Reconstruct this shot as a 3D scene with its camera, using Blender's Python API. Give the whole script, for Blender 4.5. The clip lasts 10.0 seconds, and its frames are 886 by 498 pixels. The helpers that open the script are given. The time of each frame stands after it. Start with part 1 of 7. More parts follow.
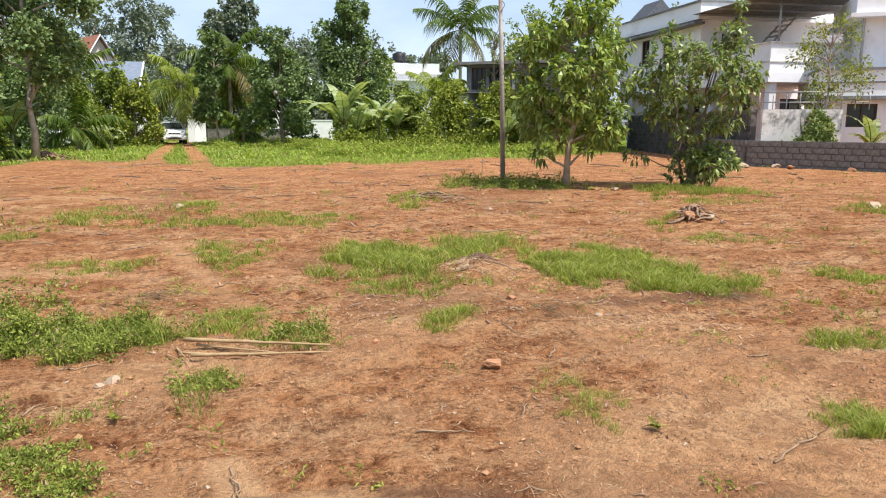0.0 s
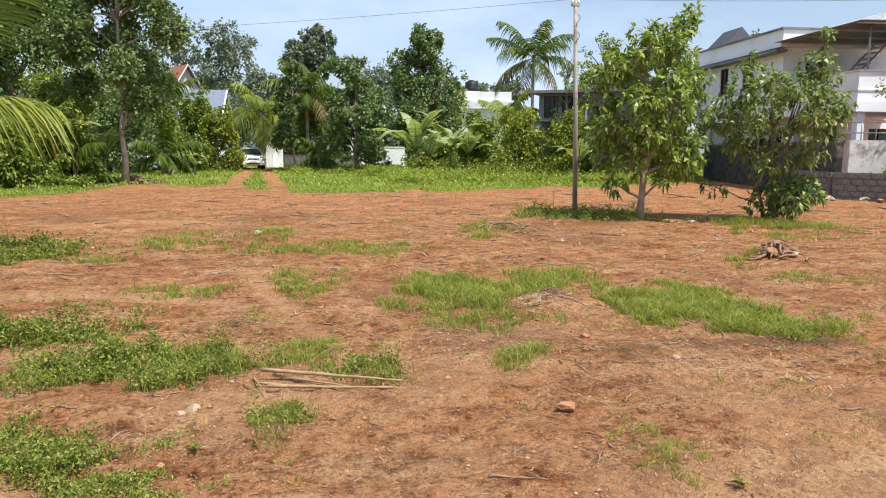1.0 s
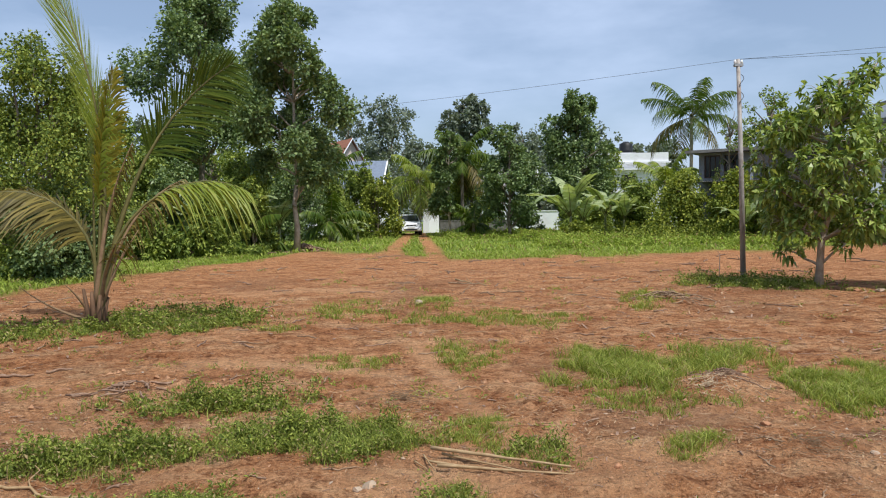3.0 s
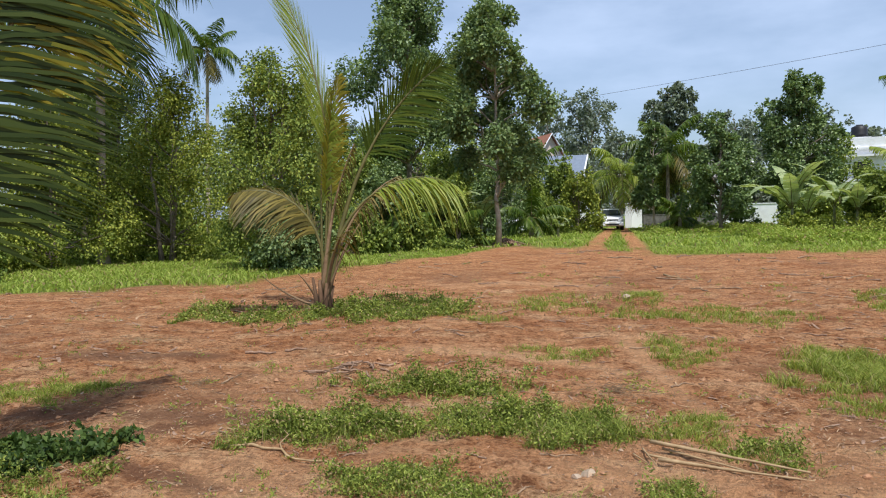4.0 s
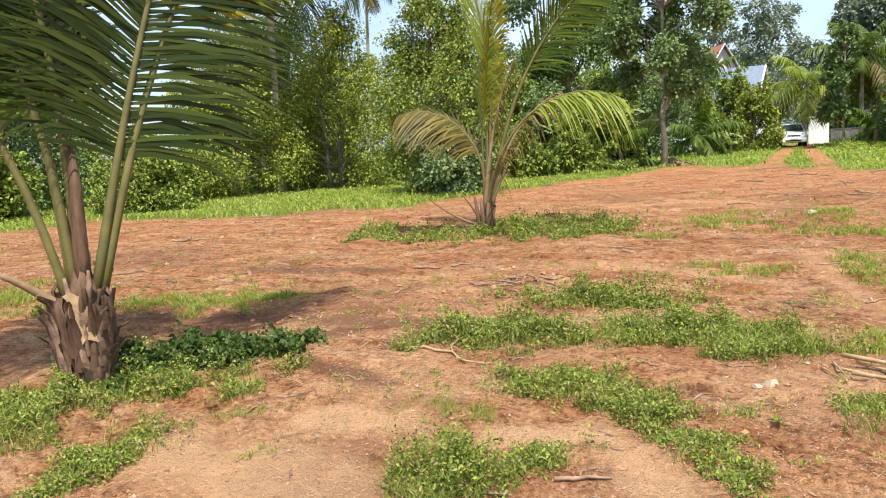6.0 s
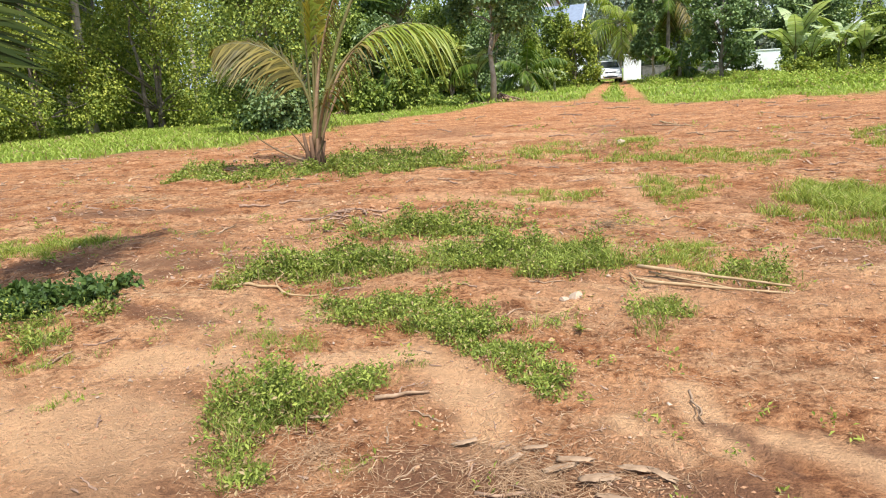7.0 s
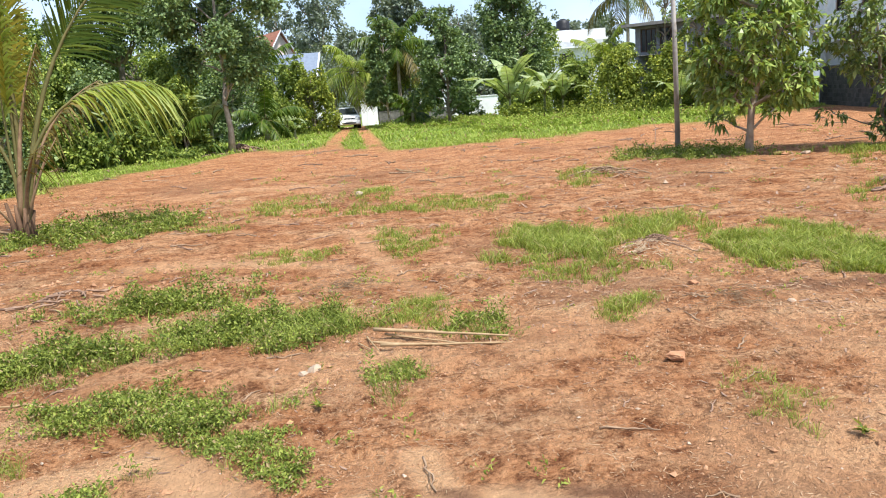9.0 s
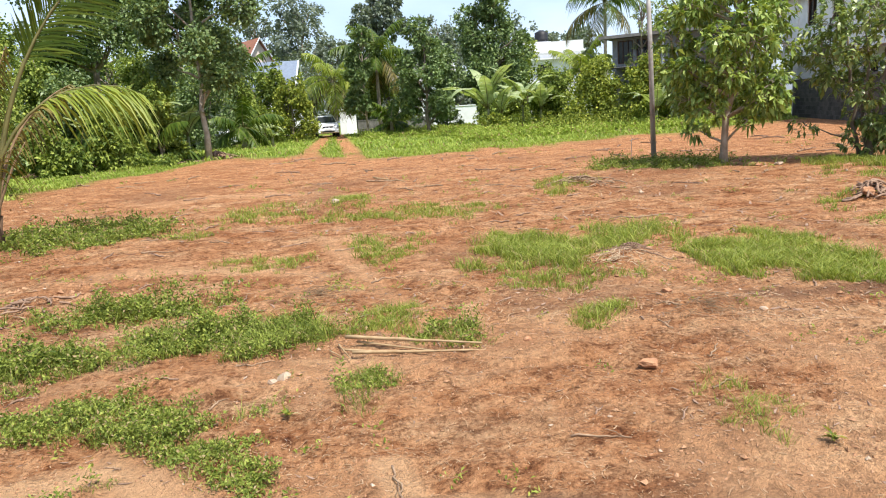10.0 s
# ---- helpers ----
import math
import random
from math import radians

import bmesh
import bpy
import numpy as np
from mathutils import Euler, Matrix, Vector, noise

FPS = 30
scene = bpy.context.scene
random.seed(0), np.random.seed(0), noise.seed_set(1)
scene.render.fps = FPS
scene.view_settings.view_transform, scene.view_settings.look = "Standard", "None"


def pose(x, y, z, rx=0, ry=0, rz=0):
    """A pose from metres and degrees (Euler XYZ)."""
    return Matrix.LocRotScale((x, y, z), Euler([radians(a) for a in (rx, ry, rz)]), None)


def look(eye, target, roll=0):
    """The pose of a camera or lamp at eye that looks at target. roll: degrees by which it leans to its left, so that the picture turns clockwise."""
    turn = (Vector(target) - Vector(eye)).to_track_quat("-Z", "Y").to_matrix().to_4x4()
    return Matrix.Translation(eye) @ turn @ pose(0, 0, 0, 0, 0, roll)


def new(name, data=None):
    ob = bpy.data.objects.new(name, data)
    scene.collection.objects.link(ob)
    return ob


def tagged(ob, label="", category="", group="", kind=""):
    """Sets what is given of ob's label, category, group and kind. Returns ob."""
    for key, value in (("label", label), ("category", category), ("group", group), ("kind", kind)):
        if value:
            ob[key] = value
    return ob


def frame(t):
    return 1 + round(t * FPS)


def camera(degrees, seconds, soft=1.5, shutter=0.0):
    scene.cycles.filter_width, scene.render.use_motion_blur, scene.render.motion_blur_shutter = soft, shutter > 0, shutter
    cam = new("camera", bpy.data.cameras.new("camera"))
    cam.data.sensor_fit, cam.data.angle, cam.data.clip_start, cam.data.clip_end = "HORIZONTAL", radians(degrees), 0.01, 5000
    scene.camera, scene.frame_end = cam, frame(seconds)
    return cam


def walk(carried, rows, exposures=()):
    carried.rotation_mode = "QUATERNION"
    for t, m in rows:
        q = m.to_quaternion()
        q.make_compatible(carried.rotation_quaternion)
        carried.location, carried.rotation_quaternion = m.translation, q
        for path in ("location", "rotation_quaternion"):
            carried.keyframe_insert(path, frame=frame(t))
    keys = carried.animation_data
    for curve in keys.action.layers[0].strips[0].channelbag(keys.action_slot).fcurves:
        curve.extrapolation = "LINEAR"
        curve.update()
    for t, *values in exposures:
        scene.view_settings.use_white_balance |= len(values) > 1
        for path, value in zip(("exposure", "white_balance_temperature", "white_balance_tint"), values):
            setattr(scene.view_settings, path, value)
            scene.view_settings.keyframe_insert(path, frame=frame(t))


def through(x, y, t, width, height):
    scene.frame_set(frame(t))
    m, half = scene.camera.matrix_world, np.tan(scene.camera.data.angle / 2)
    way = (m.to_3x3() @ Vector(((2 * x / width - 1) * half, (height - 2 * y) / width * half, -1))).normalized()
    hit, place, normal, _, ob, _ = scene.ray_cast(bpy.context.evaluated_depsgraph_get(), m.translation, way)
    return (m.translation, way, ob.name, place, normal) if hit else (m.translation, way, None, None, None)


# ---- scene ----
cam = camera(63.3, 10.0, soft=1.1)
# seconds, place in metres, yaw to the left, pitch up and roll in degrees
PATH = [
    (0, 0.138, 0.034, 1.407, -20.36, -9.80, 0.10),
    (0.5, 0.119, 0.043, 1.416, -17.51, -9.47, 0.45),
    (1, 0.106, 0.062, 1.476, -14.85, -7.76, 0.51),
    (1.5, 0.090, 0.056, 1.562, -12.75, -5.31, 0.04),
    (2, 0.069, 0.051, 1.621, -10.85, -3.68, -0.39),
    (2.2, 0.062, 0.041, 1.632, -10.09, -3.40, -0.47),
    (3.3, -0.028, -0.007, 1.600, 1.42, -2.70, -0.74),
    (3.5, -0.050, -0.024, 1.594, 4.47, -2.72, -0.81),
    (4, -0.118, -0.038, 1.566, 12.97, -2.85, -1.30),
    (4.5, -0.159, -0.066, 1.528, 21.48, -3.03, -2.05),
    (5, -0.185, -0.092, 1.508, 27.45, -3.73, -2.55),
    (5.2, -0.185, -0.095, 1.504, 27.65, -4.07, -2.59),
    (6.3, -0.161, -0.031, 1.410, 23.28, -10.40, -3.74),
    (6.5, -0.133, -0.030, 1.398, 20.68, -11.83, -4.21),
    (7, -0.062, -0.022, 1.372, 13.25, -13.70, -3.31),
    (7.5, 0.018, -0.005, 1.365, 5.60, -14.70, -1.67),
    (8, 0.072, 0.017, 1.440, -1.78, -14.66, -3.18),
    (8.5, 0.090, 0.016, 1.517, -5.30, -13.15, -4.39),
    (9, 0.090, 0.013, 1.541, -6.68, -11.57, -4.11),
    (9.5, 0.100, 0.033, 1.531, -6.94, -11.24, -3.94),
    (10, 0.129, 0.044, 1.513, -8.45, -10.94, -3.53),
]
walk(cam, [(t, pose(x, y, z) @ pose(0, 0, 0, 0, 0, yaw) @ pose(0, 0, 0, 90 + pitch) @ pose(0, 0, 0, 0, 0, roll)) for t, x, y, z, yaw, pitch, roll in PATH], exposures=[(0.0, 0.36, 6500, 10), (1.0, 0.27, 6500, 10), (2.2, 0.01, 6450, 10), (3.5, -0.15, 6100, 10), (4.5, 0.16, 6200, 10), (5.0, 0.4, 6400, 10), (6.5, 0.62, 6400, 10), (7.5, 0.68, 6050, 10), (8.5, 0.62, 6050, 10), (10.0, 0.55, 6350, 10)])

# ---- light ----
SUN_AZ, SUN_EL = 146.0, 62.0  # clockwise from +y, degrees
world = bpy.data.worlds.new("sky_world")
scene.world = world
world.use_nodes = True
wn, wl = world.node_tree.nodes, world.node_tree.links
wn.clear()
sky = wn.new("ShaderNodeTexSky")
sky.sky_type, sky.sun_disc = "NISHITA", False
sky.sun_elevation, sky.sun_rotation = radians(SUN_EL), radians(SUN_AZ)
sky.air_density, sky.dust_density, sky.ozone_density = 1.0, 1.6, 2.0
coord, cloud, ramp = wn.new("ShaderNodeTexCoord"), wn.new("ShaderNodeTexNoise"), wn.new("ShaderNodeMapRange")
stretch = wn.new("ShaderNodeMapping")
stretch.inputs["Scale"].default_value = (1.0, 1.0, 3.0)
cloud.inputs["Scale"].default_value, cloud.inputs["Detail"].default_value, cloud.inputs["Roughness"].default_value = 2.2, 6.0, 0.55
ramp.inputs["From Min"].default_value, ramp.inputs["From Max"].default_value = 0.42, 0.78
ramp.inputs["To Min"].default_value, ramp.inputs["To Max"].default_value = 0.24, 0.9
mixc = wn.new("ShaderNodeMix")
mixc.data_type = "RGBA"
mixc.inputs["B"].default_value = (6.2, 7.3, 9.3, 1.0)
back, wout = wn.new("ShaderNodeBackground"), wn.new("ShaderNodeOutputWorld")
back.inputs["Strength"].default_value = 0.125
wl.new(coord.outputs["Generated"], stretch.inputs["Vector"])
wl.new(stretch.outputs["Vector"], cloud.inputs["Vector"])
wl.new(cloud.outputs["Fac"], ramp.inputs["Value"])
wl.new(ramp.outputs["Result"], mixc.inputs["Factor"])
wl.new(sky.outputs["Color"], mixc.inputs["A"])
wl.new(mixc.outputs["Result"], back.inputs["Color"])
wl.new(back.outputs["Background"], wout.inputs["Surface"])
sun = new("sun", bpy.data.lights.new("sun", "SUN"))
sun.data.energy, sun.data.angle, sun.data.color = 5.0, radians(0.6), (1.0, 0.95, 0.87)
sd = Vector((math.sin(radians(SUN_AZ)) * math.cos(radians(SUN_EL)), math.cos(radians(SUN_AZ)) * math.cos(radians(SUN_EL)), math.sin(radians(SUN_EL))))
sun.matrix_world = look(sd * 50, (0, 0, 0))


# ---- materials ----
def material(name):
    m = bpy.data.materials.new(name)
    m.use_nodes = True
    m.node_tree.nodes.clear()
    return m, m.node_tree.nodes, m.node_tree.links


def noise_node(n, l, scale, detail=5.0, rough=0.6, coords="Object", stretch=None):
    tc, tx = n.new("ShaderNodeTexCoord"), n.new("ShaderNodeTexNoise")
    tx.inputs["Scale"].default_value, tx.inputs["Detail"].default_value, tx.inputs["Roughness"].default_value = scale, detail, rough
    if stretch:
        mp = n.new("ShaderNodeMapping")
        mp.inputs["Scale"].default_value = stretch
        l.new(tc.outputs[coords], mp.inputs["Vector"])
        l.new(mp.outputs["Vector"], tx.inputs["Vector"])
    else:
        l.new(tc.outputs[coords], tx.inputs["Vector"])
    return tx.outputs["Fac"]


def ramp_node(n, l, fac, stops):
    r = n.new("ShaderNodeValToRGB")
    while len(r.color_ramp.elements) < len(stops):
        r.color_ramp.elements.new(0.5)
    for e, (p, c) in zip(r.color_ramp.elements, stops):
        e.position, e.color = p, (*c, 1.0)
    l.new(fac, r.inputs["Fac"])
    return r.outputs["Color"]


def mix_node(n, l, fac, a, b, blend="MIX"):
    m = n.new("ShaderNodeMix")
    m.data_type, m.blend_type = "RGBA", blend
    for key, value in (("Factor", fac), ("A", a), ("B", b)):
        if isinstance(value, (int, float)):
            m.inputs[key].default_value = value
        elif isinstance(value, tuple):
            m.inputs[key].default_value = (*value, 1.0)
        else:
            l.new(value, m.inputs[key])
    return m.outputs["Result"]


def surface(n, l, color, rough=0.8, metal=0.0, bump=None, strength=0.3, distance=0.01, spec=0.3):
    p, o = n.new("ShaderNodeBsdfPrincipled"), n.new("ShaderNodeOutputMaterial")
    if isinstance(color, tuple):
        p.inputs["Base Color"].default_value = (*color, 1.0)
    else:
        l.new(color, p.inputs["Base Color"])
    p.inputs["Roughness"].default_value, p.inputs["Metallic"].default_value = rough, metal
    p.inputs["Specular IOR Level"].default_value = spec
    if bump is not None:
        b = n.new("ShaderNodeBump")
        b.inputs["Strength"].default_value, b.inputs["Distance"].default_value = strength, distance
        l.new(bump, b.inputs["Height"])
        l.new(b.outputs["Normal"], p.inputs["Normal"])
    l.new(p.outputs["BSDF"], o.inputs["Surface"])
    return p


def plain(name, a, b, scale=8.0, rough=0.8, metal=0.0, strength=0.25, distance=0.01, spec=0.3, stretch=None, stain=None, stain_scale=0.8):
    """Two tones by fine noise, with an optional third by coarse noise."""
    m, n, l = material(name)
    f = noise_node(n, l, scale, 6, 0.65, stretch=stretch)
    c = ramp_node(n, l, f, [(0.3, a), (0.7, b)])
    if stain:
        g = noise_node(n, l, stain_scale, 5, 0.7)
        s = n.new("ShaderNodeMapRange")
        s.inputs["From Min"].default_value, s.inputs["From Max"].default_value = 0.5, 0.68
        l.new(g, s.inputs["Value"])
        c = mix_node(n, l, s.outputs["Result"], c, stain)
    surface(n, l, c, rough, metal, f, strength, distance, spec)
    return m


def leafy(name, dark, mid, light, through=0.35, rough=0.5, patch=0.5, dead=None):
    """Foliage: colour differs from leaf to leaf and, softly, over the crown; part of the light passes through."""
    m, n, l = material(name)
    geo = n.new("ShaderNodeNewGeometry")
    c = ramp_node(n, l, geo.outputs["Random Per Island"], [(0.0, dark), (0.55, mid), (1.0, light)])
    f = noise_node(n, l, patch, 3, 0.5)
    c2 = mix_node(n, l, f, c, ramp_node(n, l, geo.outputs["Random Per Island"], [(0.0, mid), (1.0, light)]))
    if dead:
        some = n.new("ShaderNodeMath")
        some.operation = "FRACT"
        seven = n.new("ShaderNodeMath")
        seven.operation = "MULTIPLY"
        seven.inputs[1].default_value = 7.3
        over = n.new("ShaderNodeMath")
        over.operation = "GREATER_THAN"
        over.inputs[1].default_value = 0.92
        l.new(geo.outputs["Random Per Island"], seven.inputs[0])
        l.new(seven.outputs["Value"], some.inputs[0])
        l.new(some.outputs["Value"], over.inputs[0])
        c2 = mix_node(n, l, over.outputs["Value"], c2, dead)
    p = n.new("ShaderNodeBsdfPrincipled")
    l.new(c2, p.inputs["Base Color"])
    p.inputs["Roughness"].default_value, p.inputs["Specular IOR Level"].default_value = rough, 0.22
    t, a, o = n.new("ShaderNodeBsdfTranslucent"), n.new("ShaderNodeMixShader"), n.new("ShaderNodeOutputMaterial")
    tint = mix_node(n, l, 1.0, c2, (1.0, 1.0, 0.45), "MULTIPLY")
    l.new(tint, t.inputs["Color"])
    a.inputs["Fac"].default_value = through
    l.new(p.outputs["BSDF"], a.inputs[1])
    l.new(t.outputs["BSDF"], a.inputs[2])
    l.new(a.outputs["Shader"], o.inputs["Surface"])
    return m


def soil():
    """Red laterite soil, scraped and trodden, with pale dry crusts, darker damp patches, painted palm shadow, crumbs
    and turf where the attribute says so.
    """
    m, n, l = material("red_soil")
    big, mid, fine = noise_node(n, l, 0.35, 5, 0.6), noise_node(n, l, 2.3, 6, 0.65), noise_node(n, l, 30.0, 8, 0.8)
    c = ramp_node(n, l, mid, [(0.28, (0.400, 0.175, 0.078)), (0.48, (0.760, 0.390, 0.178)), (0.66, (0.880, 0.520, 0.275))])
    c = mix_node(n, l, big, c, ramp_node(n, l, mid, [(0.3, (0.497, 0.210, 0.085)), (0.7, (0.762, 0.382, 0.178))]))
    dryness = n.new("ShaderNodeMapRange")
    dryness.inputs["From Min"].default_value, dryness.inputs["From Max"].default_value = 0.48, 0.72
    l.new(noise_node(n, l, 1.1, 6, 0.7, stretch=(1.0, 1.6, 1.0)), dryness.inputs["Value"])
    c = mix_node(n, l, dryness.outputs["Result"], c, (0.840, 0.545, 0.300))
    at = n.new("ShaderNodeAttribute")
    at.attribute_name = "far_field"
    c = mix_node(n, l, at.outputs["Fac"], c, ramp_node(n, l, mid, [(0.3, (0.600, 0.270, 0.115)), (0.7, (0.830, 0.460, 0.225))]))
    speck = n.new("ShaderNodeMapRange")
    speck.inputs["From Min"].default_value, speck.inputs["From Max"].default_value = 0.38, 0.56
    l.new(fine, speck.inputs["Value"])
    c = mix_node(n, l, 0.7, c, mix_node(n, l, speck.outputs["Result"], (0.40, 0.33, 0.29), (1.0, 1.0, 1.0)), "MULTIPLY")
    blot = n.new("ShaderNodeMapRange")
    blot.inputs["From Min"].default_value, blot.inputs["From Max"].default_value = 0.38, 0.50
    rough_mid = noise_node(n, l, 7.5, 6, 0.75)
    l.new(rough_mid, blot.inputs["Value"])
    c = mix_node(n, l, 0.8, c, mix_node(n, l, blot.outputs["Result"], (0.42, 0.35, 0.31), (1.0, 1.0, 1.0)), "MULTIPLY")
    for scale, lo, hi, tone in ((0.9, 0.47, 0.60, (0.76, 0.66, 0.60)), (4.2, 0.50, 0.62, (0.62, 0.52, 0.46)), (17.0, 0.54, 0.64, (0.50, 0.40, 0.34))):
        worn = n.new("ShaderNodeMapRange")
        worn.inputs["From Min"].default_value, worn.inputs["From Max"].default_value = lo, hi
        l.new(noise_node(n, l, scale, 8, 0.72, stretch=(1.0, 1.5, 1.0)), worn.inputs["Value"])
        c = mix_node(n, l, worn.outputs["Result"], c, mix_node(n, l, 1.0, c, tone, "MULTIPLY"))
    # the dark mark holds moist soil and the near palm's painted shadow
    for name, tone, amount in (("crust", (0.860, 0.520, 0.275), 0.72), ("damp_shade", (0.228, 0.111, 0.060), 0.8)):
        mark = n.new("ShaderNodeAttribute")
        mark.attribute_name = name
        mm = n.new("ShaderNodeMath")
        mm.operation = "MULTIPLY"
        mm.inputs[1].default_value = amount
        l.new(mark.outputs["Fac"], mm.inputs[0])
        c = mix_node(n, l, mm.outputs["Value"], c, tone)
    turf = n.new("ShaderNodeAttribute")
    turf.attribute_name = "turf"
    green = ramp_node(n, l, noise_node(n, l, 3.0, 6, 0.7), [(0.3, (0.12, 0.18, 0.03)), (0.7, (0.25, 0.32, 0.06))])
    c = mix_node(n, l, turf.outputs["Fac"], c, green)
    mx = n.new("ShaderNodeMath")
    mx.operation = "ADD"
    both = n.new("ShaderNodeMath")
    both.operation = "MULTIPLY_ADD"
    both.inputs[1].default_value = 2.5
    l.new(rough_mid, both.inputs[0])
    l.new(fine, both.inputs[2])
    l.new(both.outputs["Value"], mx.inputs[0])
    l.new(noise_node(n, l, 90.0, 3, 0.7), mx.inputs[1])
    surface(n, l, c, 0.95, 0.0, mx.outputs["Value"], 1.0, 0.035, 0.12)
    return m



def islands(name, tones, rough=0.95, scale=9.0):
    """Weathered masonry whose tone differs from piece to piece."""
    m, n, l = material(name)
    geo = n.new("ShaderNodeNewGeometry")
    c = ramp_node(n, l, geo.outputs["Random Per Island"], [(0.0, tones[0]), (0.5, tones[1]), (1.0, tones[2])])
    f = noise_node(n, l, scale, 6, 0.7)
    c = mix_node(n, l, 0.7, c, ramp_node(n, l, f, [(0.35, (0.35, 0.35, 0.33)), (0.65, (1.0, 1.0, 1.0))]), "MULTIPLY")
    surface(n, l, c, rough, 0.0, f, 0.6, 0.02, 0.2)
    return m


SOIL = soil()
GRASS = leafy("grass_blades", (0.075, 0.115, 0.018), (0.215, 0.275, 0.040), (0.43, 0.45, 0.10), 0.4, 0.55, 1.5, (0.40, 0.31, 0.15))
GRASS_FAR = leafy("meadow_grass", (0.17, 0.24, 0.035), (0.28, 0.37, 0.055), (0.46, 0.51, 0.12), 0.4, 0.6, 0.35, (0.36, 0.27, 0.13))
WEED = leafy("weed_leaves", (0.032, 0.056, 0.009), (0.135, 0.185, 0.026), (0.38, 0.42, 0.085), 0.3, 0.55, 2.0, (0.40, 0.30, 0.15))
WEED_DARK = leafy("dark_weed_leaves", (0.020, 0.042, 0.010), (0.045, 0.082, 0.018), (0.11, 0.16, 0.034), 0.25, 0.55, 2.0)
LEAF_FRESH = leafy("fresh_tree_leaves", (0.060, 0.105, 0.022), (0.170, 0.260, 0.055), (0.450, 0.520, 0.140), 0.34, 0.34, 1.0)
LEAF_GREY = leafy("matt_tree_leaves", (0.060, 0.100, 0.028), (0.140, 0.210, 0.060), (0.400, 0.450, 0.150), 0.3, 0.36, 1.0)
LEAF_DARK = leafy("dark_glossy_leaves", (0.050, 0.085, 0.034), (0.125, 0.195, 0.072), (0.300, 0.375, 0.150), 0.25, 0.36, 0.6)
LEAF_SHRUB = leafy("shrub_leaves", (0.040, 0.072, 0.015), (0.130, 0.195, 0.036), (0.390, 0.440, 0.085), 0.24, 0.6, 0.5)
LEAF_YELLOW = leafy("yellowish_leaves", (0.055, 0.088, 0.014), (0.165, 0.225, 0.034), (0.460, 0.470, 0.080), 0.26, 0.6, 0.5)
# aerial haze put into the leaf colour: paler and greyer for far trees
LEAF_HAZED = leafy("hazed_distant_leaves", (0.090, 0.116, 0.088), (0.160, 0.195, 0.145), (0.270, 0.305, 0.225), 0.25, 0.6, 0.2)
FROND = leafy("palm_leaflets", (0.030, 0.062, 0.010), (0.065, 0.115, 0.016), (0.15, 0.20, 0.03), 0.35, 0.38, 0.8)
# darker copy of palm_leaflets: backlit shade put into the colour
FROND_SHADED = leafy("shaded_palm_leaflets", (0.013, 0.026, 0.005), (0.027, 0.047, 0.008), (0.070, 0.095, 0.016), 0.18, 0.5, 0.8)
FROND_YELLOW = leafy("yellowing_palm_leaflets", (0.12, 0.135, 0.014), (0.25, 0.235, 0.026), (0.40, 0.33, 0.045), 0.4, 0.42, 0.8)
FROND_LIGHT = leafy("pale_green_palm_leaflets", (0.13, 0.19, 0.024), (0.23, 0.30, 0.040), (0.36, 0.39, 0.08), 0.4, 0.42, 0.8)
FROND_BROWN = leafy("browning_palm_leaflets", (0.045, 0.040, 0.010), (0.100, 0.085, 0.020), (0.24, 0.19, 0.045), 0.3, 0.5, 0.8)
BANANA = leafy("banana_leaf", (0.20, 0.27, 0.10), (0.32, 0.40, 0.17), (0.46, 0.52, 0.27), 0.4, 0.38, 0.7)
STRAW = leafy("dry_straw", (0.15, 0.078, 0.04), (0.36, 0.21, 0.11), (0.50, 0.34, 0.20), 0.1, 0.8, 2.0)
PALE_STRAW = leafy("bleached_straw", (0.28, 0.18, 0.10), (0.52, 0.37, 0.22), (0.70, 0.56, 0.38), 0.1, 0.8, 2.0)
RACHIS = plain("palm_leaf_stalk", (0.085, 0.085, 0.028), (0.18, 0.155, 0.05), 5, 0.5, strength=0.1)
RACHIS_DRY = plain("dry_palm_stalk", (0.15, 0.09, 0.045), (0.29, 0.195, 0.11), 9, 0.8)
BARK = plain("grey_brown_bark", (0.10, 0.075, 0.05), (0.27, 0.22, 0.165), 9, 0.9, strength=0.7, distance=0.02, stretch=(1, 1, 0.3), stain=(0.34, 0.31, 0.26))
BARK_PALE = plain("pale_bark", (0.250, 0.194, 0.138), (0.525, 0.450, 0.356), 7, 0.9, strength=0.6, distance=0.02, stretch=(0.700, 0.700, 0.500), stain=(0.175, 0.138, 0.100))
FIBRE = plain("palm_sheath_fibre", (0.040, 0.022, 0.012), (0.200, 0.117, 0.068), 16, 0.95, strength=0.8, distance=0.02, stretch=(1, 1, 0.2))
WOOD_DRY = plain("dry_wood", (0.15, 0.09, 0.05), (0.38, 0.26, 0.16), 18, 0.85, strength=0.5, stretch=(1, 1, 1))
CANE = plain("peeled_cane", (0.259, 0.163, 0.074), (0.432, 0.306, 0.167), 14, 0.7, strength=0.3)
DEAD_LEAF = plain("dead_frond_base", (0.13, 0.072, 0.045), (0.38, 0.25, 0.165), 20, 0.9, strength=0.6)
ROCK = plain("laterite_stone", (0.30, 0.14, 0.07), (0.54, 0.29, 0.15), 14, 0.95, strength=0.9, distance=0.02, stain=(0.240, 0.100, 0.055), stain_scale=6)
STONE_PALE = plain("pale_stone", (0.33, 0.24, 0.16), (0.48, 0.38, 0.28), 12, 0.9, strength=0.5, stain=(0.40, 0.25, 0.15), stain_scale=9)
CLOD = plain("soil_crumbs", (0.20, 0.095, 0.045), (0.46, 0.26, 0.14), 5, 0.95, strength=0.6)
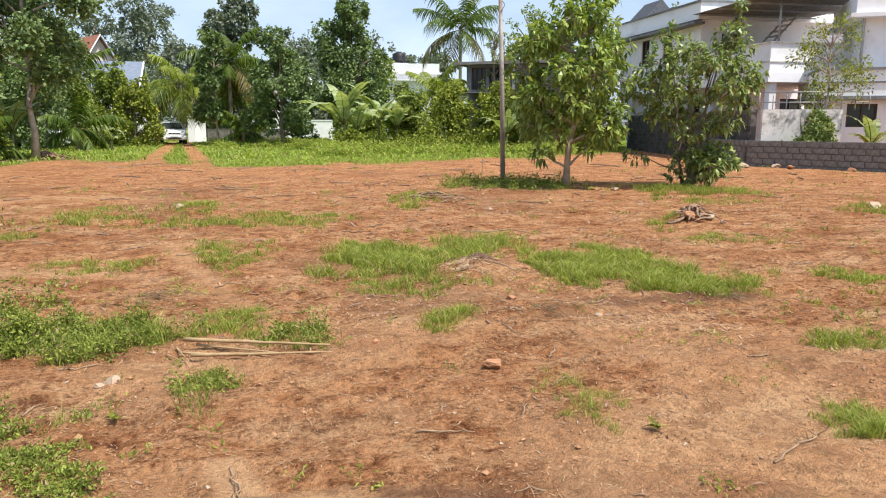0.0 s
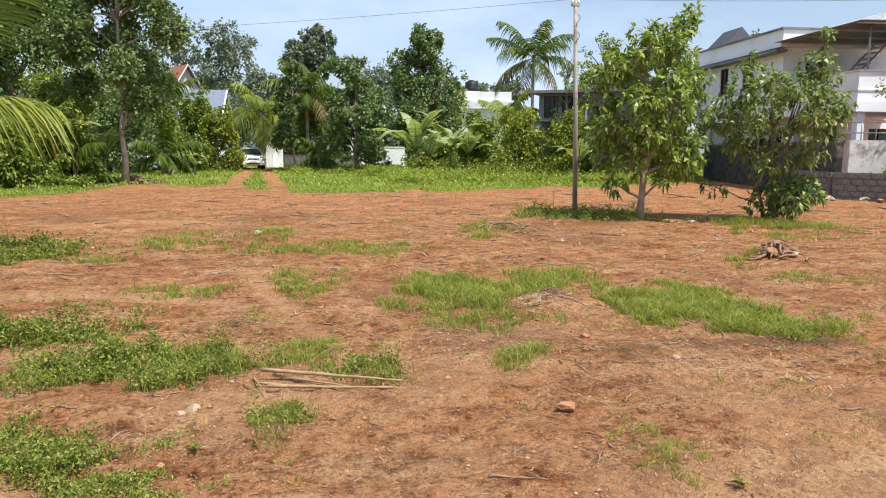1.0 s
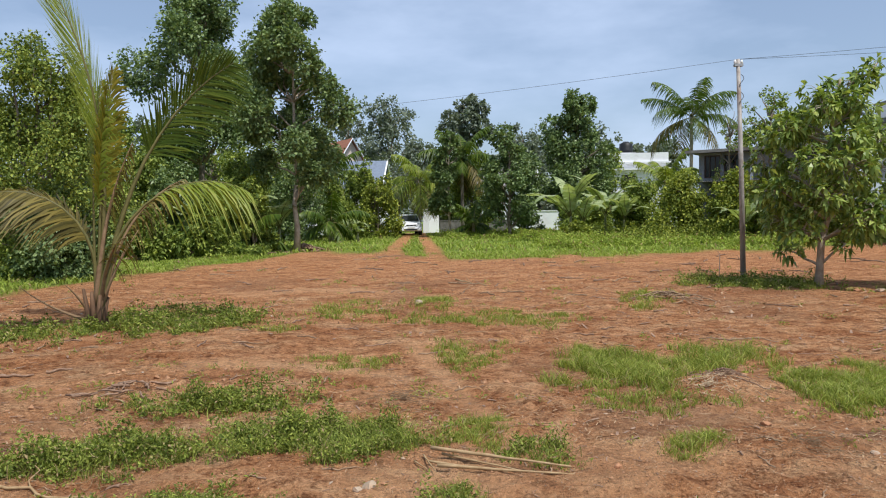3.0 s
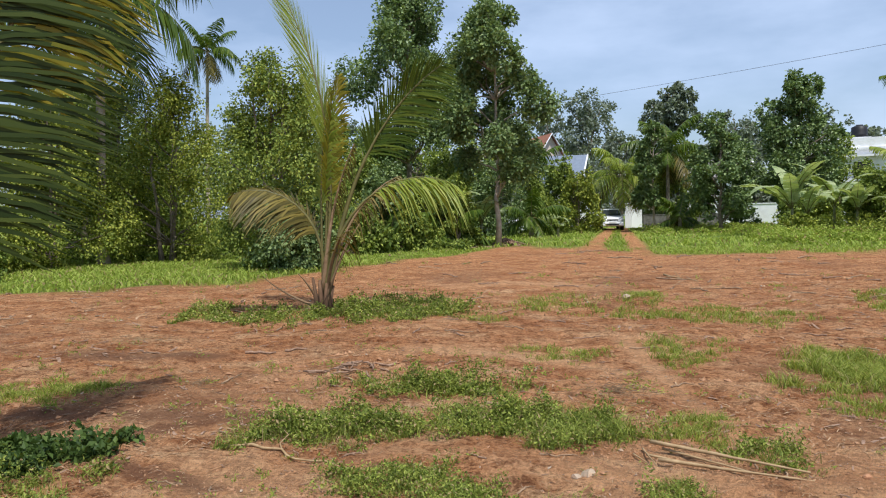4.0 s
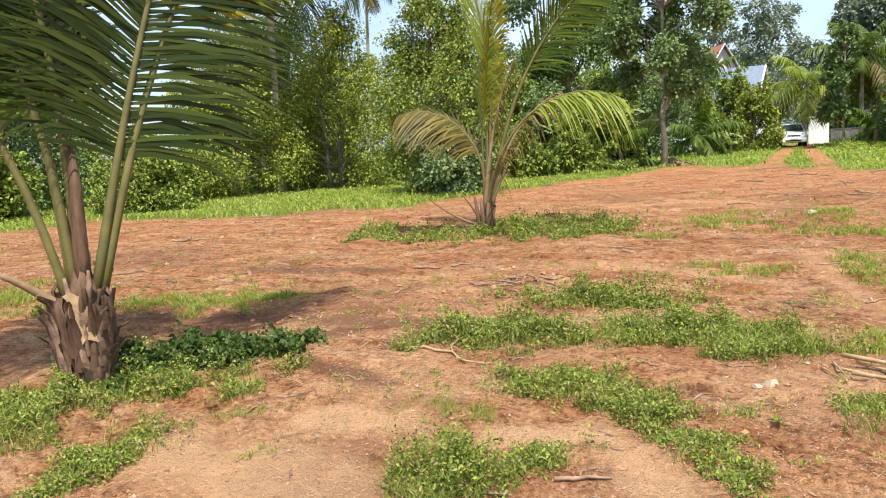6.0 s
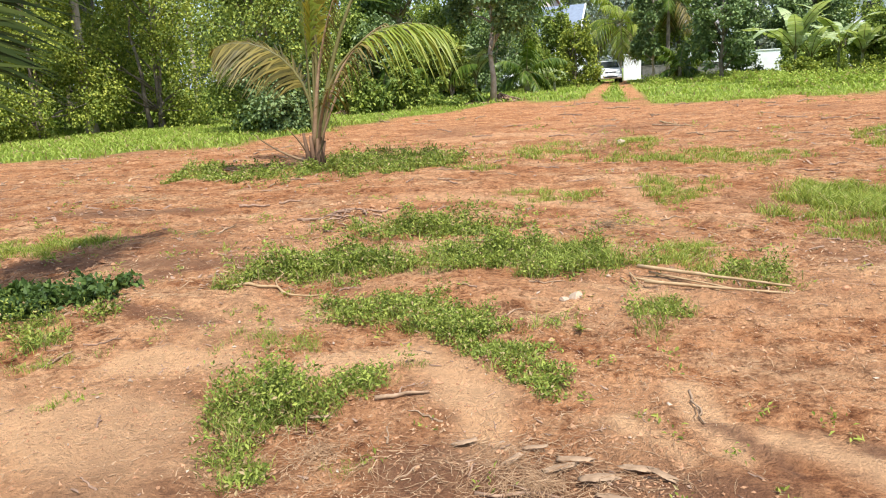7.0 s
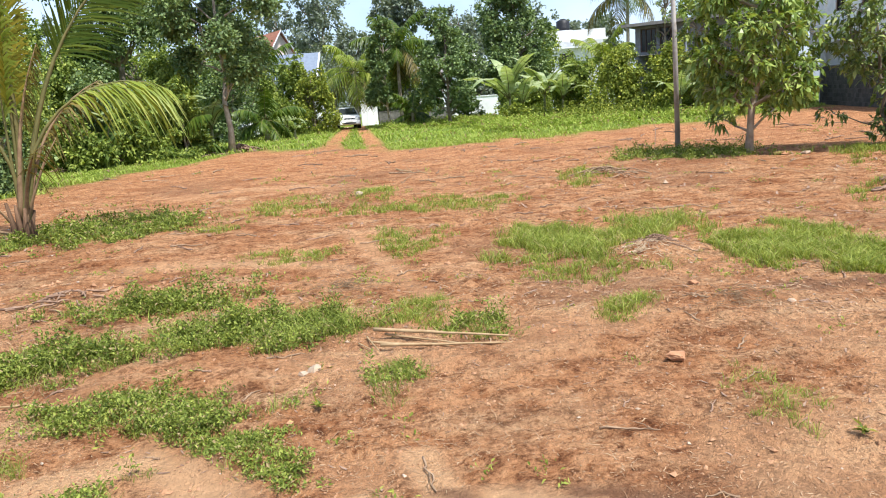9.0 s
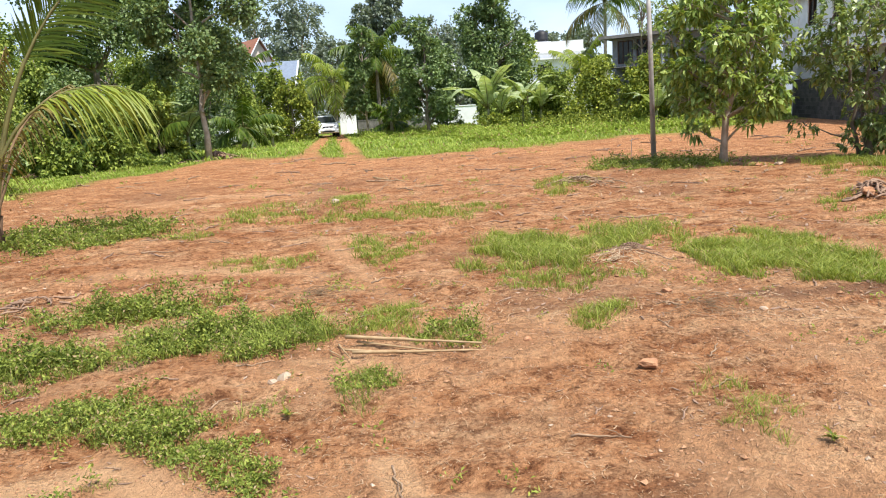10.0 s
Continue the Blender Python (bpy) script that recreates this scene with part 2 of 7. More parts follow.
WHITE_WALL = plain("white_painted_plaster", (0.80, 0.81, 0.83), (0.86, 0.86, 0.87), 3, 0.75, strength=0.08, stain=(0.72, 0.71, 0.70), stain_scale=0.7)
CREAM_WALL = plain("cream_painted_plaster", (0.58, 0.50, 0.42), (0.68, 0.60, 0.50), 3, 0.8, strength=0.08, stain=(0.44, 0.37, 0.32), stain_scale=0.6)
STAINED_WALL = plain("weathered_white_plaster", (0.62, 0.60, 0.55), (0.76, 0.74, 0.70), 5, 0.85, strength=0.2, stain=(0.09, 0.085, 0.075), stain_scale=1.6)
DARK_WALL = plain("mossy_dark_concrete", (0.07, 0.066, 0.06), (0.19, 0.18, 0.165), 5, 0.95, strength=0.5, stain=(0.05, 0.05, 0.04), stain_scale=1.0)
MORTAR = plain("weathered_mortar", (0.10, 0.092, 0.08), (0.22, 0.20, 0.175), 9, 0.95, strength=0.5)
GREY_WALL = plain("grey_cement_plaster", (0.17, 0.175, 0.185), (0.27, 0.275, 0.29), 4, 0.9, strength=0.2, stain=(0.12, 0.12, 0.12))
SHEET = plain("corrugated_sheet_grey", (0.17, 0.16, 0.15), (0.33, 0.31, 0.29), 4, 0.6, 0.3, stain=(0.14, 0.10, 0.075))
RED_TILE = plain("red_roof_tile", (0.26, 0.10, 0.06), (0.40, 0.18, 0.11), 6, 0.85, stain=(0.24, 0.10, 0.07))
BLUE_ROOF = plain("blue_grey_roof_sheet", (0.13, 0.16, 0.21), (0.20, 0.235, 0.29), 4, 0.75, stain=(0.18, 0.22, 0.28))
DARK_OPENING = plain("dark_window_glass", (0.012, 0.013, 0.015), (0.03, 0.032, 0.035), 3, 0.15, spec=0.5, strength=0.0)
BROWN_WOOD = plain("brown_painted_wood", (0.05, 0.028, 0.02), (0.10, 0.06, 0.042), 10, 0.6)
STEEL = plain("painted_steel", (0.30, 0.30, 0.30), (0.46, 0.46, 0.46), 8, 0.5, 0.5)
POLE = plain("rusty_pole_paint", (0.28, 0.25, 0.22), (0.47, 0.44, 0.40), 8, 0.7, 0.2, strength=0.3, stretch=(1, 1, 0.3), stain=(0.16, 0.10, 0.07))
BLACK_PLASTIC = plain("black_plastic", (0.012, 0.012, 0.014), (0.025, 0.025, 0.028), 5, 0.5, strength=0.05)
WIRE = plain("cable_rubber", (0.03, 0.03, 0.032), (0.06, 0.06, 0.065), 5, 0.6)
CAR_PAINT = plain("white_car_paint", (0.76, 0.77, 0.78), (0.80, 0.81, 0.82), 2, 0.25, strength=0.0, spec=0.5)
GLASS = plain("tinted_car_glass", (0.025, 0.03, 0.035), (0.04, 0.045, 0.05), 2, 0.08, spec=0.6, strength=0.0)
TYRE = plain("tyre_rubber", (0.016, 0.016, 0.016), (0.035, 0.034, 0.032), 9, 0.9)
LAMP = plain("headlight_lens", (0.60, 0.62, 0.66), (0.78, 0.80, 0.83), 3, 0.12, spec=0.6, strength=0.0)
PLATE = plain("white_plate", (0.66, 0.66, 0.64), (0.74, 0.74, 0.72), 3, 0.5, strength=0.0)


# ---- shape helpers ----
def lattice(x, y, seed):
    h = (x * 374761393 + y * 668265263 + seed * 974634721) & 0xFFFFFFFF
    h = ((h ^ (h >> 13)) * 1274126177) & 0xFFFFFFFF
    return ((h ^ (h >> 16)) & 0xFFFF) / 65535.0


def soft_noise(x, y, seed=0):
    """Smooth noise of about unit grain, 0 to 1."""
    x, y = np.asarray(x, float), np.asarray(y, float)
    i, j = np.floor(x).astype(np.int64), np.floor(y).astype(np.int64)
    u, v = x - i, y - j
    u, v = u * u * (3 - 2 * u), v * v * (3 - 2 * v)
    a, b = lattice(i, j, seed), lattice(i + 1, j, seed)
    c, d = lattice(i, j + 1, seed), lattice(i + 1, j + 1, seed)
    return (a * (1 - u) + b * u) * (1 - v) + (c * (1 - u) + d * u) * v


def cloudy(x, y, scale, seed=0, octaves=4):
    total, amp, norm = 0.0, 1.0, 0.0
    for k in range(octaves):
        total, norm = total + amp * soft_noise(np.asarray(x) * scale, np.asarray(y) * scale, seed + k), norm + amp
        scale, amp = scale * 2.03, amp * 0.5
    return total / norm


# where the scraped field ends: azimuth in degrees, distance in metres
EDGE_AZ = [-180, -75, -60, -50, -40, -30, -22, -13, -8.5, -1, 2.5, 11, 20, 28, 34.5, 40, 180]
EDGE_D = [22, 21, 20.5, 20.2, 18.5, 18, 21, 25.5, 31.5, 30, 25, 27, 28.2, 32, 40, 60, 60]


def turf_at(x, y):
    """1 in the meadow round the field, 0 on bare soil."""
    x, y = np.asarray(x, float), np.asarray(y, float)
    d, az = np.hypot(x, y), np.degrees(np.arctan2(x, y))
    edge = np.interp(az, EDGE_AZ, EDGE_D) + (cloudy(x, y, 0.5, 3) - 0.5) * 5
    t = np.clip((d - edge) / 1.5 + 0.5, 0, 1)
    rut = np.exp(-(((x + 0.75 - 0.03 * (y - 30)) / 0.5) ** 4)) + np.exp(-(((x - 1.05 - 0.0 * y) / 0.45) ** 4))
    near_rut = np.where((y > 20) & (y < 62), np.clip(rut, 0, 1), 0)
    return t * (1 - near_rut * np.clip(0.45 + 1.1 * cloudy(x, y, 0.9, 8), 0, 0.97))


MOUNDS = [(2.75, 6.3, 0.45, 0.13), (0.1, 12.3, 0.8, 0.12), (-2.6, 6.5, 0.5, 0.07), (1.15, 4.1, 0.4, 0.05), (0.3, 2.0, 0.7, 0.05), (7.2, 8.6, 0.5, 0.12), (4.6, 12.6, 0.7, 0.10), (-4.3, 3.0, 0.5, 0.06)]


def ground_z(x, y):
    x, y = np.asarray(x, float), np.asarray(y, float)
    d = np.hypot(x, y)
    z = (cloudy(x, y, 0.45, 11, 3) - 0.5) * 0.12 + (cloudy(x, y, 2.1, 21, 3) - 0.5) * 0.07 + (cloudy(x, y, 7.0, 31, 3) - 0.5) * 0.045
    z = z + np.abs(soft_noise(x * 1.1 + 0.6 * y, y * 3.2, 41) - 0.5) * 0.05 * np.clip(1.6 - d / 10, 0, 1)
    z = z + (cloudy(x, y, 12.0, 37, 2) - 0.5) * 0.035 * np.clip(1.6 - d / 8, 0, 1)
    for mx, my, r, h in MOUNDS:
        z = z + h * np.exp(-((x - mx) ** 2 + (y - my) ** 2) / (r * r))
    return z * np.clip(2.0 - d / 60, 0, 1)


def gz(x, y):
    return float(ground_z(x, y))


class Geo:
    """Collects vertices and faces of one mesh."""

    def __init__(self):
        self.v, self.f = [], []

    def add(self, verts, faces):
        k = len(self.v)
        self.v.extend([tuple(p) for p in verts])
        self.f.extend([tuple(i + k for i in q) for q in faces])
        return self

    def box(self, lo, hi, m=None, chamfer=0.0):
        (x0, y0, z0), (x1, y1, z1) = lo, hi
        if chamfer <= 0:
            vs = [(x0, y0, z0), (x1, y0, z0), (x1, y1, z0), (x0, y1, z0), (x0, y0, z1), (x1, y0, z1), (x1, y1, z1), (x0, y1, z1)]
            fs = [(3, 2, 1, 0), (4, 5, 6, 7), (0, 1, 5, 4), (1, 2, 6, 5), (2, 3, 7, 6), (3, 0, 4, 7)]
        else:
            b = bmesh.new()
            bmesh.ops.create_cube(b, size=1.0, matrix=Matrix.Translation(((x0 + x1) / 2, (y0 + y1) / 2, (z0 + z1) / 2)) @ Matrix.Diagonal((x1 - x0, y1 - y0, z1 - z0, 1)))
            bmesh.ops.bevel(b, geom=b.edges[:], offset=chamfer, segments=2, affect="EDGES", profile=0.5)
            b.verts.index_update()
            vs, fs = [tuple(q.co) for q in b.verts], [tuple(q.index for q in f.verts) for f in b.faces]
            b.free()
        return self.add([m @ Vector(p) for p in vs] if m else vs, fs)

    def tube(self, path, radii, sides=8, cap=True, wobble=0.0, rng=None):
        path = [Vector(p) for p in path]
        k, up = len(self.v), None
        for i, p in enumerate(path):
            t = (path[min(i + 1, len(path) - 1)] - path[max(i - 1, 0)]).normalized()
            ref = Vector((1, 0, 0)) if abs(t.x) < 0.8 else Vector((0, 1, 0))
            a = (up - t * up.dot(t)).normalized() if up is not None else t.cross(ref).normalized()
            up, b = a, t.cross(a)
            for s in range(sides):
                w = 2 * math.pi * s / sides
                r = radii[i] * (1 + (rng.uniform(-wobble, wobble) if rng else 0.0))
                self.v.append(tuple(p + a * (math.cos(w) * r) + b * (math.sin(w) * r)))
        for i in range(len(path) - 1):
            for s in range(sides):
                n = (s + 1) % sides
                self.f.append((k + i * sides + s, k + i * sides + n, k + (i + 1) * sides + n, k + (i + 1) * sides + s))
        if cap:
            self.f.append(tuple(k + s for s in reversed(range(sides))))
            self.f.append(tuple(k + (len(path) - 1) * sides + s for s in range(sides)))
        return self

    def mesh(self, name, mat, smooth=False):
        me = bpy.data.meshes.new(name)
        me.from_pydata(self.v, [], self.f)
        me.materials.append(mat)
        if smooth:
            me.polygons.foreach_set("use_smooth", [True] * len(me.polygons))
        return me


def array_mesh(name, verts, quads, mat, smooth=False):
    """A mesh of quads from arrays, for foliage and other dense stuff."""
    me = bpy.data.meshes.new(name)
    verts, quads = np.asarray(verts, np.float32), np.asarray(quads, np.int32)
    me.vertices.add(len(verts))
    me.vertices.foreach_set("co", verts.ravel())
    me.loops.add(quads.size)
    me.loops.foreach_set("vertex_index", quads.ravel())
    me.polygons.add(len(quads))
    me.polygons.foreach_set("loop_start", np.arange(len(quads), dtype=np.int32) * quads.shape[1])
    me.polygons.foreach_set("use_smooth", np.full(len(quads), smooth))
    me.update(calc_edges=True)
    me.materials.append(mat)
    return me


def part(name, me, parent, label=""):
    ob = new(name, me)
    ob.parent = parent
    return tagged(ob, label)


def thing(name, label, category, x=0.0, y=0.0, z=0.0, group="", kind="", turn=0.0):
    ob = new(name)
    ob.empty_display_size = 0.2
    ob.matrix_world = pose(x, y, z, 0, 0, turn)
    return tagged(ob, label, category, group, kind)


def solo(name, me, label, category, group="", kind="", m=None):
    ob = new(name, me)
    if m is not None:
        ob.matrix_world = m
    return tagged(ob, label, category, group, kind)


def unit(a):
    return a / np.maximum(np.linalg.norm(a, axis=-1, keepdims=True), 1e-9)


def leaves(rng, centres, size, slim=0.32, out=None, droop=0.35, spread=0.3, fold=0.12):
    """Leaves as folded blades: base, two edges and a tip, in arrays of vertices and quads."""
    n = len(centres)
    d = rng.normal(size=(n, 3))
    d = unit(d) * 1.0 + (0 if out is None else out * 0.9)
    d[:, 2] -= droop
    d = unit(d)
    side = unit(np.cross(d, rng.normal(size=(n, 3)) * 0.7 + [0, 0, 1.0]))
    nor = np.cross(side, d)
    ln = size * rng.uniform(1 - spread, 1 + spread, (n, 1))
    w = ln * slim
    v = np.empty((n, 4, 3))
    v[:, 0] = centres
    v[:, 1] = centres + d * ln * 0.45 + side * w + nor * ln * fold
    v[:, 2] = centres + d * ln - [0, 0, 1] * ln * droop * 0.35
    v[:, 3] = centres + d * ln * 0.45 - side * w + nor * ln * fold
    return v.reshape(-1, 3), np.arange(n * 4).reshape(-1, 4)


def lobes_in(rng, count, rx, ry, z0, z1, top=0.6, size=0.42):
    """Clumps of a crown: centres and radii inside a tapering envelope."""
    out = []
    for i in range(count):
        f = (i + rng.uniform(0.2, 0.8)) / count
        z = z0 + (z1 - z0) * f
        wide = math.sin(math.pi * (0.12 + 0.80 * f ** top)) ** 0.7
        a, r = rng.uniform(0, 2 * math.pi), math.sqrt(rng.uniform(0.05, 1)) * (1 - size * 0.8)
        s = size * rng.uniform(0.75, 1.25)
        out.append((np.array([math.cos(a) * r * rx * wide, math.sin(a) * r * ry * wide, z]), np.array([rx * s * (0.55 + 0.45 * wide), ry * s * (0.55 + 0.45 * wide), min((z1 - z0) * 0.22, (rx + ry) * 0.5 * s) * 1.0])))
    return out


def crown_mesh(name, rng, lobes, count, size, mat, slim=0.32, droop=0.35, clump=0.16, per=22):
    """Many leaves in sprays on the outside and inside of the clumps, with gaps."""
    vol = np.array([np.prod(r) ** 0.67 for _, r in lobes])
    pick = rng.choice(len(lobes), size=max(count // per, 1), p=vol / vol.sum())
    c, r = np.array([q[0] for q in lobes])[pick], np.array([q[1] for q in lobes])[pick]
    dirs = unit(rng.normal(size=(len(pick), 3)))
    shell = rng.uniform(0.35, 1.0, (len(pick), 1)) ** 0.6 * np.where(rng.uniform(size=(len(pick), 1)) < 0.12, 1.45, 1.0)
    sprays = c + dirs * shell * r
    centres = np.repeat(sprays, per, 0) + rng.normal(size=(len(pick) * per, 3)) * clump * np.repeat(np.mean(r, 1), per)[:, None] * 1.15
    v, q = leaves(rng, centres, size, slim, np.repeat(dirs, per, 0), droop)
    return array_mesh(name, v, q, mat)


def bent(rng, a, b, steps=5, sag=0.06):
    a, b = Vector(a), Vector(b)
    ln = (b - a).length
    out = []
    for i in range(steps + 1):
        f = i / steps
        w = math.sin(math.pi * f) * sag * ln
        out.append(a.lerp(b, f) + Vector((rng.uniform(-1, 1) * w, rng.uniform(-1, 1) * w, rng.uniform(-0.4, 1) * w)))
    return out


def tree(seed, name, label, x, y, height, rx, base, leaf, count, mat, bark=None, trunk=0.12, lobes=11, slim=0.32, droop=0.35, lean=(0.0, 0.0), top=0.6, size=0.42, stems=1, clump=0.16, ry=None, group="", category="tree", sprays=22):
    """A tapered trunk with limbs to the clumps of its crown and a crown of many leaves."""
    rng, bark = np.random.default_rng(seed), bark or BARK
    ob = thing(name, label, category, x, y, gz(x, y) - 0.03, group)
    lb = lobes_in(rng, int(lobes * 2.3), rx * 1.15, (ry or rx) * 1.15, base, height - 0.03 * height, top, size * 0.60)
    for c, _ in lb:
        c[:2] += np.array(lean) * c[2] / height
    for s in range(stems):
        off = (0.0, 0.0) if stems == 1 else (rng.uniform(-1, 1) * trunk * 2.2, rng.uniform(-1, 1) * trunk * 2.2)
        g = Geo()
        steps = 9
        tip = Vector((lean[0] * 0.9 + off[0] * 3, lean[1] * 0.9 + off[1] * 3, height * 0.88))
        path = bent(rng, (off[0], off[1], -0.05), tip, steps, 0.018)
        g.tube(path, [trunk * (1.35 if i == 0 else 1.0) * (1 - 0.85 * i / steps) + 0.008 for i in range(steps + 1)], 9, wobble=0.08, rng=rng)
        t = part("trunk", g.mesh("trunk", bark, True), ob)
        if s == 0:
            for c, r in lb:
                at = path[min(max(int((c[2] - 0.25 * abs(c[0] + c[1]) - r[2] * 0.5) / (height * 0.88) * steps), 1), steps - 1)]
                b = Geo()
                b.tube(bent(rng, at, Vector(c) + Vector((0, 0, r[2] * 0.3)), 4, 0.08), [trunk * 0.42 * (1 - 0.2 * i) + 0.004 for i in range(5)], 5, rng=rng, wobble=0.1)
                part("limb", b.mesh("limb", bark, True), ob)
    part("crown", crown_mesh("crown", rng, lb, int(count * 1.15), leaf * 0.92, mat, slim, droop, clump, sprays), ob)
    return ob


def frond_arrays(rng, base, az, el, length, bend, pairs, leaflet, twist=0.0, hang=0.25, width=0.03, start=0.25, sweep=0.0, thick=0.03, bare=0.0, close=0.0):
    """One palm frond: the stalk's path and the leaflets as drooping tapered strips."""
    steps = 22
    p, path, tans = np.array(base, float), [], []
    for i in range(steps + 1):
        s = i / steps
        e, a = math.radians(el - bend * s ** 1.6), math.radians(az + sweep * s)
        t = np.array([math.sin(a) * math.cos(e), math.cos(a) * math.cos(e), math.sin(e)])
        path.append(p.copy())
        tans.append(t)
        p = p + t * length / steps
    path, tans = np.array(path), np.array(tans)
    s = np.linspace(start, 0.995, pairs)
    vs, qs = [], []
    for sgn in (-1.0, 1.0):
        f = np.clip(s + rng.uniform(-0.3, 0.3, pairs) / pairs, 0, 1) * steps
        i = np.clip(f.astype(int), 0, steps - 1)
        w = (f - i)[:, None]
        at, t = path[i] * (1 - w) + path[i + 1] * w, unit(tans[i] * (1 - w) + tans[i + 1] * w)
        flat = np.array([math.cos(math.radians(az)), -math.sin(math.radians(az)), 0.0])
        side = unit(flat - t * (t @ flat)[:, None])
        nor = np.cross(side, t)
        nor *= np.where(nor[:, 2:3] < 0, -1, 1) if abs(el) < 60 else 1
        tw = math.radians(twist)
        out = side * math.cos(tw) * sgn + nor * math.sin(tw) * sgn
        lift = np.cross(t, out) * (sgn)
        prof = np.sin(np.pi * np.clip(0.18 + 0.80 * (s - start) / (1 - start), 0, 1)) ** 0.6
        ln = leaflet * prof * rng.uniform(0.86, 1.1, pairs)
        keep = rng.uniform(size=pairs) > bare
        fwd = 0.35 + close + 0.75 * s ** 2 + rng.normal(size=pairs) * 0.06
        d0 = unit(out + t * fwd[:, None] + lift * 0.12 + rng.normal(size=(pairs, 3)) * 0.05)
        rows, sway = [], rng.uniform(0.5, 1.5, pairs)
        for k, (q, wd) in enumerate(((0.0, 0.55), (0.3, 1.0), (0.65, 0.75), (1.0, 0.06))):
            c = at + d0 * (ln * q)[:, None] - np.array([0, 0, 1.0]) * (hang * sway * ln * q * q)[:, None]
            rows.append((c - t * width * wd * 0.5, c + t * width * wd * 0.5))
        v = np.stack([x for r in rows for x in r], 1)[keep]
        n = len(v)
        b = np.arange(n)[:, None] * 8 + sum(len(x) for x in vs)
        vs.append(v.reshape(-1, 3))
        qs.append(np.concatenate([b + np.array([[0, 1, 3, 2]]), b + np.array([[2, 3, 5, 4]]), b + np.array([[4, 5, 7, 6]])]))
    return path, np.concatenate(vs), np.concatenate(qs), [thick * (1 - 0.93 * (i / steps) ** 0.8) + 0.002 for i in range(steps + 1)]


def frond(rng, parent, mat, stalk=None, label="", **kw):
    path, v, q, radii = frond_arrays(rng, **kw)
    g = Geo()
    g.tube(path[::2], radii[::2], 6)
    st = part("frond", g.mesh("frond_stalk", stalk or RACHIS, True), parent, label)
    part("leaflet_fringe", array_mesh("leaflet_fringe", v, q, mat), st)
    return st


def coconut(seed, label, x, y, height, crown=2.6, fronds=18, mat=None, trunk=0.14, lean=(0, 0), pairs=34, droopy=0.0, old=3, group=""):
    """A coconut palm: a ringed leaning trunk and a head of arching fronds."""
    rng, mat = np.random.default_rng(seed), mat or FROND
    ob = thing("coconut_palm", label, "palm", x, y, gz(x, y) - 0.05, group)
    g, n = Geo(), 14
    path = [Vector((lean[0] * (i / n) ** 1.5, lean[1] * (i / n) ** 1.5, height * i / n)) for i in range(n + 1)]
    g.tube(path, [trunk * (1.5 if i == 0 else 1.0 - 0.35 * i / n) for i in range(n + 1)], 9, wobble=0.05, rng=rng)
    part("trunk", g.mesh("trunk", BARK_PALE, True), ob)
    for i in range(fronds):
        lvl = i / max(fronds - 1, 1)
        frond(rng, ob, FROND_BROWN if i < old else mat, base=tuple(path[-1]), az=i * 137.5 + rng.uniform(-15, 15), el=-30 + 108 * lvl - droopy * 20 + rng.uniform(-10, 10), length=crown * rng.uniform(0.85, 1.1),
              bend=rng.uniform(45, 75) + 20 * (1 - lvl) + droopy * 30, pairs=pairs, leaflet=crown * 0.26, hang=0.85, width=0.095, start=0.16, thick=0.035, twist=rng.uniform(-20, 20))
    return ob


def banana(seed, label, x, y, height, leaf_count=8, turn=0.0, group="", wide=0.30, mat=None):
    """A banana plant: a sheathed stem and broad arching blades with torn edges."""
    rng = np.random.default_rng(seed)
    ob = thing("banana_plant", label, "plant", x, y, gz(x, y) - 0.03, group)
    g = Geo()
    h = height * 0.38
    g.tube([(0, 0, 0), (0.02, 0, h * 0.5), (0.03, 0.02, h)], [0.11, 0.085, 0.05], 9, wobble=0.06, rng=rng)
    part("stem", g.mesh("stem", plain_stem(), True), ob)
    for i in range(leaf_count):
        az, ln = math.radians(turn + i * 137.5 + rng.uniform(-20, 20)), height * rng.uniform(0.60, 0.88)
        el, bend, steps = rng.uniform(45, 86), rng.uniform(60, 135), 14
        p, rows, rib = np.array([0.03, 0.02, h * rng.uniform(0.8, 1.0)]), [], []
        flat = np.array([math.cos(az), -math.sin(az), 0.0])
        for k in range(steps + 1):
            s = k / steps
            e = math.radians(el - bend * s ** 1.4)
            t = np.array([math.sin(az) * math.cos(e), math.cos(az) * math.cos(e), math.sin(e)])
            nor = np.cross(flat, t)
            w = height * wide * 0.30 * math.sin(math.pi * min(max((s - 0.14) / 0.86, 0.0), 1.0) ** 0.75) ** 0.65
            rows.append((p - flat * w + nor * w * 0.15 - np.array([0, 0, w * rng.uniform(0.1, 0.5)]), p, p + flat * w + nor * w * 0.15 - np.array([0, 0, w * rng.uniform(0.1, 0.5)]), t))
            rib.append(p.copy())
            p = p + t * ln / steps
        v, q = [], []
        for k in range(steps):
            (a0, m0, b0, t0), (a1, m1, b1, t1) = rows[k], rows[k + 1]
            gap = rng.uniform(0.0, 0.10) if rng.uniform() < 0.55 else 0.0
            n = len(v)
            v += [m0, a0 + t0 * gap * 0.3, a1 - t1 * gap, m1, b0 + t0 * gap * 0.3, b1 - t1 * gap]
            q += [(n, n + 1, n + 2, n + 3), (n, n + 3, n + 5, n + 4)]
        r = Geo()
        r.tube(rib[::2], [0.028 * (1 - 0.12 * j) for j in range(len(rib[::2]))], 5)
        lf = part("leaf", array_mesh("leaf_blade", v, q, mat or BANANA), ob)
        part("midrib", r.mesh("midrib", RACHIS, True), lf)
    return ob


STEM = plain("banana_stem", (0.10, 0.12, 0.045), (0.26, 0.24, 0.11), 6, 0.6, stretch=(1, 1, 0.2))


def plain_stem():
    return STEM


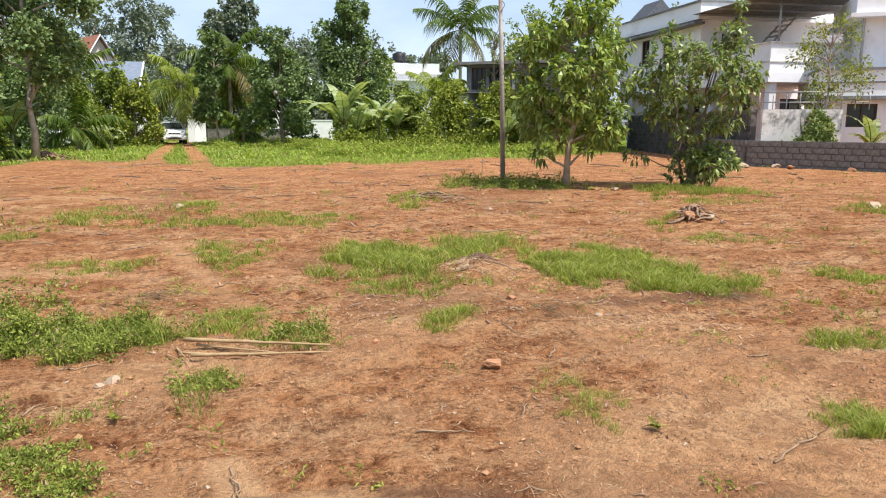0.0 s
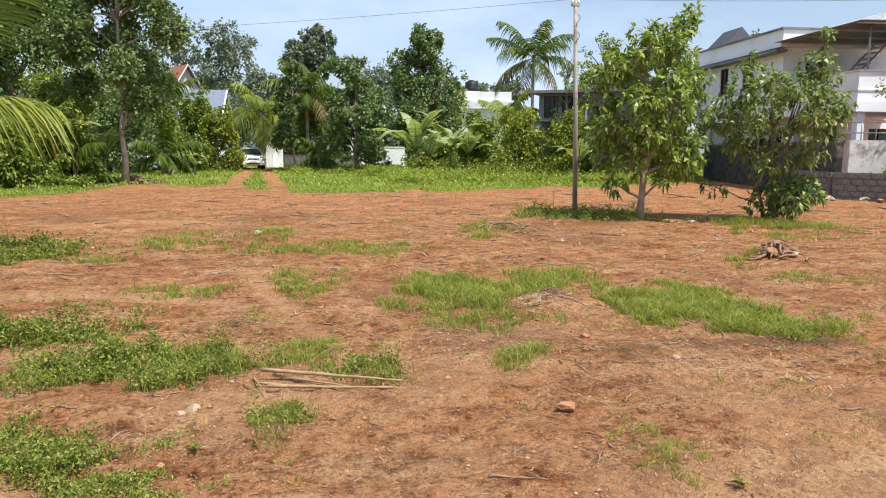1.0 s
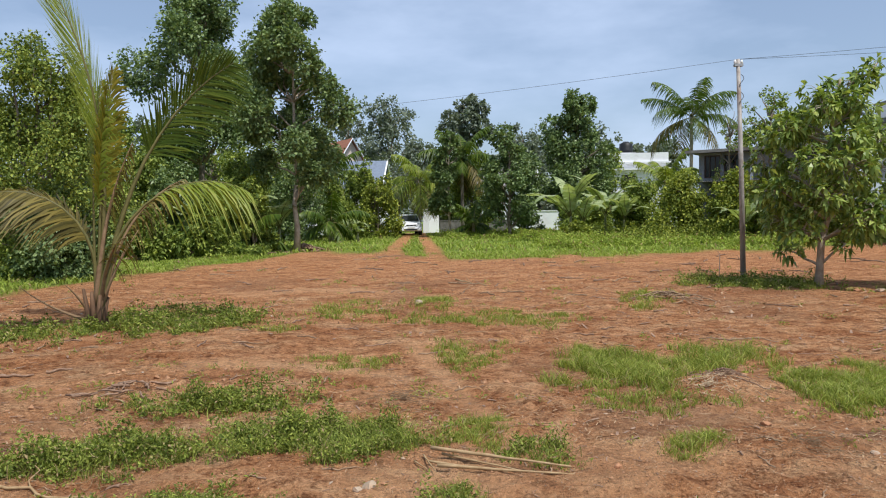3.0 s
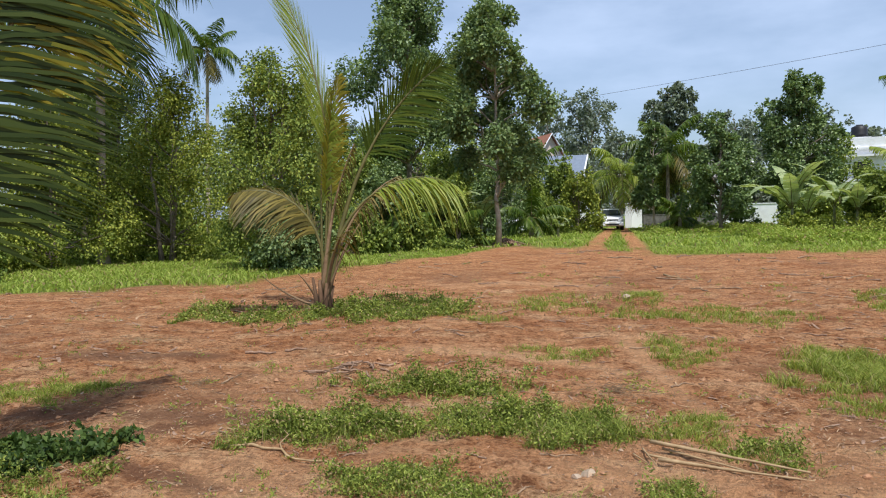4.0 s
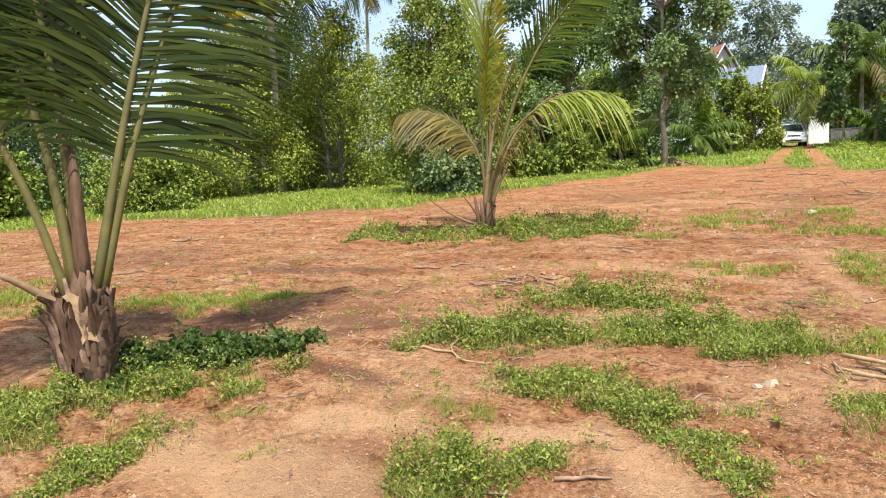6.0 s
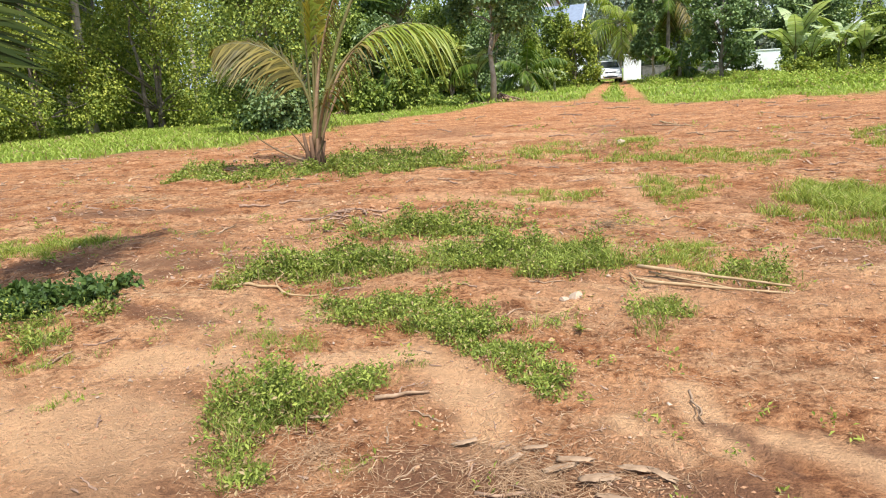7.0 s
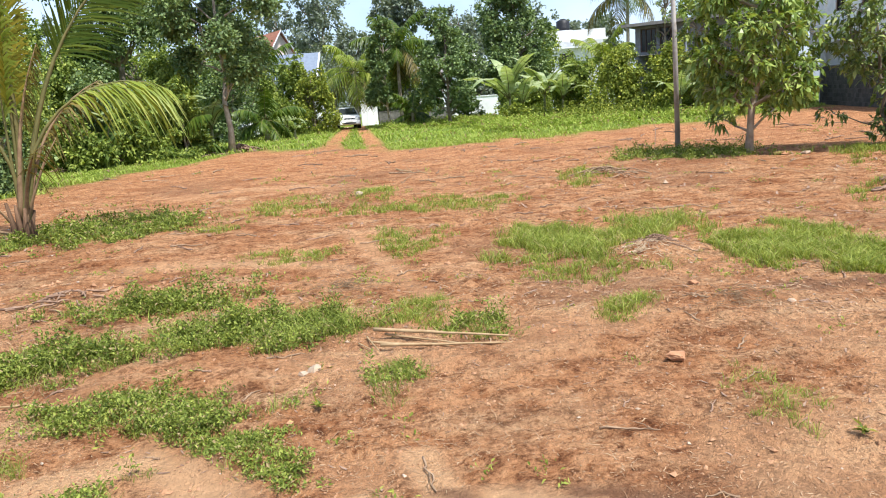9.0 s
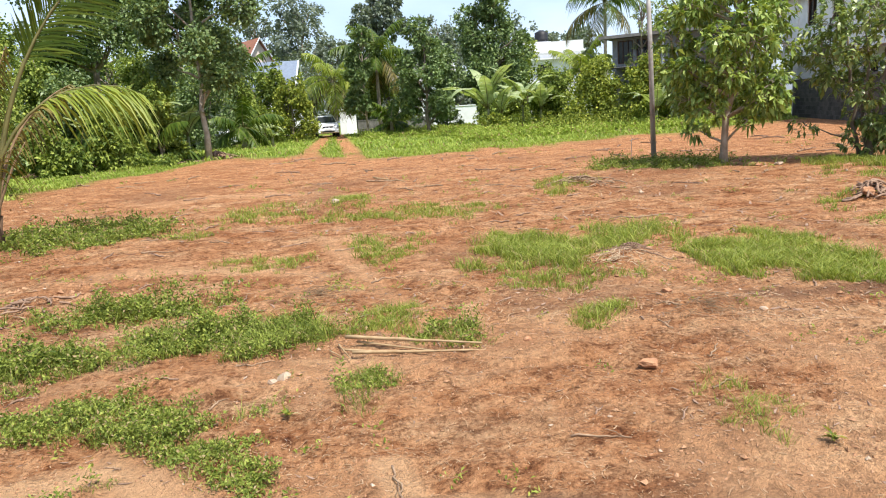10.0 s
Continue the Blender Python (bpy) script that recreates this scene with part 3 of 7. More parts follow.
# ---- ground ----
def graded(lo, hi, step, far, growth):
    mid = list(np.arange(lo, hi + 1e-6, step))
    s, a, b = step, mid[0], mid[-1]
    left, right = [], []
    while a > -far:
        s *= growth
        a -= s
        left.append(a)
    s = step
    while b < far:
        s *= growth
        b += s
        right.append(b)
    return np.array(left[::-1] + mid + right)


# pale washed soil, damp dark soil and painted palm shadow: start, end and half width
PALE_LINES = [((0.03, 8.65), (0.4, 6.6), 0.13), ((0.4, 6.6), (0.75, 4.75), 0.11), ((0.26, 2.99), (0.38, 2.37), 0.07), ((-0.02, 2.68), (0.23, 2.36), 0.035), ((0.54, 2.5), (0.81, 2.38), 0.10), ((0.81, 2.38), (1.02, 2.12), 0.10), ((-1.45, 3.08), (-0.95, 3.18), 0.15), ((-0.95, 3.18), (-0.62, 2.8), 0.17), ((-0.62, 2.8), (-0.5, 2.4), 0.14), ((-2.5, 2.95), (-1.9, 3.05), 0.15), ((-2.3, 7.84), (-1.2, 7.8), 0.2), ((-1.2, 7.8), (0.0, 6.95), 0.15), ((-3.5, 15.1), (-0.4, 15.1), 0.4), ((-3.0, 2.4), (-1.9, 2.3), 0.3)]
# strips beside the near palm put its frond shadows into the soil colour
DAMP_SHADE_LINES = [((-5.7, 4.55), (-4.2, 5.0), 0.22), ((-4.2, 5.0), (-2.9, 4.9), 0.2), ((-3.55, 4.0), (-2.3, 3.57), 0.10), ((-0.75, 2.25), (0.35, 2.15), 0.22), ((-3.6, 4.5), (-2.7, 5.0), 0.12), ((0.32, 2.62), (0.55, 2.3), 0.04), ((0.85, 2.5), (1.25, 2.35), 0.06), ((3.3, 4.9), (4.6, 4.7), 0.15), ((-6.0, 7.0), (-4.5, 7.2), 0.25)]


def near_lines(x, y, lines, far=1.0):
    """How close each place lies to one of the lines, 0 to 1, with ragged edges."""
    best = np.zeros_like(x)
    wob = (cloudy(x, y, 3.0, 71) - 0.5) * 2.4
    for (ax, ay), (bx, by), w in lines:
        dx, dy = bx - ax, by - ay
        s = np.clip(((x - ax) * dx + (y - ay) * dy) / (dx * dx + dy * dy), 0, 1)
        d = np.hypot(x - ax - s * dx, y - ay - s * dy) / w
        best = np.maximum(best, np.clip(1.4 - d + wob * 0.5, 0, 1) * (far if ay > 4.5 else 1.0))
    return best


def build_ground():
    xs, ys = graded(-4.6, 5.2, 0.036, 900, 1.07), graded(1.4, 7.6, 0.036, 900, 1.06)
    gx, gy = np.meshgrid(xs, ys)
    z = ground_z(gx, gy)
    v = np.stack([gx, gy, z], -1).reshape(-1, 3)
    nx, ny = len(xs), len(ys)
    i = np.arange(nx * ny).reshape(ny, nx)
    q = np.stack([i[:-1, :-1], i[:-1, 1:], i[1:, 1:], i[1:, :-1]], -1).reshape(-1, 4)
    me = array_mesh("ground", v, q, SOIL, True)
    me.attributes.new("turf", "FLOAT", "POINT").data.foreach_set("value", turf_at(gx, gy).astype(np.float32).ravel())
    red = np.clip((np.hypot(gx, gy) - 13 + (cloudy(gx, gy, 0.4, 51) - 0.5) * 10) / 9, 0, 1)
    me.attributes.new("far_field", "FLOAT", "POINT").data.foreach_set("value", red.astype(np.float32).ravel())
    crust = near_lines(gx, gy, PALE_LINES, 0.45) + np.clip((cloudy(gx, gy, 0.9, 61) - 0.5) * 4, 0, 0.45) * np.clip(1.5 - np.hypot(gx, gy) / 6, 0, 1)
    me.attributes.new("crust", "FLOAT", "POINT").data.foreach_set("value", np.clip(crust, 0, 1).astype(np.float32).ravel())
    damp_shade = near_lines(gx, gy, DAMP_SHADE_LINES) + np.clip((cloudy(gx, gy, 0.55, 67) - 0.6) * 3, 0, 0.5)
    me.attributes.new("damp_shade", "FLOAT", "POINT").data.foreach_set("value", np.clip(damp_shade, 0, 1).astype(np.float32).ravel())
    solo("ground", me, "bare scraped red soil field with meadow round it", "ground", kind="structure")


build_ground()


def blades(rng, x, y, height, width, lean=0.5):
    """Grass blades as bent strips of two quads."""
    n = len(x)
    base = np.stack([x, y, ground_z(x, y) - 0.01], -1)
    a = rng.uniform(0, 2 * np.pi, n)
    side = np.stack([np.cos(a), np.sin(a), np.zeros(n)], -1)
    b = rng.uniform(0, 2 * np.pi, n)
    tilt = np.stack([np.cos(b), np.sin(b), np.zeros(n)], -1) * (rng.uniform(0.15, 1.0, n) * lean)[:, None]
    h = (height * rng.uniform(0.45, 1.15, n))[:, None]
    w = (width * rng.uniform(0.6, 1.2, n))[:, None]
    mid, tip = base + (tilt * 0.35 + [0, 0, 0.6]) * h, base + (tilt * 1.1 + [0, 0, 0.92]) * h
    v = np.stack([base - side * w * 0.5, base + side * w * 0.5, mid + side * w * 0.45, mid - side * w * 0.45, tip + side * w * 0.06, tip - side * w * 0.06], 1).reshape(-1, 3)
    k = np.arange(n)[:, None] * 6
    return v, np.concatenate([k + [[0, 1, 2, 3]], k + [[3, 2, 4, 5]]])


def spots(rng, x, y, rx, ry, turn, count, ragged=0.55, seed=0):
    """Random places in a ragged oval whose second axis points along the bearing turn."""
    u, v = rng.uniform(-1.5, 1.5, count * 4), rng.uniform(-1.5, 1.5, count * 4)
    a = math.radians(turn)
    px, py = x + u * rx * math.cos(a) + v * ry * math.sin(a), y - u * rx * math.sin(a) + v * ry * math.cos(a)
    edge = np.hypot(u, v) + (cloudy(px, py, 3.5, 60 + seed, 4) - 0.5) * 3.8 * ragged
    keep = edge < rng.uniform(0.35, 1.1, len(u))
    return px[keep][:count], py[keep][:count]


def grass_patch(seed, x, y, rx, ry, turn, dense=1.0, tall=0.10, kind="grass"):
    """A patch of field grass, or of creeping weeds with broad leaves on short stems, mixed with grass."""
    rng = np.random.default_rng(seed + 1000)
    dist = math.hypot(x, y)
    area = math.pi * rx * ry
    scale = min(max(dist / 4.5, 0.8), 2.6)
    n = int(min(area * (7000 if dist < 8 else 3600) * dense / scale ** 1.3, 24000))
    tx, ty = spots(rng, x, y, rx, ry, turn, max(n // 14, 4), seed=seed)
    own = rng.integers(0, len(tx), n)
    spread = 0.022 * scale
    px, py = tx[own] + rng.normal(size=n) * spread, ty[own] + rng.normal(size=n) * spread
    vs, qs = blades(rng, px, py, tall * (0.45 + 0.9 * cloudy(px, py, 2.5, seed)) * rng.uniform(0.5, 1.3, len(tx))[own], 0.0046 * scale, 1.3)
    label = "low bright green grass tuft on red soil"
    mat = GRASS
    if kind != "grass":
        mat = WEED_DARK if kind == "dark" else WEED
        m = int(min(area * 15000 * dense / scale ** 1.2, 34000))
        qx, qy = spots(rng, x, y, rx, ry, turn, m, seed=seed)
        gaps = cloudy(qx, qy, 7.0, seed + 9, 3) + rng.uniform(-0.12, 0.12, len(qx)) > 0.40
        qx, qy = qx[gaps], qy[gaps]
        up = tall * rng.uniform(0.05, 1.1, len(qx)) * (0.12 + 5.4 * np.clip(cloudy(qx, qy, 5.0, seed + 5, 3) - 0.24, 0, 1) ** 1.6)
        c = np.stack([qx, qy, ground_z(qx, qy) + up], -1)
        out = np.zeros_like(c)
        out[:, 2] = 0.45
        lv, lq = leaves(rng, c, 0.024 * scale ** 0.7 * (1.9 if kind == "dark" else 1.0), 0.30 if kind == "dark" else 0.23, out, 0.2, 0.5, 0.08)
        keep = rng.uniform(size=len(vs) // 6) < 0.4
        vs = vs.reshape(-1, 6, 3)[keep].reshape(-1, 3)
        k = np.arange(len(vs) // 6)[:, None] * 6
        qs = np.concatenate([k + [[0, 1, 2, 3]], k + [[3, 2, 4, 5]], lq + len(vs)])
        vs = np.concatenate([vs, lv])
        label = "dark leafy creeping weeds on red soil" if kind == "dark" else "creeping green weeds with small leaves on red soil"
    solo("grass_patch" if kind == "grass" else "weed_patch", array_mesh("patch", vs, qs, mat), label, "grass" if kind == "grass" else "weeds", "green patches on the field", "stuff")


# patches round the young palm
grass_patch(1, -5.5, 10.3, 0.95, 0.6, -27, 1.0, 0.09, "weed")
grass_patch(2, -3.6, 10.8, 1.25, 1.0, -17, 1.2, 0.12, "weed")
grass_patch(3, -1.9, 10.2, 0.35, 0.4, -10, 0.8, 0.07)
grass_patch(4, -6.7, 10.9, 0.5, 0.45, -32, 0.7, 0.09, "weed")
# the long band of creeping weeds in the middle
grass_patch(5, -1.65, 6.0, 0.75, 0.28, -14, 1.3, 0.12, "weed")
grass_patch(6, -1.95, 4.75, 0.92, 0.36, -19, 1.4, 0.11, "weed")
grass_patch(7, -1.05, 5.0, 0.5, 0.28, -15, 1.3, 0.10, "weed")
grass_patch(8, -0.25, 4.95, 0.5, 0.38, -2, 1.5, 0.14, "weed")
grass_patch(9, 0.45, 5.1, 0.3, 0.4, 4, 0.9, 0.07)
grass_patch(10, -5.3, 5.4, 0.85, 0.5, -44, 1.0, 0.08)
grass_patch(11, -4.0, 3.6, 0.66, 0.40, -48, 1.2, 0.09, "dark")
grass_patch(12, -4.1, 2.8, 1.0, 0.6, -54, 1.2, 0.12, "weed")
grass_patch(13, -7.8, 4.9, 0.6, 1.1, -59, 1.0, 0.10)
grass_patch(14, -1.4, 3.9, 0.55, 0.18, -22, 1.3, 0.08, "weed")
grass_patch(15, -0.8, 3.55, 0.40, 0.18, -12, 1.2, 0.07, "weed")
grass_patch(16, -0.4, 3.05, 0.2, 0.26, -7, 0.8, 0.06, "weed")
grass_patch(17, -1.6, 2.66, 0.30, 0.42, -31, 1.4, 0.11, "weed")
grass_patch(18, -1.2, 2.84, 0.26, 0.17, -22, 1.1, 0.06, "weed")
grass_patch(19, -1.65, 3.29, 0.18, 0.12, -27, 1.0, 0.05)
grass_patch(20, 0.2, 3.8, 0.15, 0.2, 3, 1.2, 0.09, "weed")
grass_patch(21, 0.86, 4.6, 0.23, 0.24, 11, 1.1, 0.09, "weed")
grass_patch(22, 1.86, 4.62, 0.2, 0.3, 22, 1.2, 0.09)
# the tall grass patches ahead
grass_patch(23, 2.2, 7.3, 0.62, 1.0, 17, 1.7, 0.12)
grass_patch(24, 3.3, 7.6, 0.5, 0.8, 24, 1.7, 0.13)
grass_patch(25, 2.0, 5.75, 0.5, 0.5, 20, 0.35, 0.09)
grass_patch(26, 4.05, 6.3, 0.62, 0.8, 32, 2.0, 0.11)
grass_patch(27, 4.35, 5.5, 0.8, 0.62, 39, 2.0, 0.11)
grass_patch(28, 1.5, 10.7, 1.0, 0.9, 8, 0.8, 0.09)
grass_patch(29, 0.55, 8.2, 0.55, 1.0, 5, 0.35, 0.09)
grass_patch(30, -1.05, 12.0, 0.8, 1.1, -5, 0.6, 0.09)
grass_patch(31, -0.55, 7.8, 0.6, 0.4, -4, 0.5, 0.07)
grass_patch(32, 0.35, 11.6, 0.5, 1.4, 2, 0.6, 0.09)
# right-hand side
grass_patch(33, 6.73, 8.5, 0.28, 0.5, 38, 0.9, 0.10)
grass_patch(34, 6.5, 7.2, 0.55, 0.5, 42, 0.6, 0.08)
grass_patch(35, 7.6, 15.3, 1.5, 1.2, 27, 0.7, 0.13, "weed")
grass_patch(36, 4.4, 13.0, 0.55, 1.6, 19, 0.5, 0.12)
grass_patch(37, 10.7, 12.9, 1.1, 1.0, 41, 1.0, 0.14)
grass_patch(38, 3.15, 2.45, 0.30, 0.28, 52, 1.2, 0.09)
grass_patch(39, 4.25, 3.3, 0.30, 0.34, 52, 0.8, 0.09)
grass_patch(40, 6.0, 4.8, 0.35, 0.45, 51, 0.7, 0.09)
grass_patch(41, 11.0, 8.8, 0.4, 0.8, 51, 0.7, 0.10)
grass_patch(42, 2.05, 3.1, 0.26, 0.30, 33, 0.35, 0.06)
grass_patch(43, 9.6, 11.0, 0.7, 0.6, 41, 0.5, 0.09)
grass_patch(44, -1.4, 2.14, 0.10, 0.10, -33, 0.9, 0.04)
grass_patch(45, -1.03, 2.24, 0.11, 0.06, -25, 0.6, 0.04)

grass_patch(46, -3.2, 2.25, 0.42, 0.26, -54, 1.1, 0.08, "weed")
grass_patch(47, -2.92, 3.0, 0.24, 0.10, -44, 0.6, 0.05)
grass_patch(48, -1.92, 3.23, 0.16, 0.10, -31, 0.5, 0.05)
grass_patch(49, -2.49, 2.49, 0.11, 0.08, -45, 0.5, 0.05)
grass_patch(50, -1.36, 2.05, 0.12, 0.14, -33, 0.9, 0.06, "weed")
grass_patch(51, 0.45, 13.0, 0.35, 0.9, 2, 0.8, 0.12)
grass_patch(52, 0.67, 7.6, 0.32, 0.4, 5, 0.6, 0.08)
grass_patch(53, -1.08, 3.72, 0.34, 0.16, -24, 1.2, 0.07, "weed")
grass_patch(54, -0.58, 3.3, 0.22, 0.16, -20, 1.0, 0.06, "weed")
grass_patch(55, -0.62, 4.95, 0.3, 0.3, -8, 1.2, 0.11, "weed")


def meadow():
    """Grass over the meadow round the field, coarser with distance."""
    rng = np.random.default_rng(5)
    for lo, hi, n, h, w in ((14, 30, 50000, 0.15, 0.036), (30, 60, 58000, 0.2, 0.066), (60, 110, 9000, 0.4, 0.2)):
        az, d = np.radians(rng.uniform(-72, 60, n * 3)), np.sqrt(rng.uniform(lo * lo, hi * hi, n * 3))
        x, y = d * np.sin(az), d * np.cos(az)
        keep = (turf_at(x, y) > rng.uniform(0.2, 0.9, n * 3)) & ~((x > 17.5) & (y < 60) & (az > np.radians(36)))
        x, y = x[keep][:n], y[keep][:n]
        v, q = blades(rng, x, y, h * (0.3 + 1.2 * cloudy(x, y, 0.6, 77)), w, 1.2)
        solo("meadow_grass", array_mesh("meadow_grass", v, q, GRASS_FAR), "bright green meadow grass beyond the red field", "grass", "", "stuff")


meadow()


def rank_weeds():
    """Knee-high leafy weeds along the far meadow, below the hedges and bananas."""
    rng = np.random.default_rng(6)
    for x0, x1, y0, y1, clumps, tall, mat in ((6.5, 20.0, 31.0, 39.0, 520, 0.6, GRASS_FAR), (11.0, 22.0, 34.5, 43.0, 420, 1.2, LEAF_YELLOW), (2.6, 13.0, 44.0, 52.0, 260, 0.5, GRASS_FAR), (-12.0, -5.6, 28.5, 33.0, 220, 0.6, LEAF_SHRUB), (17.0, 19.6, 20.0, 30.0, 160, 0.5, WEED)):
        x, y = rng.uniform(x0, x1, clumps), rng.uniform(y0, y1, clumps)
        h = tall * (0.25 + 1.1 * cloudy(x, y, 0.5, 83)) * rng.uniform(0.5, 1.2, clumps)
        keep = (turf_at(x, y) > 0.6) & (cloudy(x, y, 0.35, 85) > 0.42)
        x, y, h = x[keep], y[keep], h[keep]
        per = 70
        c = np.stack([np.repeat(x, per), np.repeat(y, per), np.zeros(len(x) * per)], -1)
        c[:, :2] += rng.normal(size=(len(c), 2)) * np.repeat(h, per)[:, None] * 0.5
        c[:, 2] = ground_z(c[:, 0], c[:, 1]) + np.repeat(h, per) * rng.uniform(0.05, 1.0, len(c)) ** 0.7
        out = np.zeros_like(c)
        out[:, 2] = 0.4
        v, q = leaves(rng, c, 0.13, 0.24, out, 0.3, 0.5)
        solo("rank_weeds", array_mesh("rank_weeds", v, q, mat), "knee-high leafy green weeds along the meadow", "weeds", "", "stuff")


rank_weeds()

# ---- trees by the field ----
def whorl_tree(seed, name, label, x, y, clumps, mat, bark, trunk, stems, leaf=0.2, slim=0.2, droop=0.9, per=8):
    """A small tree whose leaves hang in whorls at the twigs' ends; clumps: centre, radii and number of whorls."""
    rng = np.random.default_rng(seed)
    ob = thing(name, label, "tree", x, y, gz(x, y) - 0.03, "trees on the field")
    paths = []
    for foot, head in stems:
        path = bent(rng, foot, head, 9, 0.03)
        paths.append(path)
        part("trunk", Geo().tube(path, [trunk * (1.3 if i == 0 else 1.0) * (1 - 0.086 * i) + 0.006 for i in range(10)], 9, wobble=0.08, rng=rng).mesh("trunk", bark, True), ob)
    ends, outs, twigs = [], [], Geo()
    for c, r, n in clumps:
        c, r = np.array(c, float), np.array(r, float)
        path = min(paths, key=lambda q: min((Vector(c) - k).length for k in q))
        at = min(path[1:9], key=lambda k: abs(k.z - c[2] + 0.45 * math.hypot(c[0] - k.x, c[1] - k.y) + 0.1))
        part("limb", Geo().tube(bent(rng, at, Vector(c), 4, 0.07), [trunk * 0.4 * (1 - 0.18 * i) + 0.004 for i in range(5)], 6, rng=rng, wobble=0.1).mesh("limb", bark, True), ob)
        for k in range(n):
            d = unit(rng.normal(size=3))
            e = c + d * r * rng.uniform(0.45, 1.08) ** 0.7
            if e[2] < 0.12:
                continue
            ends.append(e)
            outs.append(unit(d * np.array([1, 1, 0.5]) + np.array([0, 0, 0.15])))
            if k % 2 == 0:
                twigs.tube([Vector(c).lerp(Vector(e), 0.15), Vector(c).lerp(Vector(e), 0.6) + Vector((0, 0, 0.05)), Vector(e)], [0.008, 0.006, 0.003], 4)
    tagged(part("twig_spray", twigs.mesh("twig_spray", bark, True), ob), kind="stuff")
    ends, outs = np.array(ends), np.array(outs)
    n = len(ends) * per
    a = np.tile(np.arange(per) * 2 * np.pi / per, len(ends)) + np.repeat(rng.uniform(0, 6.28, len(ends)), per)
    o = np.repeat(outs, per, 0)
    u = unit(np.cross(o, rng.normal(size=(n, 3)) * 0.1 + [0, 0.3, 1.0]))
    w = np.cross(o, u)
    d = unit(u * np.cos(a)[:, None] + w * np.sin(a)[:, None] + o * rng.uniform(0.2, 0.9, (n, 1)) - np.array([0, 0, 1]) * rng.uniform(0.25, 1.0, (n, 1)) * droop)
    base = np.repeat(ends, per, 0) + rng.normal(size=(n, 3)) * 0.025
    side = unit(np.cross(d, [0, 0, 1.0]) + rng.normal(size=(n, 3)) * 0.3)
    nor = unit(np.cross(side, d))
    ln = leaf * rng.uniform(0.55, 1.25, (n, 1))
    v = np.empty((n, 6, 3))
    for row, (f, wd, dip) in enumerate(((0.04, 0.12, 0.0), (0.48, 1.0, 0.02))):
        mid = base + d * ln * f - np.array([0, 0, 1]) * ln * dip
        v[:, row * 2] = mid - side * ln * slim * wd + nor * ln * 0.06 * wd
        v[:, row * 2 + 1] = mid + side * ln * slim * wd + nor * ln * 0.06 * wd
    end = base + d * ln - np.array([0, 0, 1]) * ln * 0.22
    v[:, 4], v[:, 5] = end - side * ln * 0.02, end + side * ln * 0.02
    k = np.arange(n)[:, None] * 6
    part("crown", array_mesh("crown", v.reshape(-1, 3), np.concatenate([k + [[0, 1, 3, 2]], k + [[2, 3, 5, 4]]]), mat), ob)
    return ob


def ring_of_clumps(seed, levels):
    """Clumps round a leaning axis: height, reach, shift along the lean, count, size and whorls of each level."""
    rng, out = np.random.default_rng(seed), []
    for z, reach, dx, dy, count, size, n in levels:
        for i in range(count):
            a = 2 * math.pi * (i + rng.uniform(-0.25, 0.25)) / count + z * 2.4
            q = size * rng.uniform(0.75, 1.2)
            out.append(((dx + math.cos(a) * reach, dy + math.sin(a) * reach, z + rng.uniform(-0.2, 0.2)), (q, q, q * 0.75), n))
    return out


whorl_tree(11, "young_tree", "young broad-leaved tree with drooping fresh green leaves on the field", 8.55, 14.6,
           ring_of_clumps(4, ((1.25, 0.85, 0.0, 0.0, 6, 0.40, 26), (1.85, 1.0, 0.0, 0.0, 6, 0.46, 38), (2.5, 1.05, 0.05, 0.0, 6, 0.46, 38), (2.3, 0.3, 0.0, 0.0, 2, 0.5, 26), (3.15, 0.9, 0.1, -0.05, 6, 0.42, 34), (3.7, 0.66, 0.15, -0.1, 5, 0.38, 28), (4.05, 0.3, 0.25, -0.15, 3, 0.36, 24)))
           + [((0.66, -0.42, 4.3), (0.26, 0.26, 0.24), 12), ((0.86, -0.5, 4.55), (0.16, 0.16, 0.12), 6), ((-0.48, 0.28, 0.78), (0.26, 0.26, 0.14), 9), ((0.3, -0.45, 0.95), (0.2, 0.2, 0.15), 6)],
           LEAF_FRESH, BARK_PALE, 0.075, (((0, 0, -0.05), (0.3, -0.18, 4.3)),), 0.185, 0.23, 0.6)
whorl_tree(12, "bushy_tree", "bushy small tree with several stems and sparse dusty green leaves", 11.15, 13.6,
           ring_of_clumps(6, ((0.45, 0.42, 0.28, -0.22, 4, 0.36, 28), (0.85, 0.40, 0.2, -0.15, 4, 0.32, 22), (1.55, 0.7, 0.1, -0.05, 5, 0.38, 24), (2.05, 0.95, 0.05, 0.0, 6, 0.44, 32), (2.6, 0.95, 0.1, -0.05, 6, 0.44, 32), (3.1, 0.7, 0.15, -0.1, 5, 0.40, 24)))
           + [((0.62, -0.5, 3.5), (0.28, 0.28, 0.3), 12), ((0.75, -0.55, 3.9), (0.16, 0.16, 0.2), 6), ((-0.45, 0.3, 3.5), (0.22, 0.22, 0.22), 8), ((-0.95, 0.6, 0.75), (0.28, 0.2, 0.16), 7)],
           LEAF_GREY, BARK, 0.04, (((0, 0, -0.05), (0.55, -0.4, 3.6)), ((-0.06, 0.05, -0.05), (-0.4, 0.3, 3.3)), ((0.08, 0.04, -0.05), (0.2, 0.4, 2.9)), ((0.05, -0.08, -0.05), (0.1, -0.5, 2.8))), 0.16, 0.24, 0.6)
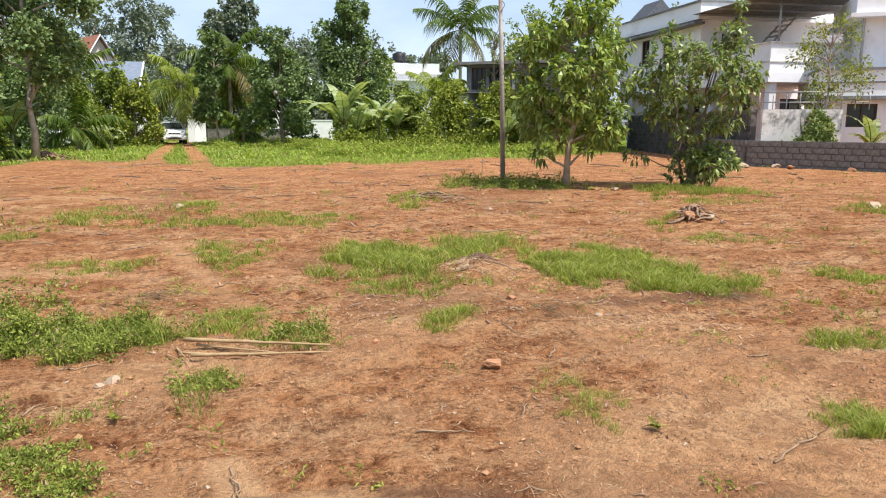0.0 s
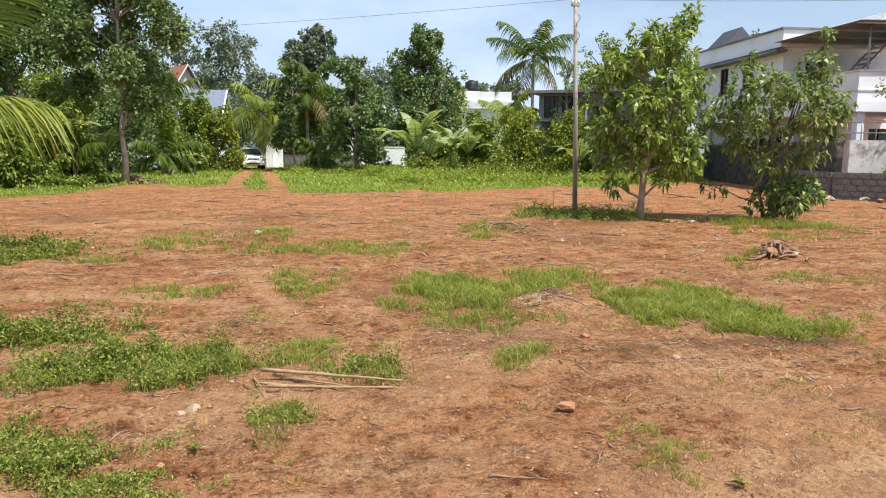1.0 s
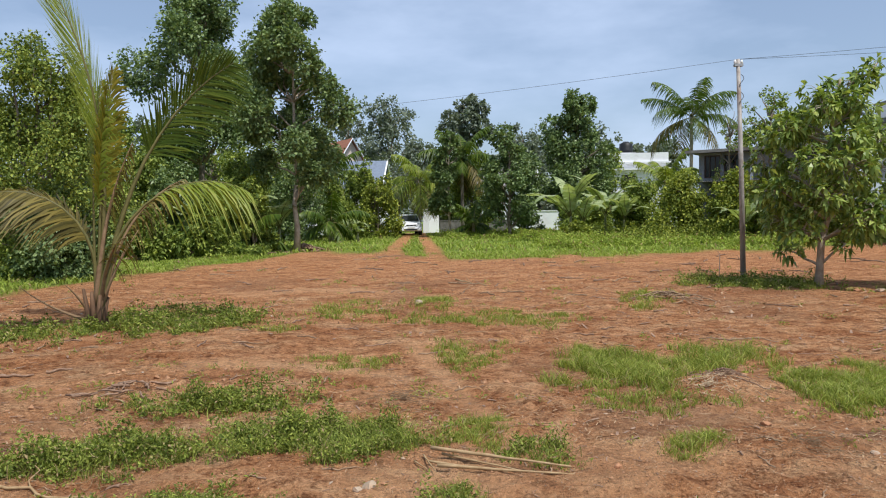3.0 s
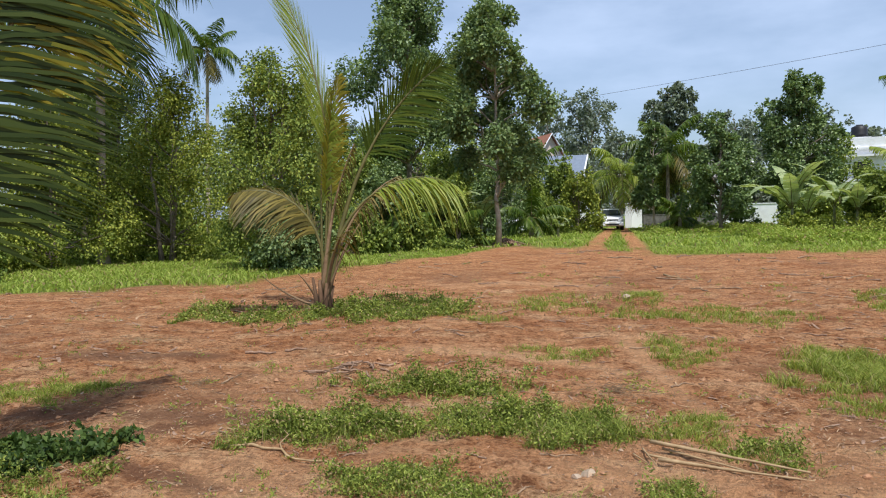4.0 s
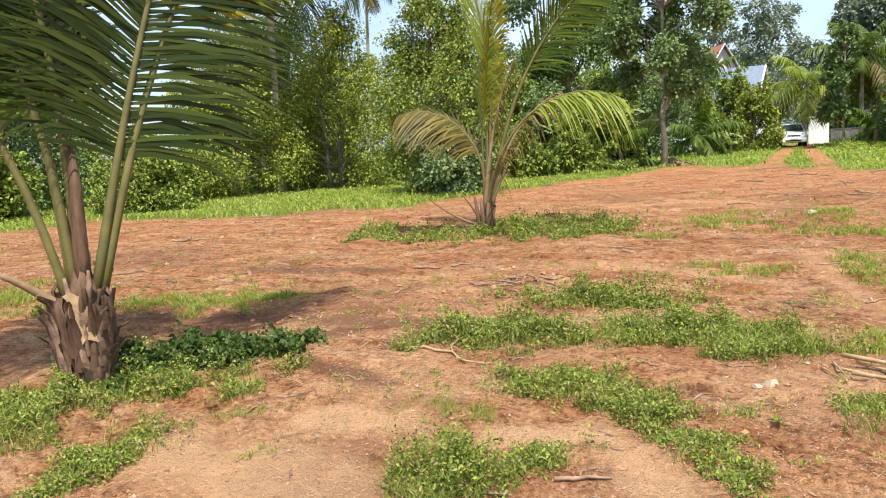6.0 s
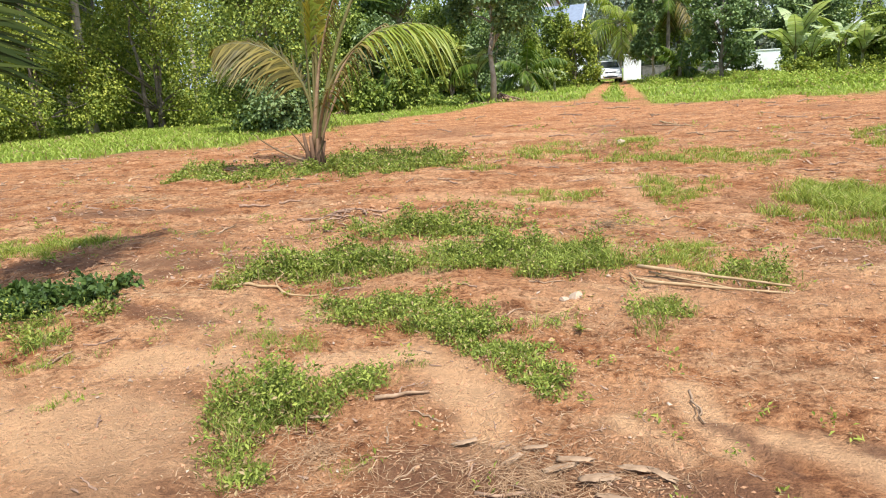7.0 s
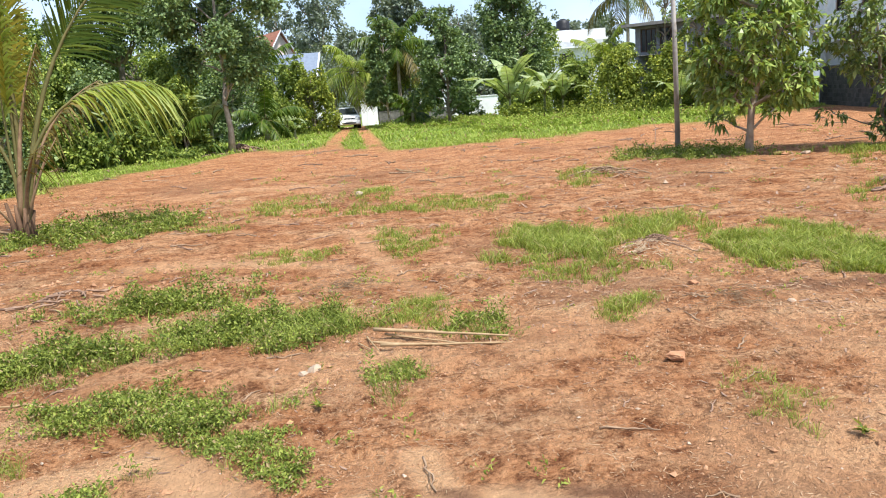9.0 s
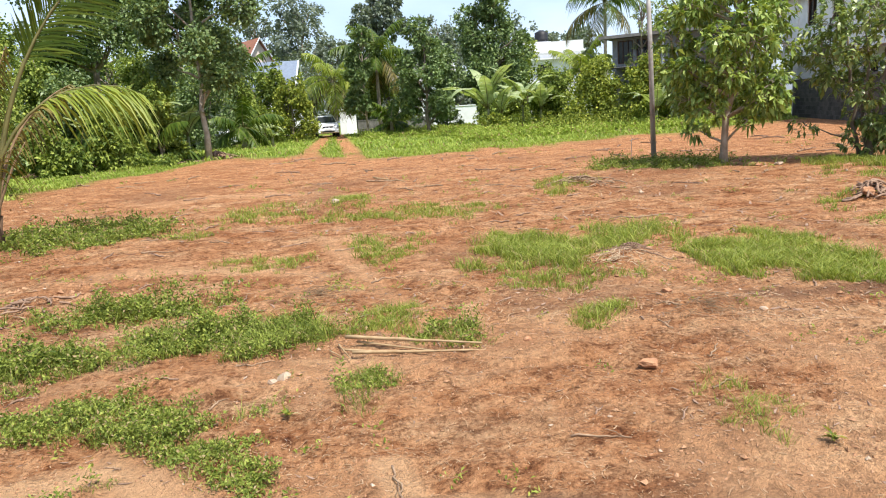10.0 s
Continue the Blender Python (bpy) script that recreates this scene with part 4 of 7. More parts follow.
tree(13, "jackfruit_tree", "slender tree with pale trunk and dark glossy crown", -4.95, 32.0, 11.2, 2.35, 3.2, 0.18, 29000, LEAF_DARK, BARK_PALE, 0.12, 14, 0.38, 0.2, lean=(0.05, 0.3), top=0.8, size=0.38, clump=0.2, group="tall trees")
tree(14, "jackfruit_tree", "tall dark green tree standing behind the field's edge", -10.7, 38.5, 14.4, 3.2, 4.6, 0.195, 32000, LEAF_DARK, BARK, 0.19, 15, 0.38, 0.2, top=0.85, size=0.40, clump=0.2, group="tall trees")
# shrubs and trees on the left side of the field
tree(21, "tall_shrub", "tall dense shrub with green and yellowish leaves", -9.7, 19.6, 6.3, 1.9, 0.2, 0.10, 26000, LEAF_SHRUB, BARK, 0.07, 20, 0.36, 0.3, stems=3, size=0.40, top=0.62, clump=0.2, group="shrubs by the field")
tree(22, "tall_shrub", "dense rounded shrub with light green leaves", -15.9, 23.4, 6.6, 2.5, 0.2, 0.105, 27000, LEAF_YELLOW, BARK, 0.08, 20, 0.36, 0.3, stems=3, size=0.42, top=0.6, clump=0.2, group="shrubs by the field")
tree(23, "tall_shrub", "dense rounded shrub with yellowish green leaves", -18.2, 20.4, 5.6, 2.2, 0.1, 0.105, 25000, LEAF_YELLOW, BARK, 0.08, 18, 0.36, 0.3, stems=3, size=0.42, top=0.55, clump=0.2, group="shrubs by the field")
tree(24, "low_shrub", "low dark green shrub at the meadow's edge", -16.9, 14.9, 1.9, 1.4, 0.05, 0.11, 10000, LEAF_SHRUB, BARK, 0.04, 12, 0.36, 0.2, stems=3, size=0.45, top=0.5, clump=0.22, group="shrubs by the field", category="shrub")
tree(25, "tall_shrub", "dark dense tree beside the meadow", -23.0, 15.0, 7.6, 2.6, 0.2, 0.14, 15000, LEAF_DARK, BARK, 0.1, 17, 0.36, 0.3, stems=2, size=0.42, top=0.6, clump=0.2, group="shrubs by the field")
tree(26, "tall_shrub", "dense green tree with drooping outer leaves", -19.8, 25.0, 7.2, 2.7, 0.2, 0.115, 25000, LEAF_SHRUB, BARK, 0.1, 18, 0.36, 0.35, stems=2, size=0.42, top=0.6, clump=0.2, group="shrubs by the field")
tree(27, "low_shrub", "dark green bush with broad leaves in front of taller shrubs", -9.0, 19.0, 2.3, 1.3, 0.05, 0.12, 10000, LEAF_DARK, BARK, 0.04, 12, 0.4, 0.2, stems=3, size=0.45, top=0.5, clump=0.22, group="shrubs by the field", category="shrub")
tree(28, "low_shrub", "dark bush with broad leaves by the meadow", -18.6, 17.2, 2.2, 1.2, 0.05, 0.13, 7000, LEAF_SHRUB, BARK, 0.04, 10, 0.4, 0.2, stems=3, size=0.45, top=0.5, clump=0.22, group="shrubs by the field", category="shrub")
tree(29, "tall_shrub", "dense green tree at the far side of the meadow", -13.2, 28.5, 6.2, 2.6, 0.2, 0.115, 25000, LEAF_SHRUB, BARK, 0.1, 17, 0.36, 0.3, stems=2, size=0.42, top=0.6, clump=0.2, group="shrubs by the field")
tree(30, "tall_shrub", "dark leafy tree beside the meadow", -26.5, 20.0, 8.0, 3.2, 0.2, 0.16, 16000, LEAF_SHRUB, BARK, 0.1, 17, 0.36, 0.3, stems=2, size=0.42, top=0.6, clump=0.2, group="shrubs by the field")
tree(31, "tall_shrub", "light feathery green tree", -24.0, 29.0, 8.5, 3.2, 0.4, 0.12, 24000, LEAF_YELLOW, BARK, 0.1, 17, 0.3, 0.35, stems=2, size=0.42, top=0.6, clump=0.2, group="shrubs by the field")
for s, x, y, h, r in ((32, -25.5, 10.5, 7.5, 2.9), (33, -24.0, 6.0, 7.0, 2.9), (34, -27.5, 2.0, 7.5, 3.0), (35, -20.8, 12.2, 3.4, 1.6)):
    tree(s, "tall_shrub", "dark dense tree at the side of the meadow", x, y, h, r, 0.2, 0.18, 14000, LEAF_SHRUB, BARK, 0.1, 17, 0.36, 0.3, stems=2, size=0.42, top=0.6, clump=0.2, group="shrubs by the field")
# undergrowth below the tall trees
for s, x, y, h, r, m in ((41, -6.6, 30.6, 3.0, 1.0, LEAF_SHRUB), (42, -7.8, 29.0, 2.4, 0.9, LEAF_SHRUB), (43, -9.6, 31.0, 3.6, 1.5, LEAF_DARK), (44, -7.6, 34.0, 4.2, 1.5, LEAF_SHRUB), (45, -11.5, 33.0, 4.6, 1.8, LEAF_SHRUB), (46, -9.2, 27.0, 1.8, 0.9, LEAF_SHRUB)):
    tree(s, "undergrowth_bush", "tangled green undergrowth bush below tall trees", x, y, h, r, 0.05, 0.17, 7000, m, BARK, 0.05, 11, 0.34, 0.4, stems=3, size=0.45, top=0.5, clump=0.22, group="undergrowth", category="shrub")
for s, x, y, h, r, m in ((47, 4.9, 54.5, 6.2, 1.9, LEAF_SHRUB), (48, 9.0, 55.0, 6.4, 2.0, LEAF_DARK), (49, 15.5, 54.5, 6.0, 2.0, LEAF_SHRUB), (50, -3.4, 53.5, 5.2, 1.7, LEAF_SHRUB)):
    tree(s, "garden_tree", "leafy green tree between the far houses", x, y, h, r, 0.3, 0.22, 7000, m, BARK, 0.08, 13, 0.36, 0.3, size=0.44, top=0.6, clump=0.2, group="trees by the houses")
# trees round the driveway and the houses
tree(51, "slender_tree", "slender dark tree beside the driveway wall", 2.9, 50.0, 7.3, 1.25, 1.6, 0.24, 6500, LEAF_DARK, BARK_PALE, 0.09, 11, 0.38, 0.2, size=0.45, group="trees by the houses")
tree(52, "jackfruit_tree", "dark rounded tree in front of a white wall", 6.6, 46.6, 6.9, 1.9, 1.2, 0.2, 13000, LEAF_DARK, BARK, 0.12, 14, 0.38, 0.2, size=0.42, group="trees by the houses")
tree(53, "jackfruit_tree", "large dense dark green tree in front of houses", 11.9, 50.6, 10.2, 2.5, 1.3, 0.22, 24000, LEAF_DARK, BARK, 0.2, 20, 0.38, 0.2, size=0.38, top=0.7, group="trees by the houses")
for s, x, y, h, r, m, l in ((54, 14.9, 38.6, 3.6, 2.0, LEAF_YELLOW, "bright green hedge shrub by the meadow"), (55, 16.9, 36.6, 3.4, 1.7, LEAF_YELLOW, "bright green hedge shrub by the meadow"), (56, 13.8, 42.0, 3.3, 1.6, LEAF_SHRUB, "green leafy hedge shrub by houses"), (57, 21.3, 37.0, 2.6, 2.0, LEAF_SHRUB, "low green bush by a wall"), (58, 17.6, 35.5, 2.6, 1.6, LEAF_SHRUB, "green leafy hedge shrub by houses"), (59, -2.0, 49.0, 4.0, 1.35, LEAF_YELLOW, "yellow-green shrub beside the driveway"), (60, -6.8, 45.0, 5.6, 2.2, LEAF_DARK, "dark tree beside the driveway"), (61, 9.0, 38.0, 1.0, 0.8, LEAF_YELLOW, "low round bright green bush in the meadow"), (62, 19.0, 41.0, 3.4, 2.0, LEAF_SHRUB, "green bush below a shed"), (63, 11.2, 45.5, 2.4, 1.6, LEAF_SHRUB, "green bush at the meadow edge"), (64, -10.0, 48.0, 6.5, 2.6, LEAF_SHRUB, "leafy tree behind undergrowth"), (65, -5.2, 50.0, 4.0, 1.6, LEAF_SHRUB, "green shrub beside the driveway")):
    tree(s, "garden_shrub", l, x, y, h, r, 0.05, 0.18, 8000, m, BARK, 0.06, 13, 0.34, 0.3, stems=3, size=0.45, top=0.5, clump=0.22, group="garden shrubs", category="shrub")
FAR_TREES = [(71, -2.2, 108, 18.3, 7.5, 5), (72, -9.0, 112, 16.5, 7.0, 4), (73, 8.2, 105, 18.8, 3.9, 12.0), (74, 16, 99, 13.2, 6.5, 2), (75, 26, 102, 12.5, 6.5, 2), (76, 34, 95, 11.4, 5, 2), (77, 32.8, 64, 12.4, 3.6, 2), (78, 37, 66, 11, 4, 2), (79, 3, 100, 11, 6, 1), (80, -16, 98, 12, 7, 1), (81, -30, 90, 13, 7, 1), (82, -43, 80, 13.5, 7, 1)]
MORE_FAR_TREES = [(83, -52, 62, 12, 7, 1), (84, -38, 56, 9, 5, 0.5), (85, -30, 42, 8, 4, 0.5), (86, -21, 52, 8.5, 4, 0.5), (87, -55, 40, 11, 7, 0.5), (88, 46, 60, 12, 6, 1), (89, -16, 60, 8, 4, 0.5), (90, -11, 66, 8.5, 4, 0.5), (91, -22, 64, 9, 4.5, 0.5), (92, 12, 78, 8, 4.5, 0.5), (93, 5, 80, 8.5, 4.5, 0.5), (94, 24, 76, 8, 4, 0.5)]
# beyond 75 m the leaves take the colour with haze painted in
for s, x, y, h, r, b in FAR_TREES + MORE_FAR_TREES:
    tree(s, "distant_tree", "distant hazy green broad-leaved tree", x, y, h, r, b, 0.5 if math.hypot(x, y) > 75 else 0.27, 5600, LEAF_HAZED if math.hypot(x, y) > 75 else LEAF_SHRUB, BARK, 0.28, 15, 0.38, 0.2, size=0.36, top=0.75, clump=0.18, group="distant trees", sprays=30)


# ---- palms on the field ----
def young_palm(x, y):
    rng = np.random.default_rng(90)
    ob = thing("young_coconut_palm", "young coconut palm with ragged fronds on the field", "palm", x, y, gz(x, y) - 0.03, "young palms")
    g = Geo()
    for k in range(9):
        a, r = k * 2.4, 0.05 + 0.012 * k
        g.tube([(math.cos(a) * r, math.sin(a) * r, -0.02), (math.cos(a) * r * 0.9, math.sin(a) * r * 0.9, 0.25), (math.cos(a) * r * 1.3, math.sin(a) * r * 1.3, 0.45 + 0.05 * (k % 4))], [0.05, 0.04, 0.02], 6, wobble=0.1, rng=rng)
    part("trunk_base", g.mesh("trunk_base", FIBRE, True), ob, "fibrous brown sheath base")
    b = (0, 0, 0.1)
    frond(rng, ob, FROND_LIGHT, base=b, az=-113, el=98, length=5.3, bend=40, pairs=120, leaflet=1.05, twist=30, hang=0.05, width=0.034, start=0.45, thick=0.05, close=1.1, label="tall upright pale green frond")
    frond(rng, ob, FROND_YELLOW, base=(0.05, 0, 0.1), az=64, el=88, length=3.7, bend=8, pairs=80, leaflet=0.8, twist=35, hang=0.4, width=0.045, start=0.46, thick=0.032, close=0.9, label="upright yellowing frond")
    frond(rng, ob, FROND_LIGHT, base=(0.03, 0.02, 0.1), az=60, el=91, length=3.5, bend=10, pairs=70, leaflet=0.75, twist=-20, hang=0.6, width=0.042, start=0.46, thick=0.03, close=1.0, label="upright pale green frond")
    frond(rng, ob, FROND, base=(0.06, 0.03, 0.1), az=62, el=80, length=4.6, bend=48, pairs=84, leaflet=0.95, twist=66, hang=0.22, width=0.036, start=0.56, thick=0.055, close=0.35, label="large dark green frond")
    frond(rng, ob, FROND_LIGHT, base=(0.05, -0.03, 0.1), az=75, el=83, length=3.45, bend=116, pairs=42, leaflet=0.9, twist=14, hang=0.8, width=0.028, start=0.6, thick=0.042, label="pale green arching frond")
    frond(rng, ob, FROND_BROWN, base=(-0.03, 0.0, 0.1), az=-113, el=100, length=2.8, bend=128, pairs=90, leaflet=0.78, twist=30, hang=0.45, width=0.036, start=0.44, thick=0.042, label="browning arching frond")
    frond(rng, ob, FROND_BROWN, RACHIS_DRY, base=(0.08, 0.02, 0.1), az=50, el=80, length=2.6, bend=60, pairs=34, leaflet=0.4, twist=10, hang=1.2, width=0.03, start=0.5, thick=0.045, label="dry torn frond", bare=0.3)
    frond(rng, ob, FROND_BROWN, RACHIS_DRY, base=(0.03, 0.08, 0.1), az=140, el=70, length=1.9, bend=70, pairs=24, leaflet=0.35, twist=10, hang=1.4, width=0.03, start=0.55, thick=0.04, label="dry torn frond", bare=0.4)
    frond(rng, ob, FROND_BROWN, RACHIS_DRY, base=(0.02, 0.0, 0.3), az=75, el=84, length=2.5, bend=20, pairs=40, leaflet=0.3, twist=10, hang=1.5, width=0.03, start=0.55, thick=0.05, label="dry torn frond", bare=0.3)
    for k, (az, el, ln, bend) in enumerate(((-105, 22, 1.15, -25), (-150, 60, 0.8, 20), (30, 65, 1.4, 10), (95, 68, 1.6, 15))):
        path, _, _, rad = frond_arrays(rng, (0, 0, 0.08), az, el, ln, bend, 3, 0.1, thick=0.03)
        part("dry_stalk", Geo().tube(path[::3], rad[::3], 6).mesh("dry_stalk", RACHIS_DRY, True), ob, "bare dry leaf stalk")


def near_palm(x, y):
    rng = np.random.default_rng(91)
    ob = thing("coconut_palm_sapling", "coconut palm with thick fibrous base and large green fronds", "palm", x, y, gz(x, y) - 0.03, "young palms")
    g = Geo()
    g.tube([(0, 0, -0.05), (0.0, 0, 0.06), (0.01, 0, 0.18), (0.0, 0.01, 0.32), (0.01, 0.02, 0.46), (0.02, 0.02, 0.60), (0.02, 0.02, 0.78)], [0.11, 0.12, 0.15, 0.165, 0.15, 0.10, 0.05], 16, wobble=0.2, rng=rng)
    part("trunk", g.mesh("trunk", FIBRE, True), ob, "swollen fibrous brown trunk")
    for k in range(96):
        a, z = k * 2.39 + rng.uniform(-0.2, 0.2), 0.03 + 0.56 * (k / 96)
        r = float(np.interp(z, (0.0, 0.18, 0.32, 0.46, 0.6), (0.115, 0.15, 0.165, 0.15, 0.10)))
        w, h = rng.uniform(0.014, 0.05), rng.uniform(0.10, 0.30)
        c, t = np.array([math.cos(a) * r, math.sin(a) * r, z]), np.array([-math.sin(a), math.cos(a), 0])
        o, v, flare = np.array([math.cos(a), math.sin(a), 0]), [], rng.uniform(-0.4, 2.2)
        for j, (q, wd, lift) in enumerate(((-0.4, 0.8, 0.0), (0.1, 1.0, 0.014), (0.5, 0.75, 0.03), (0.85, 0.25 + 0.3 * rng.uniform(), 0.05 * flare))):
            m = c + np.array([0, 0, h * q]) + o * lift + t * rng.normal() * 0.012
            v += [m - t * w * wd, m + o * 0.022, m + t * w * wd]
        f = [(3 * j + i, 3 * j + i + 1, 3 * j + i + 4, 3 * j + i + 3) for j in range(3) for i in range(2)]
        part("leaf_sheath", Geo().add(v, f).mesh("leaf_sheath", (FIBRE, FIBRE, DEAD_LEAF)[k % 3], True), ob)
    peel = []
    for j in range(6):
        for i in range(4):
            q, u = j / 5, i / 3 - 0.5
            peel.append((0.10 + 0.07 * q + 0.05 * u, -0.13 + 0.04 * q + 0.10 * u + 0.02 * math.sin(q * 9 + i), 0.64 - 0.30 * q + 0.02 * math.sin(i * 2.1 + j)))
    part("peeling_sheath", Geo().add(peel, [(4 * j + i, 4 * j + i + 1, 4 * j + i + 5, 4 * j + i + 4) for j in range(5) for i in range(3)]).mesh("peeling_sheath", CANE, True), ob, "pale peeling leaf sheath")
    part("leaf_spear", Geo().tube([(0.03, 0.02, 0.6), (0.04, 0.02, 0.9), (0.05, 0.03, 1.3), (0.05, 0.03, 1.6)], [0.06, 0.05, 0.045, 0.012], 9, wobble=0.12, rng=rng).mesh("leaf_spear", FIBRE, True), ob, "brown sheathed leaf spear")
    kw = dict(width=0.033, thick=0.038)
    # some fronds wear the leaflet copy with shade painted in
    frond(rng, ob, FROND_SHADED, base=(0.06, 0.05, 0.52), az=36, el=76, length=3.8, bend=12, pairs=165, leaflet=1.15, twist=80, hang=0.3, start=0.26, label="large upright green frond", **kw)
    frond(rng, ob, FROND_YELLOW, base=(0.07, 0.08, 0.5), az=34, el=74, length=3.9, bend=24, pairs=90, leaflet=0.75, twist=84, hang=0.4, start=0.52, label="yellowing frond", **kw)
    frond(rng, ob, FROND_LIGHT, base=(-0.03, -0.03, 0.45), az=-140, el=80, length=3.3, bend=60, pairs=110, leaflet=0.95, twist=35, hang=0.4, start=0.36, label="pale leaning frond", width=0.024, thick=0.036)
    frond(rng, ob, FROND, base=(-0.02, 0.0, 0.5), az=-140, el=88, length=3.7, bend=46, pairs=140, leaflet=1.05, twist=60, hang=0.25, start=0.33, label="dark green leaning frond", **kw)
    frond(rng, ob, FROND_SHADED, base=(-0.05, 0.0, 0.5), az=-95, el=88, length=3.5, bend=55, pairs=110, leaflet=1.0, twist=40, hang=0.35, start=0.38, **kw)
    frond(rng, ob, FROND_SHADED, base=(-0.03, 0.03, 0.6), az=-170, el=92, length=3.8, bend=30, pairs=110, leaflet=0.95, twist=70, hang=0.2, start=0.36, **kw)
    for az, el, ln, bend in ((-140, 48, 0.62, 22), (50, 80, 0.5, 0)):
        path, _, _, rad = frond_arrays(rng, (0, 0, 0.42), az, el, ln, bend, 3, 0.1, thick=0.035)
        part("cut_stalk", Geo().tube(path[::3], [r + 0.012 for r in rad[::3]], 7).mesh("cut_stalk", RACHIS_DRY, True), ob, "cut dry leaf stalk")


young_palm(-4.62, 10.75)
near_palm(-4.3, 3.05)
coconut(301, "tall distant coconut palm above the trees", -31.0, 51.4, 14.6, 3.0, 16, trunk=0.17, lean=(0.5, 0), group="coconut palms")
coconut(302, "tall coconut palm with long hanging fronds behind shrubs", -17.2, 21.6, 9.7, 4.6, 15, old=0, trunk=0.17, lean=(0.6, -0.3), pairs=60, droopy=0.3, group="coconut palms")
coconut(303, "coconut palm with full green head beside a shed", 22.3, 55.8, 9.0, 4.2, 18, trunk=0.17, group="coconut palms")
coconut(304, "low coconut palm with drooping fronds by a house", 16.6, 45.6, 3.4, 2.7, 15, FROND_LIGHT, 0.15, group="coconut palms")
coconut(305, "coconut palm with upright fronds among trees", 3.9, 51.5, 5.6, 3.2, 14, FROND, 0.14, group="coconut palms")
coconut(306, "coconut palm with hanging pale fronds by the driveway", 0.9, 57.0, 4.3, 3.6, 16, FROND_LIGHT, 0.16, droopy=0.5, group="coconut palms")
coconut(307, "low spreading palm with broad fronds by the driveway", -4.6, 43.0, 1.2, 2.5, 10, FROND, 0.15, droopy=0.2, old=1, group="coconut palms")
coconut(308, "young palm at the foot of dark trees", 4.4, 48.5, 1.0, 2.2, 9, FROND, 0.14, old=1, group="coconut palms")
coconut(309, "coconut palm between the far houses", -6.0, 58.0, 5.0, 3.2, 14, FROND, 0.15, group="coconut palms")
coconut(310, "young palm in undergrowth below tall trees", -7.0, 30.7, 0.7, 2.2, 9, FROND, 0.12, old=1, group="coconut palms")
coconut(311, "young palm in undergrowth below tall trees", -9.2, 29.4, 0.7, 2.3, 9, FROND, 0.12, old=2, group="coconut palms")
for s, x, y, h, n, l in ((401, 8.9, 39.2, 4.0, 10, "tall banana plant with broad pale green leaves"), (402, 9.8, 40.0, 3.0, 8, "banana plant with broad pale green leaves"), (403, 11.4, 41.2, 4.2, 9, "banana plant with torn pale leaves"), (404, 12.3, 40.6, 3.3, 8, "banana plant with torn pale leaves"), (405, -7.0, 31.2, 3.4, 8, "banana plant in undergrowth"), (406, -6.0, 33.6, 3.0, 8, "banana plant behind a tree trunk"), (407, -3.6, 45.0, 2.2, 8, "young banana plant beside the driveway"), (408, 16.3, 34.2, 2.6, 7, "banana plant in a hedge"), (409, 22.7, 18.4, 2.1, 7, "young banana plant behind a block wall"), (410, -8.6, 30.2, 2.8, 8, "banana plant in undergrowth"), (411, -3.0, 42.5, 1.5, 7, "young banana plant in the meadow")):
    banana(s, l, x, y, h, n, s * 47 % 360, "banana plants")


# ---- buildings ----
def panel(g, a, b, z0, z1, holes=(), thick=0.2, inward=(0, 1)):
    """An upright wall from a to b with openings (from, to, bottom, top) cut through it."""
    a, b = Vector((*a, 0)), Vector((*b, 0))
    ln, d, n = (b - a).length, (b - a).normalized(), Vector((*inward, 0)).normalized() * thick

    def block(s0, s1, q0, q1):
        if s1 - s0 < 1e-4 or q1 - q0 < 1e-4:
            return
        p = [a + d * s0, a + d * s1, a + d * s1 + n, a + d * s0 + n]
        g.add([(q.x, q.y, z) for z in (q0, q1) for q in p], [(3, 2, 1, 0), (4, 5, 6, 7), (0, 1, 5, 4), (1, 2, 6, 5), (2, 3, 7, 6), (3, 0, 4, 7)])

    s = 0.0
    for h0, h1, zb, zt in sorted(holes):
        block(s, h0, z0, z1)
        block(h0, h1, z0, zb)
        block(h0, h1, zt, z1)
        s = h1
    block(s, ln, z0, z1)
    return g


def window_in(parent, a, b, hole, inward, glass=None, frame_mat=None, bars=2):
    """A window in an opening of panel(): frame, mullions and dark pane."""
    a, b = Vector((*a, 0)), Vector((*b, 0))
    d, n = (b - a).normalized(), Vector((*inward, 0)).normalized()
    h0, h1, zb, zt = hole
    w = part("window", Geo().add([tuple(a + d * s + n * 0.12 + Vector((0, 0, z))) for s, z in ((h0, zb), (h1, zb), (h1, zt), (h0, zt))], [(0, 1, 2, 3)]).mesh("pane", glass or DARK_OPENING), parent)
    g = Geo()
    for s0, s1, q0, q1 in [(h0, h1, zb, zb + 0.06), (h0, h1, zt - 0.06, zt), (h0, h0 + 0.06, zb, zt), (h1 - 0.06, h1, zb, zt)] + [(h0 + (h1 - h0) * k / bars - 0.02, h0 + (h1 - h0) * k / bars + 0.02, zb, zt) for k in range(1, bars)]:
        p = [a + d * s0 + n * 0.06, a + d * s1 + n * 0.06, a + d * s1 + n * 0.11, a + d * s0 + n * 0.11]
        g.add([(q.x, q.y, z) for z in (q0, q1) for q in p], [(3, 2, 1, 0), (4, 5, 6, 7), (0, 1, 5, 4), (1, 2, 6, 5), (2, 3, 7, 6), (3, 0, 4, 7)])
    part("window_frame", g.mesh("window_frame", frame_mat or BROWN_WOOD), w)
    return w


